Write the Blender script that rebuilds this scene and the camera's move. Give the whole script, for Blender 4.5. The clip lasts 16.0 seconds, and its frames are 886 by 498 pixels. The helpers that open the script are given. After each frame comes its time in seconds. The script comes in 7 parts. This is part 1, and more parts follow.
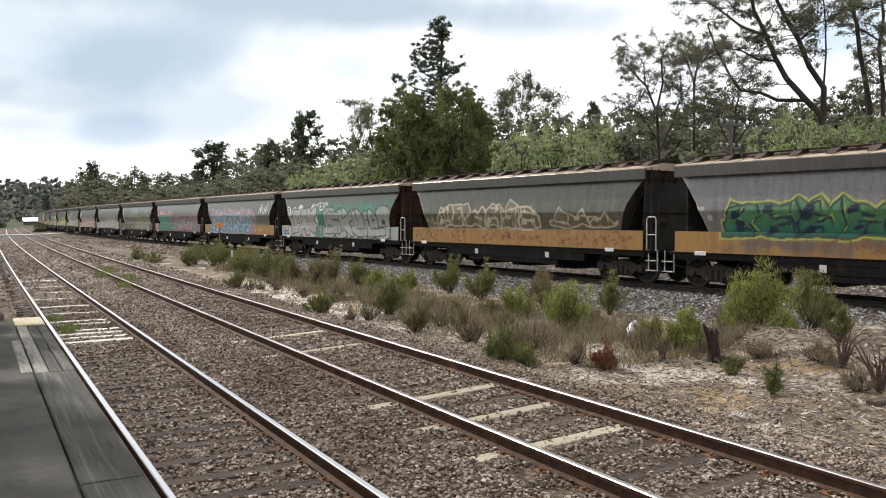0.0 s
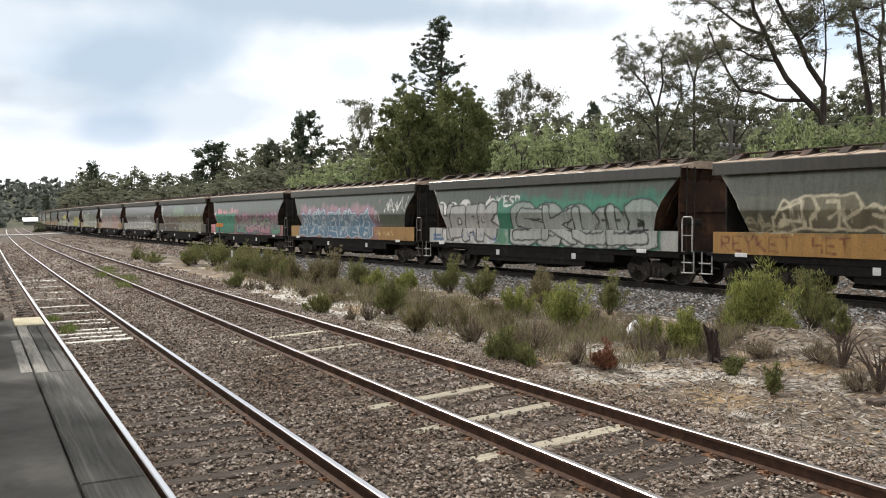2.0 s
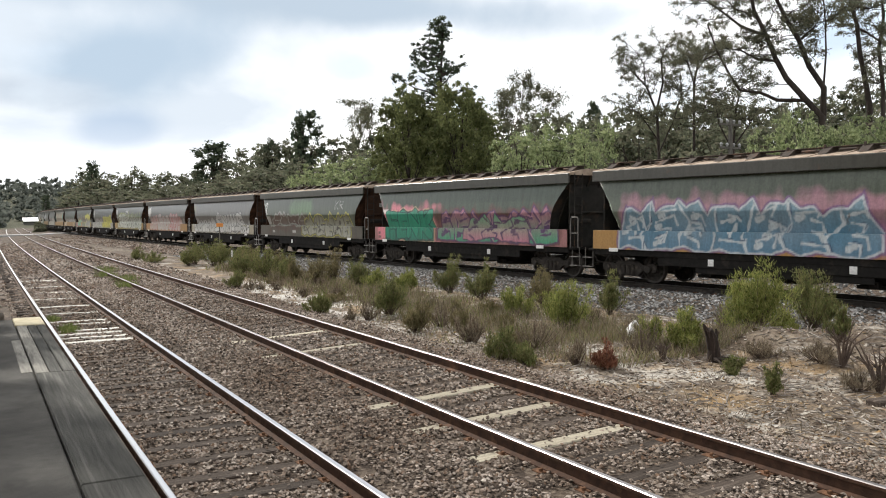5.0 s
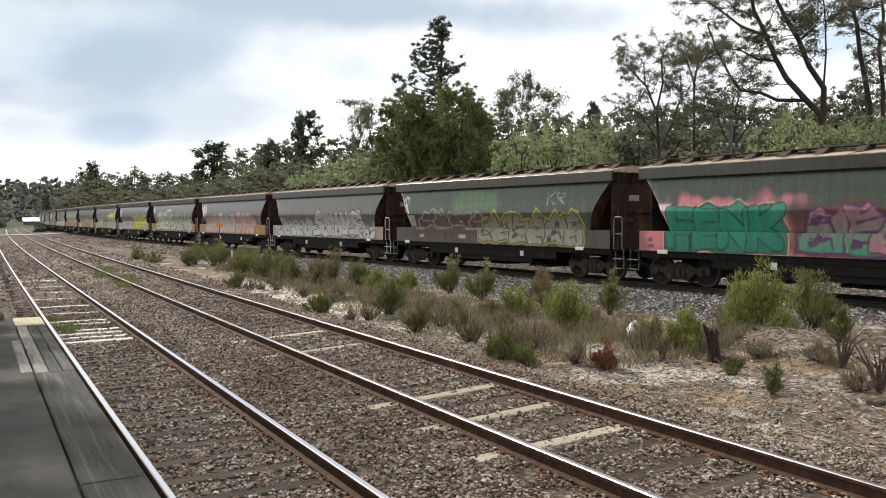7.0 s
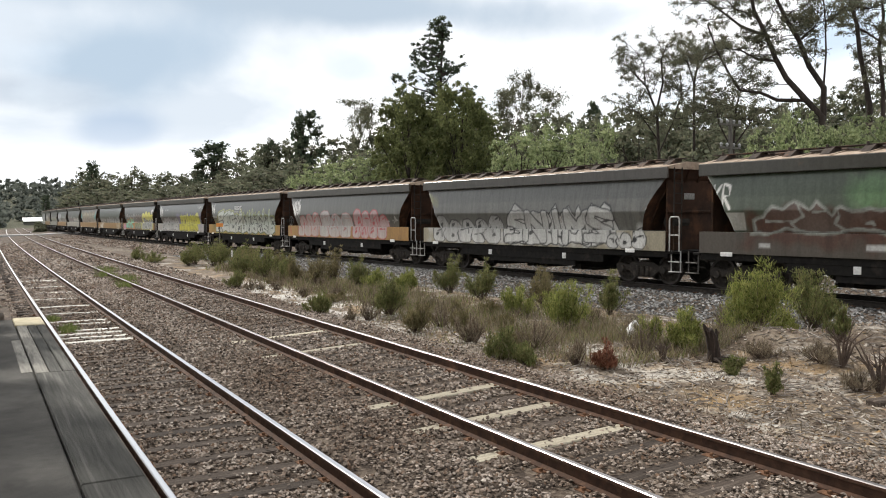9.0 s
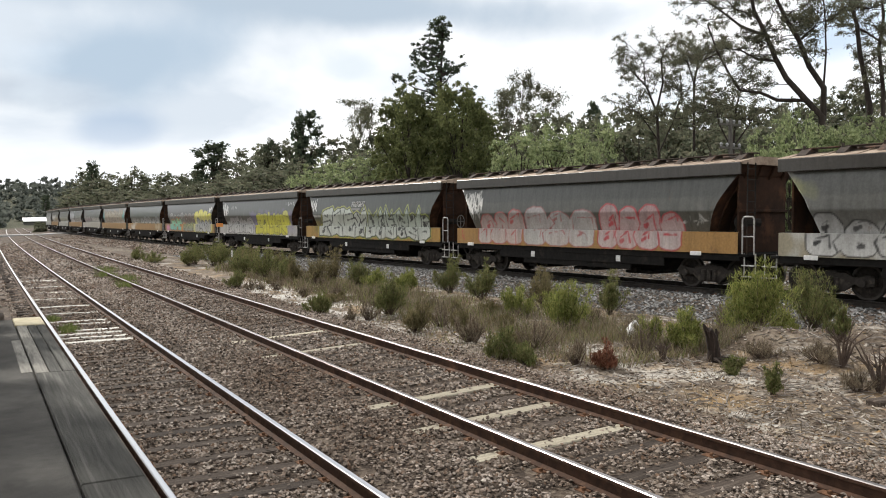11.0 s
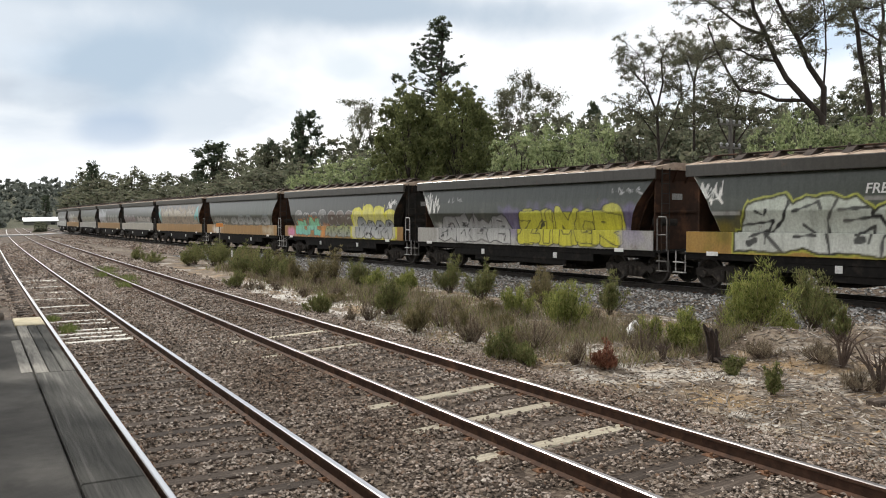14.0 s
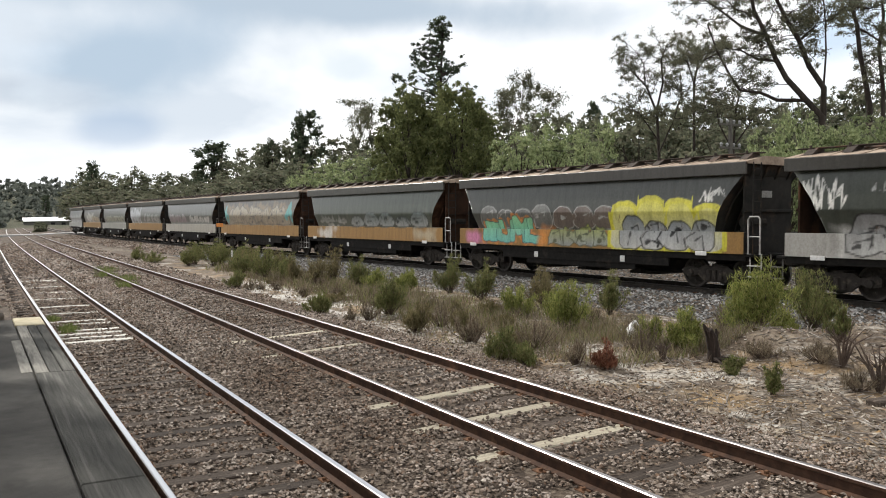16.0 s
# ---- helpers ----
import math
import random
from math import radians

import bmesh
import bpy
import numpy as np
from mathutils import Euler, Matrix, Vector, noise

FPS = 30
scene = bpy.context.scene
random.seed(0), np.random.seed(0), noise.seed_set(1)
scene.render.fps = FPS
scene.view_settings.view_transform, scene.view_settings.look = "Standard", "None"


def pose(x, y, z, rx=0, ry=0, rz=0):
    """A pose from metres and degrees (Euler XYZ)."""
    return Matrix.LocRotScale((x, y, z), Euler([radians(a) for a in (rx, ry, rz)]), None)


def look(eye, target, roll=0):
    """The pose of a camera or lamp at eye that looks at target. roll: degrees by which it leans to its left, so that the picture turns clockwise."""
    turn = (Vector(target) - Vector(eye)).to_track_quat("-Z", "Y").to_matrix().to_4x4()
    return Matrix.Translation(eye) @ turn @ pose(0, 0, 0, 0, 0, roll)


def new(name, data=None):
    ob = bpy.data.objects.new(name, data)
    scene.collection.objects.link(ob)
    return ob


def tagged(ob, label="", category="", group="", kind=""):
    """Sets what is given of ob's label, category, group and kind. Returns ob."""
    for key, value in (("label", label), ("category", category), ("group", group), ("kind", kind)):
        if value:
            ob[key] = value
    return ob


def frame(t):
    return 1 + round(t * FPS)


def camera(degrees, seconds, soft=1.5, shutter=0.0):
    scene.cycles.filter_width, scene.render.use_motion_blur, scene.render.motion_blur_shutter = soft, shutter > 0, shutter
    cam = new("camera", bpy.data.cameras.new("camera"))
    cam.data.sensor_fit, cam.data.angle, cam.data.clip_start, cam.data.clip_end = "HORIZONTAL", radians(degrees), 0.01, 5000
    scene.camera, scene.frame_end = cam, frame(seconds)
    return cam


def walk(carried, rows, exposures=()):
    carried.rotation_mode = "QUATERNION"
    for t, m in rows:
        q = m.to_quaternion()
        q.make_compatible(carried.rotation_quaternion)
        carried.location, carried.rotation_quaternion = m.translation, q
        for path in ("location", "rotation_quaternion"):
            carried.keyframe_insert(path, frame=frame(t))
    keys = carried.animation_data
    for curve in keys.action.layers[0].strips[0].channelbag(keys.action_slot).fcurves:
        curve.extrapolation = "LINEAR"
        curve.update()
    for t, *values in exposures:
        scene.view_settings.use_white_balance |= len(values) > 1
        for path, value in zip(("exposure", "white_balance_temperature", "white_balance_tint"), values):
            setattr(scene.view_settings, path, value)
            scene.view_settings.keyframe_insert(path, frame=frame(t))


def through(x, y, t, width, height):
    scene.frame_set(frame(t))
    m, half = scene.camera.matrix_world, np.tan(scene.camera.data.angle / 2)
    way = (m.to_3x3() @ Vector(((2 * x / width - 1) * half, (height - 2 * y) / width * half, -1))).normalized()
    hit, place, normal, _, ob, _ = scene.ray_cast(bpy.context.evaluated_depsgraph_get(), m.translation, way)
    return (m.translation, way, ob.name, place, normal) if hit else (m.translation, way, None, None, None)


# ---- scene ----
cam = camera(56.2, 16.0, soft=1.0)
EYE = (0.0, 0.0, 2.497)
YAW, PITCH = 29.54, -2.04
CAM_POSE = pose(*EYE, 90 + PITCH, 0, -YAW)
walk(cam, [(0, CAM_POSE), (16, CAM_POSE)],
     exposures=[(0, 0.02), (4, 0.02), (7, -0.05), (9, -0.03), (12, -0.12), (16, -0.10)])

# ---- light ----
SUN_AZ, SUN_EL = -10.0, 40.0      # degrees clockwise from the tracks' direction, degrees up


def make_world():
    w = bpy.data.worlds.new("sky")
    scene.world = w
    w.use_nodes = True
    nt = w.node_tree
    nt.nodes.clear()
    n, l = nt.nodes.new, nt.links.new
    out = n("ShaderNodeOutputWorld")
    sky = n("ShaderNodeTexSky")
    sky.sky_type, sky.sun_disc = "NISHITA", False
    sky.sun_elevation, sky.sun_rotation = radians(SUN_EL), radians(SUN_AZ)
    bg_sky = n("ShaderNodeBackground")
    bg_sky.inputs["Strength"].default_value = 0.14
    l(sky.outputs[0], bg_sky.inputs["Color"])
    co = n("ShaderNodeTexCoord")
    sep = n("ShaderNodeSeparateXYZ")
    l(co.outputs["Generated"], sep.inputs[0])
    # flat cloud deck: direction divided by its height
    up = n("ShaderNodeMath")
    up.operation = "MAXIMUM"
    up.inputs[1].default_value = 0.0
    l(sep.outputs["Z"], up.inputs[0])
    add = n("ShaderNodeMath")
    add.operation = "ADD"
    add.inputs[1].default_value = 0.22
    l(up.outputs[0], add.inputs[0])
    deck = n("ShaderNodeVectorMath")
    deck.operation = "DIVIDE"
    comb = n("ShaderNodeCombineXYZ")
    for k in range(3):
        l(add.outputs[0], comb.inputs[k])
    l(co.outputs["Generated"], deck.inputs[0])
    l(comb.outputs[0], deck.inputs[1])
    mp = n("ShaderNodeMapping")
    mp.inputs["Location"].default_value = CLOUD_SHIFT
    mp.inputs["Rotation"].default_value = (0, 0, CLOUD_TURN)
    mp.inputs["Scale"].default_value = (1.0, 0.62, 1.0)
    l(deck.outputs[0], mp.inputs["Vector"])
    big = n("ShaderNodeTexNoise")
    big.inputs["Scale"].default_value = 0.95
    big.inputs["Detail"].default_value = 7
    big.inputs["Roughness"].default_value = 0.5
    big.inputs["Distortion"].default_value = 0.25
    l(mp.outputs[0], big.inputs["Vector"])
    r = n("ShaderNodeValToRGB")
    e = r.color_ramp.elements
    e[0].position, e[0].color = 0.31, (0.80, 0.88, 0.97, 1)
    e[1].position, e[1].color = 0.48, (1.35, 1.35, 1.36, 1)
    m = e.new(0.385)
    m.color = (1.02, 1.07, 1.12, 1)
    l(big.outputs["Fac"], r.inputs[0])
    # grey undersides of single clouds, by bearing and height in degrees
    def angle(op, *socks):
        q = n("ShaderNodeMath")
        q.operation = op
        for k, v in enumerate(socks):
            l(v, q.inputs[k])
        d = n("ShaderNodeMath")
        d.operation = "DEGREES"
        l(q.outputs[0], d.inputs[0])
        return d.outputs[0]
    place = n("ShaderNodeCombineXYZ")
    l(angle("ARCTAN2", sep.outputs["X"], sep.outputs["Y"]), place.inputs[0])
    l(angle("ARCSINE", sep.outputs["Z"]), place.inputs[1])
    rag = n("ShaderNodeTexNoise")
    rag.inputs["Scale"].default_value, rag.inputs["Detail"].default_value = 7.0, 6
    l(co.outputs["Generated"], rag.inputs["Vector"])
    deck_color = r.outputs[0]
    for bearing, height, half_w, half_h, tilt, color, most in CLOUDS:
        at = n("ShaderNodeMapping")
        at.vector_type = "TEXTURE"
        at.inputs["Location"].default_value = (bearing, height, 0)
        at.inputs["Rotation"].default_value = (0, 0, radians(tilt))
        at.inputs["Scale"].default_value = (half_w, half_h, 1)
        l(place.outputs[0], at.inputs["Vector"])
        far = n("ShaderNodeVectorMath")
        far.operation = "LENGTH"
        l(at.outputs[0], far.inputs[0])
        wav = n("ShaderNodeMath")
        wav.operation = "MULTIPLY_ADD"
        wav.inputs[1].default_value = 1.5
        l(rag.outputs["Fac"], wav.inputs[0])
        l(far.outputs["Value"], wav.inputs[2])
        cut = n("ShaderNodeMapRange")
        cut.interpolation_type = "SMOOTHSTEP"
        cut.inputs["From Min"].default_value, cut.inputs["From Max"].default_value = 1.1, 2.1
        cut.inputs["To Min"].default_value, cut.inputs["To Max"].default_value = most, 0.0
        l(wav.outputs[0], cut.inputs["Value"])
        mc = n("ShaderNodeMix")
        mc.data_type = "RGBA"
        l(cut.outputs[0], mc.inputs[0])
        l(deck_color, mc.inputs[6])
        mc.inputs[7].default_value = (*color, 1)
        deck_color = mc.outputs[2]
    # the deck brightens towards the horizon
    hz = n("ShaderNodeMapRange")
    hz.inputs["From Min"].default_value, hz.inputs["From Max"].default_value = 0.02, 0.11
    hz.inputs["To Min"].default_value, hz.inputs["To Max"].default_value = 0.6, 0.0
    l(sep.outputs["Z"], hz.inputs["Value"])
    mx = n("ShaderNodeMix")
    mx.data_type = "RGBA"
    l(hz.outputs[0], mx.inputs[0])
    l(deck_color, mx.inputs[6])
    mx.inputs[7].default_value = (1.35, 1.36, 1.38, 1)
    bg_cl = n("ShaderNodeBackground")
    bg_cl.inputs["Strength"].default_value = 1.0
    l(mx.outputs[2], bg_cl.inputs["Color"])
    gap = n("ShaderNodeTexNoise")
    gap.inputs["Scale"].default_value = 1.7
    gap.inputs["Detail"].default_value = 5
    l(mp.outputs[0], gap.inputs["Vector"])
    gr = n("ShaderNodeMapRange")
    gr.inputs["From Min"].default_value, gr.inputs["From Max"].default_value = 0.36, 0.46
    gr.inputs["To Min"].default_value, gr.inputs["To Max"].default_value = 0.85, 1.0
    l(gap.outputs["Fac"], gr.inputs["Value"])
    ms = n("ShaderNodeMixShader")
    l(gr.outputs[0], ms.inputs[0])
    l(bg_sky.outputs[0], ms.inputs[1])
    l(bg_cl.outputs[0], ms.inputs[2])
    l(ms.outputs[0], out.inputs[0])


CLOUDS = [   # bearing, height, half width, half height, tilt, colour, strength
    (21.0, 14.3, 23.1, 2.0, -2, (0.56, 0.67, 0.79), 0.97),
    (9.0, 10.2, 7.8, 2.9, 14, (0.55, 0.68, 0.82), 0.97),
    (8.4, 5.7, 3.2, 1.3, 6, (0.58, 0.70, 0.86), 0.95),
    (2.5, 7.8, 4.6, 1.2, 0, (0.66, 0.74, 0.84), 0.90),
    (54.7, 11.5, 2.9, 2.3, 0, (0.62, 0.80, 1.00), 0.80),
    (23.2, 10.2, 2.3, 1.2, 0, (0.85, 0.95, 1.02), 0.70),
]
CLOUD_SHIFT = (3.9, 0.2, 0.0)
CLOUD_TURN = radians(-28)
make_world()
sun = new("sun", bpy.data.lights.new("sun", "SUN"))
sun.data.energy, sun.data.angle, sun.data.color = 4.7, radians(1.0), (1.0, 0.95, 0.87)
sun_way = Vector((math.sin(radians(SUN_AZ)) * math.cos(radians(SUN_EL)), math.cos(radians(SUN_AZ)) * math.cos(radians(SUN_EL)), math.sin(radians(SUN_EL))))
sun.matrix_world = look(sun_way * 200, (0, 0, 0))


# ---- materials ----
def shader(name):
    m = bpy.data.materials.new(name)
    m.use_nodes = True
    nt = m.node_tree
    return m, nt, nt.nodes["Principled BSDF"]


def noise_node(nt, scale, detail=4, rough=0.55, stretch=(1, 1, 1), coords="Object"):
    co = nt.nodes.new("ShaderNodeTexCoord")
    mp = nt.nodes.new("ShaderNodeMapping")
    mp.inputs["Scale"].default_value = stretch
    t = nt.nodes.new("ShaderNodeTexNoise")
    t.inputs["Scale"].default_value, t.inputs["Detail"].default_value, t.inputs["Roughness"].default_value = scale, detail, rough
    nt.links.new(co.outputs[coords], mp.inputs["Vector"])
    nt.links.new(mp.outputs[0], t.inputs["Vector"])
    return t.outputs["Fac"]


def ramp(nt, fac, *stops):
    r = nt.nodes.new("ShaderNodeValToRGB")
    e = r.color_ramp.elements
    while len(e) < len(stops):
        e.new(0.5)
    for s, (p, c) in zip(e, stops):
        s.position, s.color = p, (*c, 1)
    nt.links.new(fac, r.inputs[0])
    return r.outputs[0]


def mix(nt, fac, a, b, how="MIX"):
    m = nt.nodes.new("ShaderNodeMix")
    m.data_type, m.blend_type = "RGBA", how
    for sock, v in ((m.inputs[0], fac), (m.inputs[6], a), (m.inputs[7], b)):
        if isinstance(v, bpy.types.NodeSocket):
            nt.links.new(v, sock)
        elif isinstance(v, (int, float)):
            sock.default_value = v
        else:
            sock.default_value = (*v, 1)
    return m.outputs[2]


def bump(nt, bsdf, height, strength=0.4, dist=0.01):
    b = nt.nodes.new("ShaderNodeBump")
    b.inputs["Strength"].default_value, b.inputs["Distance"].default_value = strength, dist
    nt.links.new(height, b.inputs["Height"])
    nt.links.new(b.outputs[0], bsdf.inputs["Normal"])


def surface(name, dark, light, scale=6, rough=0.8, metal=0.0, spot=None, spot_scale=1.2, spot_at=(0.55, 0.7), stretch=(1, 1, 1), relief=0.4, fine=60, vary=0.0):
    """Grain between two colours, with wear of a third in larger patches."""
    m, nt, b = shader(name)
    col = ramp(nt, noise_node(nt, scale, 6, 0.6, stretch), (0.3, dark), (0.7, light))
    if spot:
        k = ramp(nt, noise_node(nt, spot_scale, 5, 0.65, stretch), (spot_at[0], (0, 0, 0)), (spot_at[1], (1, 1, 1)))
        col = mix(nt, k, col, spot)
    if vary:
        oi = nt.nodes.new("ShaderNodeObjectInfo")
        v = ramp(nt, oi.outputs["Random"], (0.0, (1 - vary,) * 3), (1.0, (1 + vary,) * 3))
        col = mix(nt, 1.0, col, v, "MULTIPLY")
    nt.links.new(col, b.inputs["Base Color"])
    b.inputs["Roughness"].default_value, b.inputs["Metallic"].default_value = rough, metal
    if rough > 0.7:
        b.inputs["Specular IOR Level"].default_value = 0.22
    bump(nt, b, noise_node(nt, fine, 4, 0.6, stretch), relief, 0.01)
    return m


def island_surface(name, colors, rough=0.9, fine=90, relief=0.3, patches=False):
    """Loose pieces, each of its own tone."""
    m, nt, b = shader(name)
    g = nt.nodes.new("ShaderNodeNewGeometry")
    stops = [(k / (len(colors) - 1), c) for k, c in enumerate(colors)]
    col = ramp(nt, g.outputs["Random Per Island"], *stops)
    col = mix(nt, 0.5, col, ramp(nt, noise_node(nt, 40, 3), (0.3, (0.5, 0.5, 0.5)), (0.7, (1.3, 1.3, 1.3))), "MULTIPLY")
    if patches:
        col = mix(nt, 0.85, col, ramp(nt, noise_node(nt, 0.55, 6, 0.6, (1, 0.5, 1)), (0.34, (0.58, 0.46, 0.37)), (0.5, (0.98, 0.91, 0.85)), (0.62, (1.32, 1.28, 1.24))), "MULTIPLY")
    nt.links.new(col, b.inputs["Base Color"])
    b.inputs["Roughness"].default_value = rough
    b.inputs["Specular IOR Level"].default_value = 0.25
    bump(nt, b, noise_node(nt, fine, 3), relief, 0.01)
    return m


def leafy(name, colors, through=0.35, rough=0.75):
    m, nt, b = shader(name)
    g = nt.nodes.new("ShaderNodeNewGeometry")
    stops = [(k / (len(colors) - 1), c) for k, c in enumerate(colors)]
    col = ramp(nt, g.outputs["Random Per Island"], *stops)
    big = ramp(nt, noise_node(nt, 0.5, 3), (0.3, (0.7, 0.7, 0.7)), (0.7, (1.25, 1.25, 1.25)))
    col = mix(nt, 1.0, col, big, "MULTIPLY")
    nt.links.new(col, b.inputs["Base Color"])
    b.inputs["Roughness"].default_value = rough
    b.inputs["Specular IOR Level"].default_value = 0.12
    tr = nt.nodes.new("ShaderNodeBsdfTranslucent")
    nt.links.new(col, tr.inputs["Color"])
    ms = nt.nodes.new("ShaderNodeMixShader")
    ms.inputs[0].default_value = through
    out = nt.nodes["Material Output"]
    nt.links.new(b.outputs[0], ms.inputs[1])
    nt.links.new(tr.outputs[0], ms.inputs[2])
    nt.links.new(ms.outputs[0], out.inputs[0])
    return m


def wagon_paint():
    """Sprayed and faded paint from the mesh's own colours, under road dirt, rust and rain streaks."""
    m, nt, b = shader("weathered_wagon_paint")
    at = nt.nodes.new("ShaderNodeAttribute")
    at.attribute_name = "coat"
    streak = ramp(nt, noise_node(nt, 3.0, 6, 0.6, (1, 1.6, 0.22)), (0.30, (0.5, 0.48, 0.45)), (0.58, (1.14, 1.13, 1.1)))
    col = mix(nt, 0.5, at.outputs["Color"], streak, "MULTIPLY")
    grain = ramp(nt, noise_node(nt, 14, 5, 0.65), (0.35, (0.7, 0.69, 0.67)), (0.65, (1.12, 1.12, 1.1)))
    col = mix(nt, 0.6, col, grain, "MULTIPLY")
    rust = ramp(nt, noise_node(nt, 1.7, 8, 0.72, (1, 1, 0.6)), (0.62, (0, 0, 0)), (0.72, (0.8, 0.8, 0.8)))
    col = mix(nt, rust, col, (0.10, 0.055, 0.03))
    dust = ramp(nt, noise_node(nt, 2.6, 6, 0.6, (1, 0.6, 0.5)), (0.6, (0, 0, 0)), (0.9, (0.4, 0.4, 0.4)))
    col = mix(nt, dust, col, (0.20, 0.18, 0.15))
    nt.links.new(col, b.inputs["Base Color"])
    b.inputs["Roughness"].default_value = 0.36
    b.inputs["Specular IOR Level"].default_value = 0.35
    b.inputs["Coat Weight"].default_value = 0.42
    b.inputs["Coat Roughness"].default_value = 0.22
    bump(nt, b, noise_node(nt, 2.2, 4, 0.6, (1, 0.8, 0.4)), 0.12, 0.03)
    return m


def ground_material():
    m, nt, b = shader("ground_soil")
    at = nt.nodes.new("ShaderNodeAttribute")
    at.attribute_name = "zone"
    sp = nt.nodes.new("ShaderNodeSeparateColor")
    nt.links.new(at.outputs["Color"], sp.inputs[0])
    vo = nt.nodes.new("ShaderNodeTexVoronoi")
    vo.inputs["Scale"].default_value = 16
    co = nt.nodes.new("ShaderNodeTexCoord")
    nt.links.new(co.outputs["Object"], vo.inputs["Vector"])
    spc = nt.nodes.new("ShaderNodeSeparateColor")
    nt.links.new(vo.outputs["Color"], spc.inputs[0])
    # dirt under the ballast, darkened further to stand for shade between the stones
    bal = ramp(nt, spc.outputs[0], (0.0, (0.03, 0.022, 0.017)), (0.5, (0.075, 0.058, 0.045)), (1.0, (0.15, 0.125, 0.10)))
    bal = mix(nt, 0.6, bal, ramp(nt, noise_node(nt, 0.6, 5), (0.35, (0.6, 0.5, 0.42)), (0.65, (1.15, 1.1, 1.05))), "MULTIPLY")
    dirt = ramp(nt, noise_node(nt, 1.6, 8, 0.7), (0.3, (0.075, 0.055, 0.04)), (0.5, (0.135, 0.105, 0.078)), (0.68, (0.23, 0.195, 0.15)))
    pale = ramp(nt, noise_node(nt, 0.55, 7, 0.7), (0.51, (0, 0, 0)), (0.60, (1, 1, 1)))
    dirt = mix(nt, pale, dirt, (0.40, 0.375, 0.33))
    ochre = ramp(nt, noise_node(nt, 0.8, 6, 0.6), (0.50, (0, 0, 0)), (0.66, (0.85, 0.85, 0.85)))
    dirt = mix(nt, ochre, dirt, (0.25, 0.165, 0.08))
    drift = ramp(nt, noise_node(nt, 0.7, 7, 0.7, (1, 0.45, 1)), (0.44, (0, 0, 0)), (0.53, (1, 1, 1)))
    drift = mix(nt, 1.0, drift, sp.outputs[0], "MULTIPLY")
    dirt = mix(nt, drift, dirt, (0.44, 0.42, 0.38))
    grass = ramp(nt, noise_node(nt, 2.5, 6, 0.7), (0.3, (0.022, 0.026, 0.012)), (0.6, (0.055, 0.056, 0.028)), (0.8, (0.09, 0.08, 0.05)))
    col = mix(nt, sp.outputs[1], bal, dirt)
    col = mix(nt, sp.outputs[2], col, grass)
    nt.links.new(col, b.inputs["Base Color"])
    b.inputs["Roughness"].default_value = 0.95
    b.inputs["Specular IOR Level"].default_value = 0.2
    h = mix(nt, 0.5, vo.outputs["Distance"], noise_node(nt, 22, 6, 0.7))
    bump(nt, b, h, 0.9, 0.05)
    return m


PAINT = wagon_paint()
SOIL = ground_material()
STONE_BROWN = island_surface("ballast_brown", [(0.036, 0.029, 0.024), (0.12, 0.1, 0.083), (0.235, 0.204, 0.177), (0.41, 0.37, 0.33), (0.15, 0.1, 0.068), (0.33, 0.295, 0.26)], patches=True)
STONE_GREY = island_surface("ballast_grey", [(0.045, 0.045, 0.043), (0.12, 0.118, 0.114), (0.22, 0.217, 0.21), (0.38, 0.375, 0.365)])
STONE_DIRT = island_surface("dirt_stones", [(0.08, 0.062, 0.047), (0.15, 0.12, 0.09), (0.24, 0.2, 0.16), (0.3, 0.19, 0.085), (0.42, 0.39, 0.34), (0.12, 0.095, 0.075)])
RAIL_TOP = surface("polished_rail", (0.45, 0.45, 0.47), (0.62, 0.62, 0.64), 3, 0.3, 1.0, stretch=(1, 0.02, 1), relief=0.03)
BARK_CHIP = island_surface("bark_chips", [(0.08, 0.055, 0.04), (0.16, 0.12, 0.088), (0.25, 0.21, 0.165), (0.38, 0.345, 0.295), (0.2, 0.125, 0.07)])
RAIL_DULL = surface("dull_rail_head", (0.15, 0.135, 0.13), (0.40, 0.38, 0.38), 3, 0.4, 1.0, spot=(0.16, 0.11, 0.085), spot_scale=1.1, stretch=(1, 0.05, 1), relief=0.05)
RAIL_SIDE = surface("rusty_rail", (0.035, 0.02, 0.014), (0.085, 0.045, 0.028), 9, 0.85, 0.1, spot=(0.14, 0.075, 0.045), spot_scale=2.5)
PLATE = surface("rusty_plate", (0.07, 0.036, 0.02), (0.16, 0.08, 0.042), 20, 0.9, spot=(0.06, 0.045, 0.035), spot_scale=5)
TIMBER_DARK = surface("old_sleeper_timber", (0.022, 0.016, 0.012), (0.065, 0.05, 0.04), 6, 0.95, spot=(0.115, 0.095, 0.078), spot_scale=3, stretch=(0.35, 5, 3), relief=0.8, fine=18, vary=0.35)
TIMBER_PALE = surface("pale_sleeper_timber", (0.22, 0.19, 0.14), (0.42, 0.385, 0.30), 6, 0.95, spot=(0.12, 0.1, 0.08), spot_scale=3, stretch=(0.35, 5, 3), relief=0.7, fine=18, vary=0.2)
TIMBER_WHITE = surface("splintered_white_timber", (0.42, 0.40, 0.35), (0.8, 0.78, 0.72), 8, 0.95, spot=(0.16, 0.14, 0.11), spot_scale=4, stretch=(0.35, 6, 3), relief=0.8, fine=18, vary=0.2)
ASPHALT = surface("platform_asphalt", (0.036, 0.034, 0.03), (0.066, 0.062, 0.055), 5, 0.9, spot=(0.09, 0.085, 0.076), spot_scale=0.9, relief=0.5, fine=120)
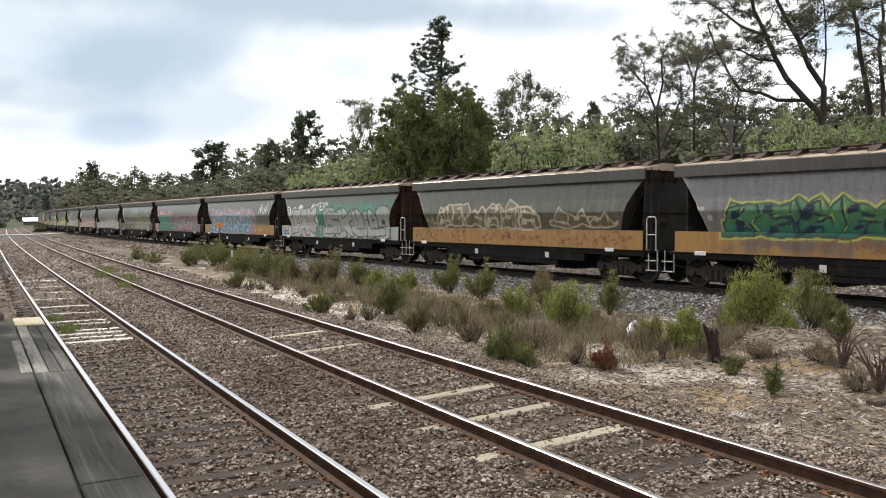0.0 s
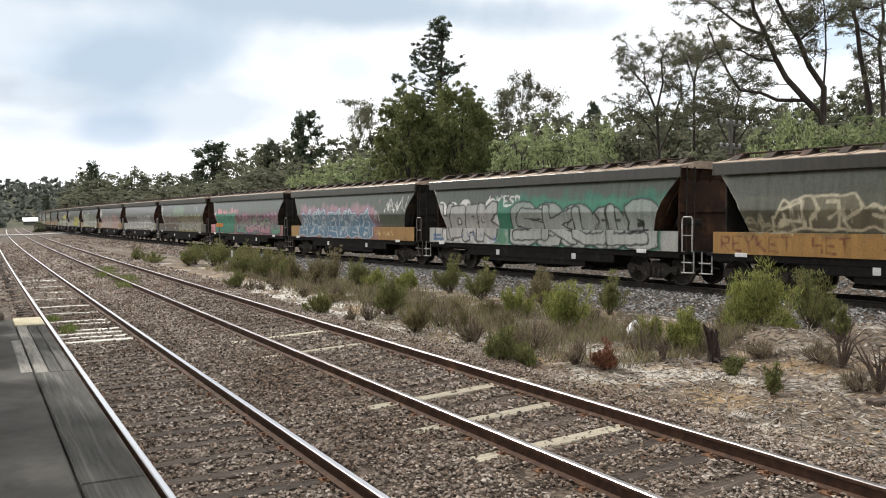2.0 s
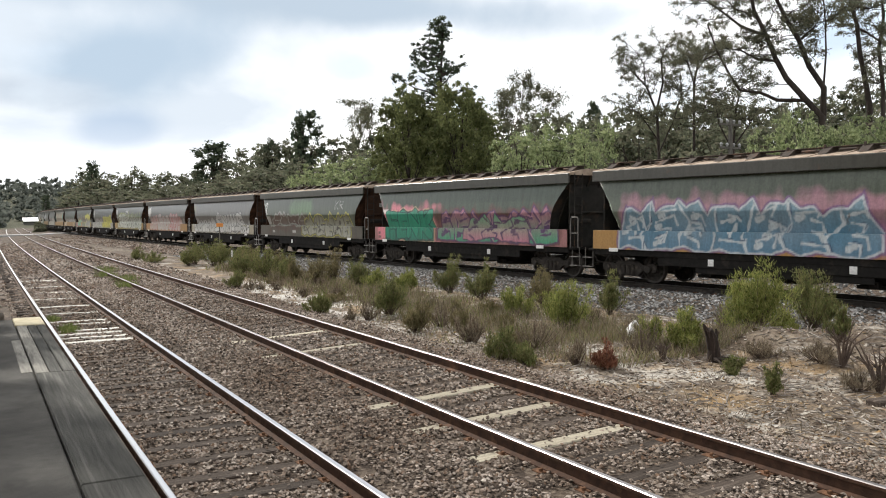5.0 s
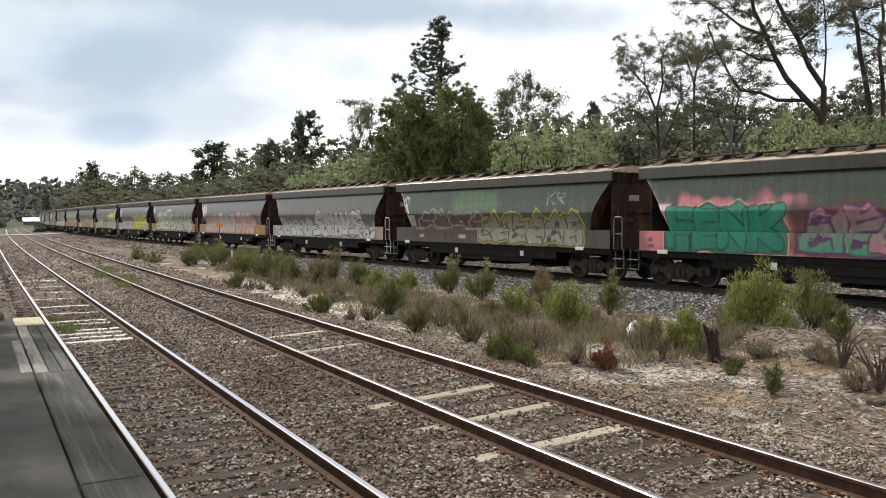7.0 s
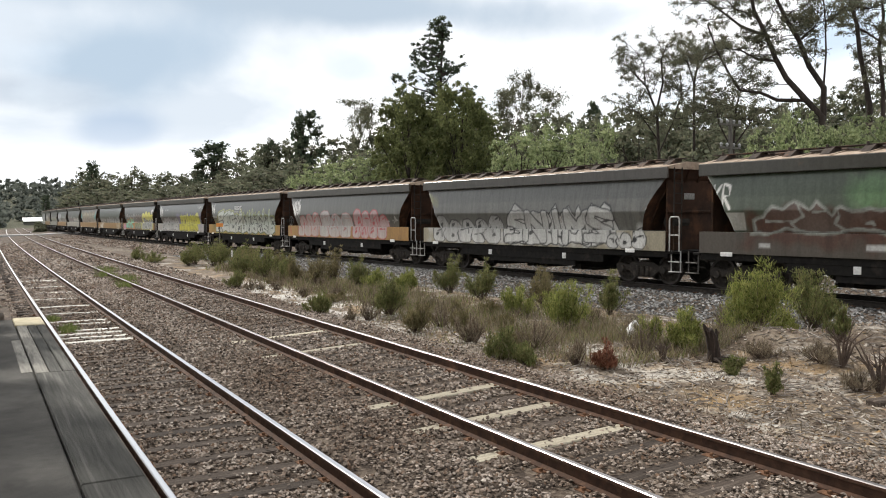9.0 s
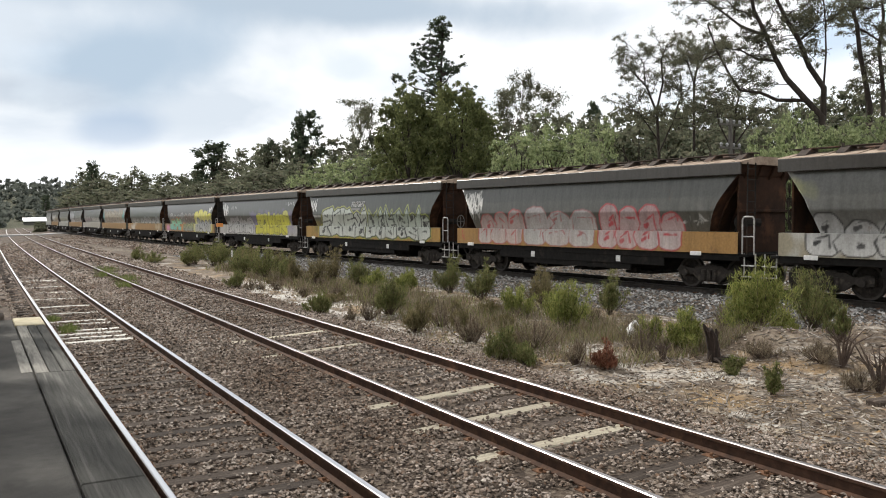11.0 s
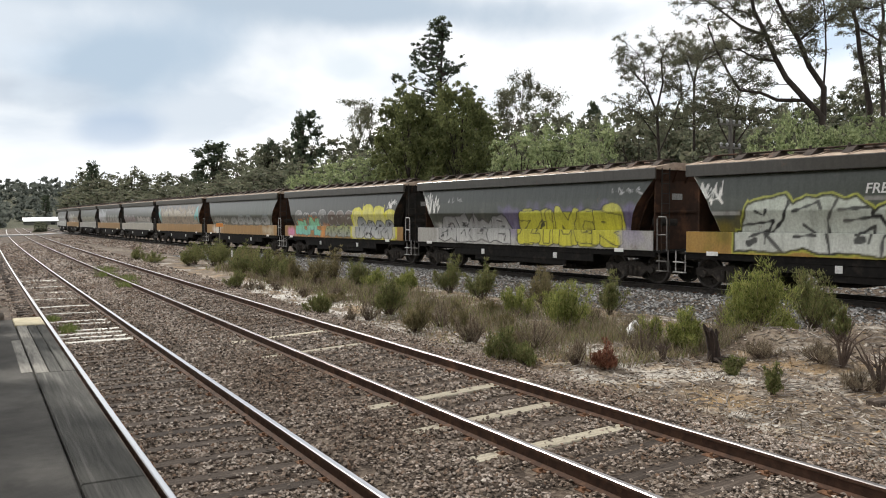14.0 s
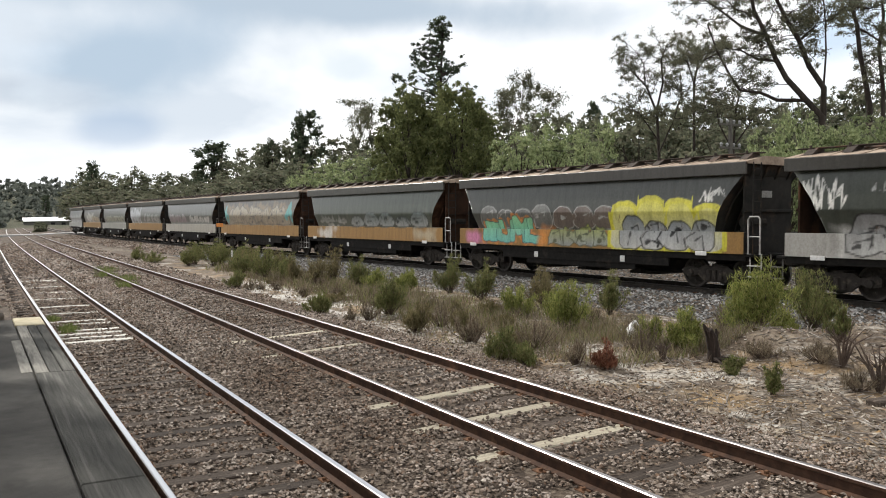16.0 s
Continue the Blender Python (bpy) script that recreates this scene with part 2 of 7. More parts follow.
COPING = surface("weathered_coping_timber", (0.036, 0.035, 0.031), (0.072, 0.07, 0.062), 7, 0.9, spot=(0.15, 0.145, 0.13), spot_scale=1.4, spot_at=(0.52, 0.72), stretch=(9, 0.3, 1), relief=1.0, fine=30, vary=0.12)
COPING_PALE = surface("pale_coping_timber", (0.12, 0.113, 0.098), (0.24, 0.228, 0.2), 7, 0.85, spot=(0.08, 0.074, 0.066), spot_scale=2.5, stretch=(6, 0.4, 1), relief=0.6, fine=25)
COPING_CREAM = surface("cream_painted_edge", (0.3, 0.26, 0.17), (0.48, 0.43, 0.3), 7, 0.85, relief=0.3)
BRICK_FACE = surface("platform_face", (0.06, 0.05, 0.045), (0.12, 0.1, 0.09), 5, 0.95)
BARK = surface("gum_bark", (0.035, 0.027, 0.022), (0.13, 0.105, 0.085), 3, 0.9, spot=(0.24, 0.21, 0.18), spot_scale=1.2, stretch=(2, 2, 0.35), relief=0.7, fine=12)
BARK_DARK = surface("dark_bark", (0.018, 0.014, 0.012), (0.06, 0.048, 0.04), 3, 0.95, stretch=(2, 2, 0.4), relief=0.7, fine=12)
TWIG = surface("dead_wood", (0.11, 0.09, 0.075), (0.3, 0.265, 0.23), 8, 0.9, spot=(0.48, 0.45, 0.40), spot_scale=3, relief=0.5)
CHAR = surface("charred_wood", (0.012, 0.009, 0.008), (0.04, 0.028, 0.022), 7, 0.95, spot=(0.1, 0.075, 0.06), spot_scale=4, stretch=(3, 3, 0.5), relief=0.8, fine=20)
TWIG_DARK = surface("dark_twigs", (0.045, 0.032, 0.026), (0.12, 0.09, 0.07), 8, 0.95)
FRAME_BLACK = surface("black_underframe", (0.005, 0.0047, 0.0044), (0.014, 0.0125, 0.011), 6, 0.85, spot=(0.03, 0.025, 0.02), spot_scale=2.2, relief=0.3)
BOGIE_STEEL = surface("grimy_bogie_steel", (0.016, 0.014, 0.012), (0.045, 0.039, 0.034), 9, 0.8, 0.0, spot=(0.085, 0.07, 0.058), spot_scale=4)
TREAD = surface("wheel_tread", (0.03, 0.026, 0.023), (0.07, 0.06, 0.055), 8, 0.6, 0.3)
END_RUST = surface("rusty_brown_end_sheet", (0.022, 0.012, 0.008), (0.06, 0.029, 0.016), 2.2, 0.85, spot=(0.10, 0.045, 0.022), spot_scale=1.1, relief=0.3)
END_DARK = surface("dark_end_sheet", (0.012, 0.012, 0.011), (0.035, 0.032, 0.028), 2.2, 0.85, spot=(0.07, 0.045, 0.03), spot_scale=1.2)
ROOF = surface("sandy_wagon_roof", (0.20, 0.15, 0.11), (0.40, 0.32, 0.25), 3, 0.85, spot=(0.13, 0.08, 0.055), spot_scale=1.4, relief=0.2)
ROOF_DARK = surface("dark_roof_walkway", (0.025, 0.02, 0.017), (0.065, 0.05, 0.04), 5, 0.85, spot=(0.13, 0.07, 0.045), spot_scale=2)
RAIL_WHITE = surface("worn_white_handrail", (0.22, 0.21, 0.2), (0.45, 0.44, 0.42), 9, 0.6, spot=(0.08, 0.05, 0.035), spot_scale=6)
RAIL_GREY = surface("grimy_handrail", (0.05, 0.045, 0.04), (0.13, 0.12, 0.11), 9, 0.6)
TAG_WHITE = surface("white_tag", (0.55, 0.55, 0.53), (0.75, 0.75, 0.73), 14, 0.6)
BAR_DARK = surface("stencil_grey", (0.2, 0.2, 0.19), (0.38, 0.38, 0.36), 20, 0.7)
LETTER_WHITE = surface("faded_white_lettering", (0.42, 0.42, 0.40), (0.68, 0.68, 0.65), 9, 0.6)
ROAD = surface("pale_road", (0.24, 0.23, 0.22), (0.36, 0.35, 0.34), 2, 0.9)
ROOF_WHITE = surface("white_sheet_roof", (0.6, 0.61, 0.62), (0.8, 0.81, 0.82), 2, 0.5, stretch=(6, 1, 1))
WALL_CREAM = surface("drab_wall", (0.11, 0.11, 0.10), (0.17, 0.165, 0.15), 2, 0.8)
WINDOW_DARK = surface("dark_window", (0.015, 0.016, 0.018), (0.03, 0.032, 0.035), 2, 0.15)
POLE_GREY = surface("weathered_pole", (0.08, 0.074, 0.066), (0.16, 0.15, 0.135), 5, 0.9, stretch=(3, 3, 0.3))
PORCELAIN = surface("porcelain", (0.3, 0.3, 0.3), (0.42, 0.42, 0.42), 6, 0.3)
ORANGE = surface("orange_sign", (0.55, 0.2, 0.04), (0.7, 0.28, 0.06), 6, 0.6)
RED = surface("faded_red", (0.45, 0.12, 0.1), (0.55, 0.2, 0.17), 6, 0.6)
PLASTIC_WHITE = surface("dirty_white_plastic", (0.5, 0.5, 0.5), (0.78, 0.78, 0.77), 5, 0.5)
LEAF = {
    "broadleaf": leafy("yellow_green_leaves", [(0.07, 0.086, 0.036), (0.125, 0.142, 0.056), (0.19, 0.2, 0.082), (0.09, 0.102, 0.045)], 0.36),
    "broadleaf_dark": leafy("dark_forest_leaves", [(0.085, 0.096, 0.066), (0.135, 0.147, 0.097), (0.185, 0.19, 0.125), (0.155, 0.14, 0.104)], 0.42),
    # far woods: distance haze is greyed into this leaf colour
    "far": leafy("hazed_far_leaves", [(0.0935, 0.105, 0.0902), (0.127, 0.14, 0.121), (0.154, 0.165, 0.143)], 0.4),
    "pine": leafy("pine_needles", [(0.04, 0.056, 0.038), (0.07, 0.088, 0.055), (0.105, 0.122, 0.076)], 0.28),
    "gum": leafy("gum_leaves", [(0.06, 0.068, 0.044), (0.115, 0.122, 0.078), (0.18, 0.178, 0.115), (0.12, 0.105, 0.07)], 0.35),
    "wattle": leafy("wattle_leaves", [(0.13, 0.168, 0.08), (0.225, 0.275, 0.138), (0.37, 0.41, 0.215), (0.18, 0.212, 0.107)], 0.5),
    "olive": leafy("olive_shrub", [(0.068, 0.088, 0.030), (0.135, 0.155, 0.054), (0.230, 0.223, 0.095), (0.149, 0.128, 0.061)]),
    "green": leafy("bright_shrub", [(0.09, 0.115, 0.03), (0.185, 0.215, 0.055), (0.32, 0.325, 0.11), (0.2, 0.2, 0.07)]),
    "brown": leafy("browning_shrub", [(0.091, 0.085, 0.039), (0.169, 0.143, 0.072), (0.234, 0.189, 0.111), (0.117, 0.117, 0.046)]),
    "dry": leafy("dry_brush", [(0.10, 0.08, 0.055), (0.18, 0.145, 0.10), (0.27, 0.23, 0.165), (0.13, 0.085, 0.055)], 0.2),
    "rust": leafy("dead_red_brush", [(0.10, 0.04, 0.025), (0.19, 0.075, 0.045), (0.24, 0.13, 0.085)], 0.2),
    "grass": leafy("grass_tuft", [(0.07, 0.095, 0.025), (0.13, 0.165, 0.05), (0.2, 0.2, 0.09)], 0.3),
}


# ---- mesh tools ----
class Shape:
    """Vertices and faces gathered for one mesh."""

    def __init__(self):
        self.v, self.f, self.m, self.slot = [], [], [], 0

    def add(self, verts, faces):
        k = len(self.v)
        self.v += [tuple(p) for p in verts]
        self.f += [tuple(k + i for i in q) for q in faces]
        self.m += [self.slot] * len(faces)
        return self

    def box(self, x0, x1, y0, y1, z0, z1, b=0.0, m=None):
        lo, hi = Vector((x0, y0, z0)), Vector((x1, y1, z1))
        b = min(b, 0.45 * min(hi - lo))
        vs, fs = [], []
        corners = [(i & 1, i >> 1 & 1, i >> 2 & 1) for i in range(8)]
        if b <= 0:
            vs = [Vector((hi[a] if c[a] else lo[a] for a in range(3))) for c in corners]
            fs = [(0, 2, 3, 1), (4, 5, 7, 6), (0, 1, 5, 4), (2, 6, 7, 3), (0, 4, 6, 2), (1, 3, 7, 5)]
        else:
            for c in corners:
                for a in range(3):
                    vs.append(Vector([(hi[k] - (0 if k == a else b)) if c[k] else (lo[k] + (0 if k == a else b)) for k in range(3)]))
            at = lambda c, a: 3 * (c[0] + 2 * c[1] + 4 * c[2]) + a
            for a in range(3):
                p, q = [k for k in range(3) if k != a]
                for s in (0, 1):
                    ring = []
                    for u, w in ((0, 0), (1, 0), (1, 1), (0, 1)):
                        c = [0, 0, 0]
                        c[a], c[p], c[q] = s, u, w
                        ring.append(at(c, a))
                    fs.append(tuple(ring))
            for a, d in ((0, 1), (0, 2), (1, 2)):
                e = 3 - a - d
                for s in (0, 1):
                    for t in (0, 1):
                        c0, c1 = [0, 0, 0], [0, 0, 0]
                        c0[a] = c1[a] = s
                        c0[d] = c1[d] = t
                        c1[e] = 1
                        fs.append((at(c0, a), at(c1, a), at(c1, d), at(c0, d)))
            fs += [(at(c, 0), at(c, 1), at(c, 2)) for c in corners]
            mid = (lo + hi) / 2
            fixed = []
            for q in fs:
                n = (vs[q[1]] - vs[q[0]]).cross(vs[q[2]] - vs[q[0]])
                cen = sum((vs[i] for i in q), Vector()) / len(q)
                fixed.append(q if n.dot(cen - mid) > 0 else tuple(reversed(q)))
            fs = fixed
        if m is not None:
            vs = [m @ p for p in vs]
        return self.add(vs, fs)

    def tube(self, pts, radii, n=6, cap=True):
        pts = [Vector(p) for p in pts]
        if not hasattr(radii, "__len__"):
            radii = [radii] * len(pts)
        vs, fs = [], []
        side = None
        for i, p in enumerate(pts):
            d = (pts[min(i + 1, len(pts) - 1)] - pts[max(i - 1, 0)]).normalized()
            if side is None or abs(side.dot(d)) > 0.95:
                side = d.orthogonal().normalized()
            side = (side - d * side.dot(d)).normalized()
            up = d.cross(side)
            for k in range(n):
                a = 2 * math.pi * k / n
                vs.append(p + (side * math.cos(a) + up * math.sin(a)) * radii[i])
        for i in range(len(pts) - 1):
            for k in range(n):
                fs.append((i * n + k, i * n + (k + 1) % n, (i + 1) * n + (k + 1) % n, (i + 1) * n + k))
        if cap:
            fs += [tuple(range(n - 1, -1, -1)), tuple((len(pts) - 1) * n + k for k in range(n))]
        return self.add(vs, fs)

    def prism(self, outline, x0, x1):
        """An outline in (y, z), drawn out along x."""
        n = len(outline)
        vs = [(x0, y, z) for y, z in outline] + [(x1, y, z) for y, z in outline]
        fs = [(i, (i + 1) % n, n + (i + 1) % n, n + i) for i in range(n)]
        return self.add(vs, fs + [tuple(range(n - 1, -1, -1)), tuple(range(n, 2 * n))])

    def disc(self, x0, x1, y, z, r, n=20):
        return self.tube([(x0, y, z), (x1, y, z)], r, n)

    def mesh(self, name, *mats, smooth=False):
        me = bpy.data.meshes.new(name)
        me.from_pydata(self.v, [], self.f)
        for m in mats:
            me.materials.append(m)
        if len(mats) > 1:
            me.polygons.foreach_set("material_index", self.m)
        if smooth:
            me.polygons.foreach_set("use_smooth", [True] * len(self.f))
        bm = bmesh.new()
        bm.from_mesh(me)
        bmesh.ops.recalc_face_normals(bm, faces=bm.faces)
        bm.to_mesh(me)
        bm.free()
        return me


def part(name, data, parent=None, label=""):
    ob = new(name, data)
    ob.parent = parent
    return tagged(ob, label)


def fast_mesh(name, verts, faces, mat):
    me = bpy.data.meshes.new(name)
    me.from_pydata(verts, [], faces)
    me.materials.append(mat)
    return me


# ---- the plan: tracks and ground ----
T1, T2, GAUGE = 2.356, 5.856, 1.6
Z1, Z2_LEFT, Z2_RIGHT, ZT = 0.0, 0.144, 0.232, 0.413


def bend(y):
    return 8.03e-5 * max(0.0, y - 5.9) ** 2


def train_x(y):
    v = y / 100
    if v < 0:
        return 21.8895 - 10.0749 * v
    return 21.8895 - 10.0749 * v + 2.953 * v * v + 0.1062 * v ** 3


def smooth_step(a, b, x):
    t = np.clip((x - a) / (b - a), 0, 1)
    return t * t * (3 - 2 * t)


def land(x, y):
    """Height of the ground, for arrays."""
    x, y = np.asarray(x, float), np.asarray(y, float)
    u = x - 8.03e-5 * np.maximum(0, y - 5.9) ** 2
    v = np.maximum(y, -1e9) / 100
    xt = np.where(v < 0, 21.8895 - 10.0749 * v, 21.8895 - 10.0749 * v + 2.953 * v * v + 0.1062 * v ** 3)
    w = x - xt
    near = np.interp(u, [-60, -3, 0.6, 1.1, 1.5, 3.2, 3.7, 4.3, 4.75, 6.9, 7.4, 8.2, 10, 14], [0.9, 0.6, -0.35, -0.26, -0.20, -0.19, -0.14, -0.05, -0.045, 0.06, 0.05, -0.05, 0.0, 0.04])
    far = np.interp(w, [-7, -6, -5.0, -1.9, 1.9, 3.4, 4.5, 7, 14, 40, 100, 220, 400, 900], [0.04, 0.03, 0.0, 0.22, 0.22, -0.2, -0.1, 0.5, 1.3, 3.2, 8.5, 20, 30, 40])
    k = smooth_step(-6.6, -5.0, w)
    z = near * (1 - k) + far * k
    # an ochre spoil ridge beside the bank
    across = (y - (10.8 - 0.43 * (x - 12))) / 1.09
    z = z + 0.40 * np.exp(-(across / np.where(across < 0, 1.9, 0.8)) ** 2) * smooth_step(11.0, 13.2, x) * (1 - smooth_step(-4.6, -2.8, w)) * (1 + 0.15 * np.sin(x * 3.1))
    z = z + 0.04 * np.sin(x * 2.1 + 1.3 * y) * np.sin(y * 1.7) * smooth_step(7.6, 8.6, u) * (1 - smooth_step(-4, -3, w))
    # the distance: a wooded hill across the end of the valley
    z = z + 23 * smooth_step(320, 620, y) * (1 - 0.25 * np.sin(x / 55.0)) * (1 - smooth_step(60, 200, w))
    # a low bank to the left of the line
    z = z + 1.0 * smooth_step(-14, -45, x) + 12 * smooth_step(-60, -260, x)
    return z


def make_ground():
    xs = np.concatenate([np.linspace(-900, -80, 12), np.linspace(-70, -4, 14), np.arange(-3, 24, 0.3), np.linspace(24.4, 44, 26), np.geomspace(46, 1000, 30)])
    ys = np.concatenate([np.linspace(-400, -40, 8), np.arange(-30, 0, 3), np.arange(0, 60, 0.5), np.arange(60, 200, 3), np.geomspace(205, 2500, 34)])
    X, Y = np.meshgrid(xs, ys)
    Z = land(X, Y)
    nx = len(xs)
    vs = np.stack([X.ravel(), Y.ravel(), Z.ravel()], 1)
    i = np.arange(len(ys) - 1)[:, None] * nx + np.arange(nx - 1)[None, :]
    fs = np.stack([i, i + 1, i + nx + 1, i + nx], -1).reshape(-1, 4)
    me = fast_mesh("ground", vs, fs, SOIL)
    u = X - 8.03e-5 * np.maximum(0, Y - 5.9) ** 2
    v = Y / 100
    w = X - np.where(v < 0, 21.8895 - 10.0749 * v, 21.8895 - 10.0749 * v + 2.953 * v * v + 0.1062 * v ** 3)
    dirt = smooth_step(7.3, 8.6, u) * (1 - smooth_step(-5.4, -4.8, w) * (1 - smooth_step(11.2, 12.4, X) * (1 - smooth_step(11.0, 12.5, Y + 0.43 * (X - 12))))) * (1 - 0.75 * smooth_step(38, 60, Y)) + smooth_step(8.5, 10.5, w)
    green = np.maximum(smooth_step(8.5, 10.5, w), 1 - smooth_step(-6, -2, u))
    green = np.maximum(green, smooth_step(225, 300, Y))
    sand = smooth_step(7.7, 8.3, u) * (1 - smooth_step(9.6, 10.9, u)) * smooth_step(12, 19, Y) * (1 - smooth_step(29, 38, Y))
    col = np.stack([sand, np.clip(dirt, 0, 1), green, np.ones_like(u)], -1).reshape(-1, 4)
    at = me.attributes.new("zone", "FLOAT_COLOR", "POINT")
    at.data.foreach_set("color", col.astype(np.float32).ravel())
    ob = new("ground", me)
    tagged(ob, "brown ballast and sandy dirt ground beside the tracks", "ground", kind="structure")
    me.polygons.foreach_set("use_smooth", [True] * len(me.polygons))


make_ground()

RAIL_PROFILE = [(-0.07, -0.17), (0.07, -0.17), (0.07, -0.155), (0.012, -0.135), (0.010, -0.05), (0.036, -0.036), (0.036, -0.008), (0.026, 0.0), (-0.026, 0.0), (-0.036, -0.008), (-0.036, -0.036), (-0.010, -0.05), (-0.012, -0.135), (-0.07, -0.155)]


def rail_mesh(way, y0, y1, z, head, side):
    """A rail along way(y), with a bright running surface."""
    ys = list(np.arange(y0, 60, 1.5)) + list(np.arange(60, y1, 5)) + [y1]
    n = len(RAIL_PROFILE)
    s = Shape()
    vs = [(way(y) + a, y, z + b) for y in ys for a, b in RAIL_PROFILE]
    fs, mats = [], []
    for i in range(len(ys) - 1):
        for k in range(n):
            fs.append((i * n + k, i * n + (k + 1) % n, (i + 1) * n + (k + 1) % n, (i + 1) * n + k))
            mats.append(1 if k in (6, 7, 8) else 0)
    s.v, s.f, s.m = vs, fs, mats
    return s.mesh("rail", side, head)


def railway(name, way, y0, y1, zl, zr, gauge, spacing, shift, label, pale=(), white=(), limit=70, head=None, flank=None):
    root = new(name)
    root.location = (way(0), 0, 0)
    tagged(root, label, "railway track", kind="structure")
    back = Matrix.Translation((-way(0), 0, 0))
    for side, z in ((-1, zl), (1, zr)):
        r = part("rail", rail_mesh(lambda y: way(y) + side * (gauge / 2 + 0.035), y0, y1, z, head or RAIL_DULL, flank or RAIL_SIDE), root)
        r.matrix_parent_inverse = back
    tilt = math.degrees(math.atan2(zr - zl, gauge))
    rng = random.Random(len(name))
    shapes = {}
    for key, mat in (("dark", TIMBER_DARK), ("pale", TIMBER_PALE), ("white", TIMBER_WHITE)):
        shapes[key] = [Shape().box(-1.3, 1.3, -0.115, 0.115, -0.13, 0.0, 0.012).mesh("sleeper", mat),
                       Shape().box(-1.33, 1.27, -0.125, 0.105, -0.13, 0.0, 0.02).mesh("sleeper", mat)]
    shapes["white"] = [Shape().box(-0.72, 0.70, -0.115, 0.10, -0.13, 0.004, 0.02).box(-0.3, 0.73, 0.08, 0.125, -0.13, 0.012, 0.01).mesh("sleeper", TIMBER_WHITE),
                       Shape().box(-0.5, 0.74, -0.10, 0.115, -0.13, 0.0, 0.02).box(-0.7, 0.2, -0.13, -0.09, -0.13, 0.014, 0.01).mesh("sleeper", TIMBER_WHITE)]
    plate = Shape().box(-0.15, 0.15, -0.08, 0.08, -0.008, 0.014, 0.006).box(-0.135, -0.095, -0.05, -0.015, 0.01, 0.045, 0.006).box(0.095, 0.135, 0.015, 0.05, 0.01, 0.045, 0.006).mesh("baseplate", PLATE)
    zmid = (zl + zr) / 2 - 0.172
    y, k = y0 + shift, 0
    spots = []
    while y < limit:
        key = "pale" if any(abs(y - p) < spacing / 2 for p in pale) else "white" if any(abs(y - p) < spacing / 2 for p in white) else "dark"
        ob = part("sleeper", shapes[key][k % 2], root)
        ob.matrix_parent_inverse = back
        ob.matrix_basis = pose(way(y) + rng.uniform(-0.04, 0.04), y + rng.uniform(-0.03, 0.03), zmid + rng.uniform(-0.006, 0.008) + (0.014 if key != "dark" else -0.004), 0, -tilt, rng.uniform(-1.2, 1.2) if key != "white" else rng.uniform(-5, 5))
        spots.append(y)
        if y < 26:
            for side, z in ((-1, zl), (1, zr)):
                p = part("baseplate", plate, root)
                p.matrix_parent_inverse = back
                p.matrix_basis = pose(way(y) + side * (gauge / 2 + 0.035), y, z - 0.175, 0, -tilt, rng.uniform(-2, 2))
        y += spacing
        k += 1
    return spots


SLEEP1 = railway("platform_track", lambda y: T1 + bend(y), -12, 240, Z1, Z1, GAUGE, 0.68, 0.2, "platform track with bright rails on dark timber sleepers", white=(19.2, 19.9, 20.6, 21.3, 22.6, 23.4, 25.4, 27.4, 30.3, 33, 36, 40), head=RAIL_TOP)
SLEEP2 = railway("loop_track", lambda y: T2 + bend(y) + 0.0006 * y, -12, 240, Z2_LEFT, Z2_RIGHT, GAUGE, 0.68, 0.35, "middle track with rusty rails on mixed timber sleepers", pale=(7.3, 9.05, 10.3, 15.0, 16.7))
railway("train_track", train_x, -14, 290, ZT, ZT, 1.435, 0.70, 0.1, "raised grain-train track with dark rails on grey ballast", limit=60, flank=BOGIE_STEEL)


# ---- ballast ----
def stones(name, x, y, z, size, mat, label):
    """Loose stones: jittered eight-sided lumps, all in one mesh."""
    rs = np.random.RandomState(7)
    n = len(x)
    base = np.array([(1, 0, 0), (-1, 0, 0), (0, 1, 0), (0, -1, 0), (0, 0, 1), (0, 0, -1)], float)
    v = base[None] * (0.55 + 0.75 * rs.rand(n, 6, 1)) + rs.randn(n, 6, 3) * 0.22
    v *= np.array([1.0, 1.0, 0.72])
    a = rs.rand(n) * 6.283
    c, s = np.cos(a)[:, None], np.sin(a)[:, None]
    v = np.stack([v[..., 0] * c - v[..., 1] * s, v[..., 0] * s + v[..., 1] * c, v[..., 2]], -1) * size[:, None, None]
    v += np.stack([x, y, z], 1)[:, None]
    f = np.array([(0, 2, 4), (2, 1, 4), (1, 3, 4), (3, 0, 4), (3, 1, 5), (0, 3, 5)])
    faces = (f[None] + 6 * np.arange(n)[:, None, None]).reshape(-1, 3)
    ob = new(name, fast_mesh(name, v.reshape(-1, 3), faces, mat))
    return tagged(ob, label, "gravel", kind="stuff")


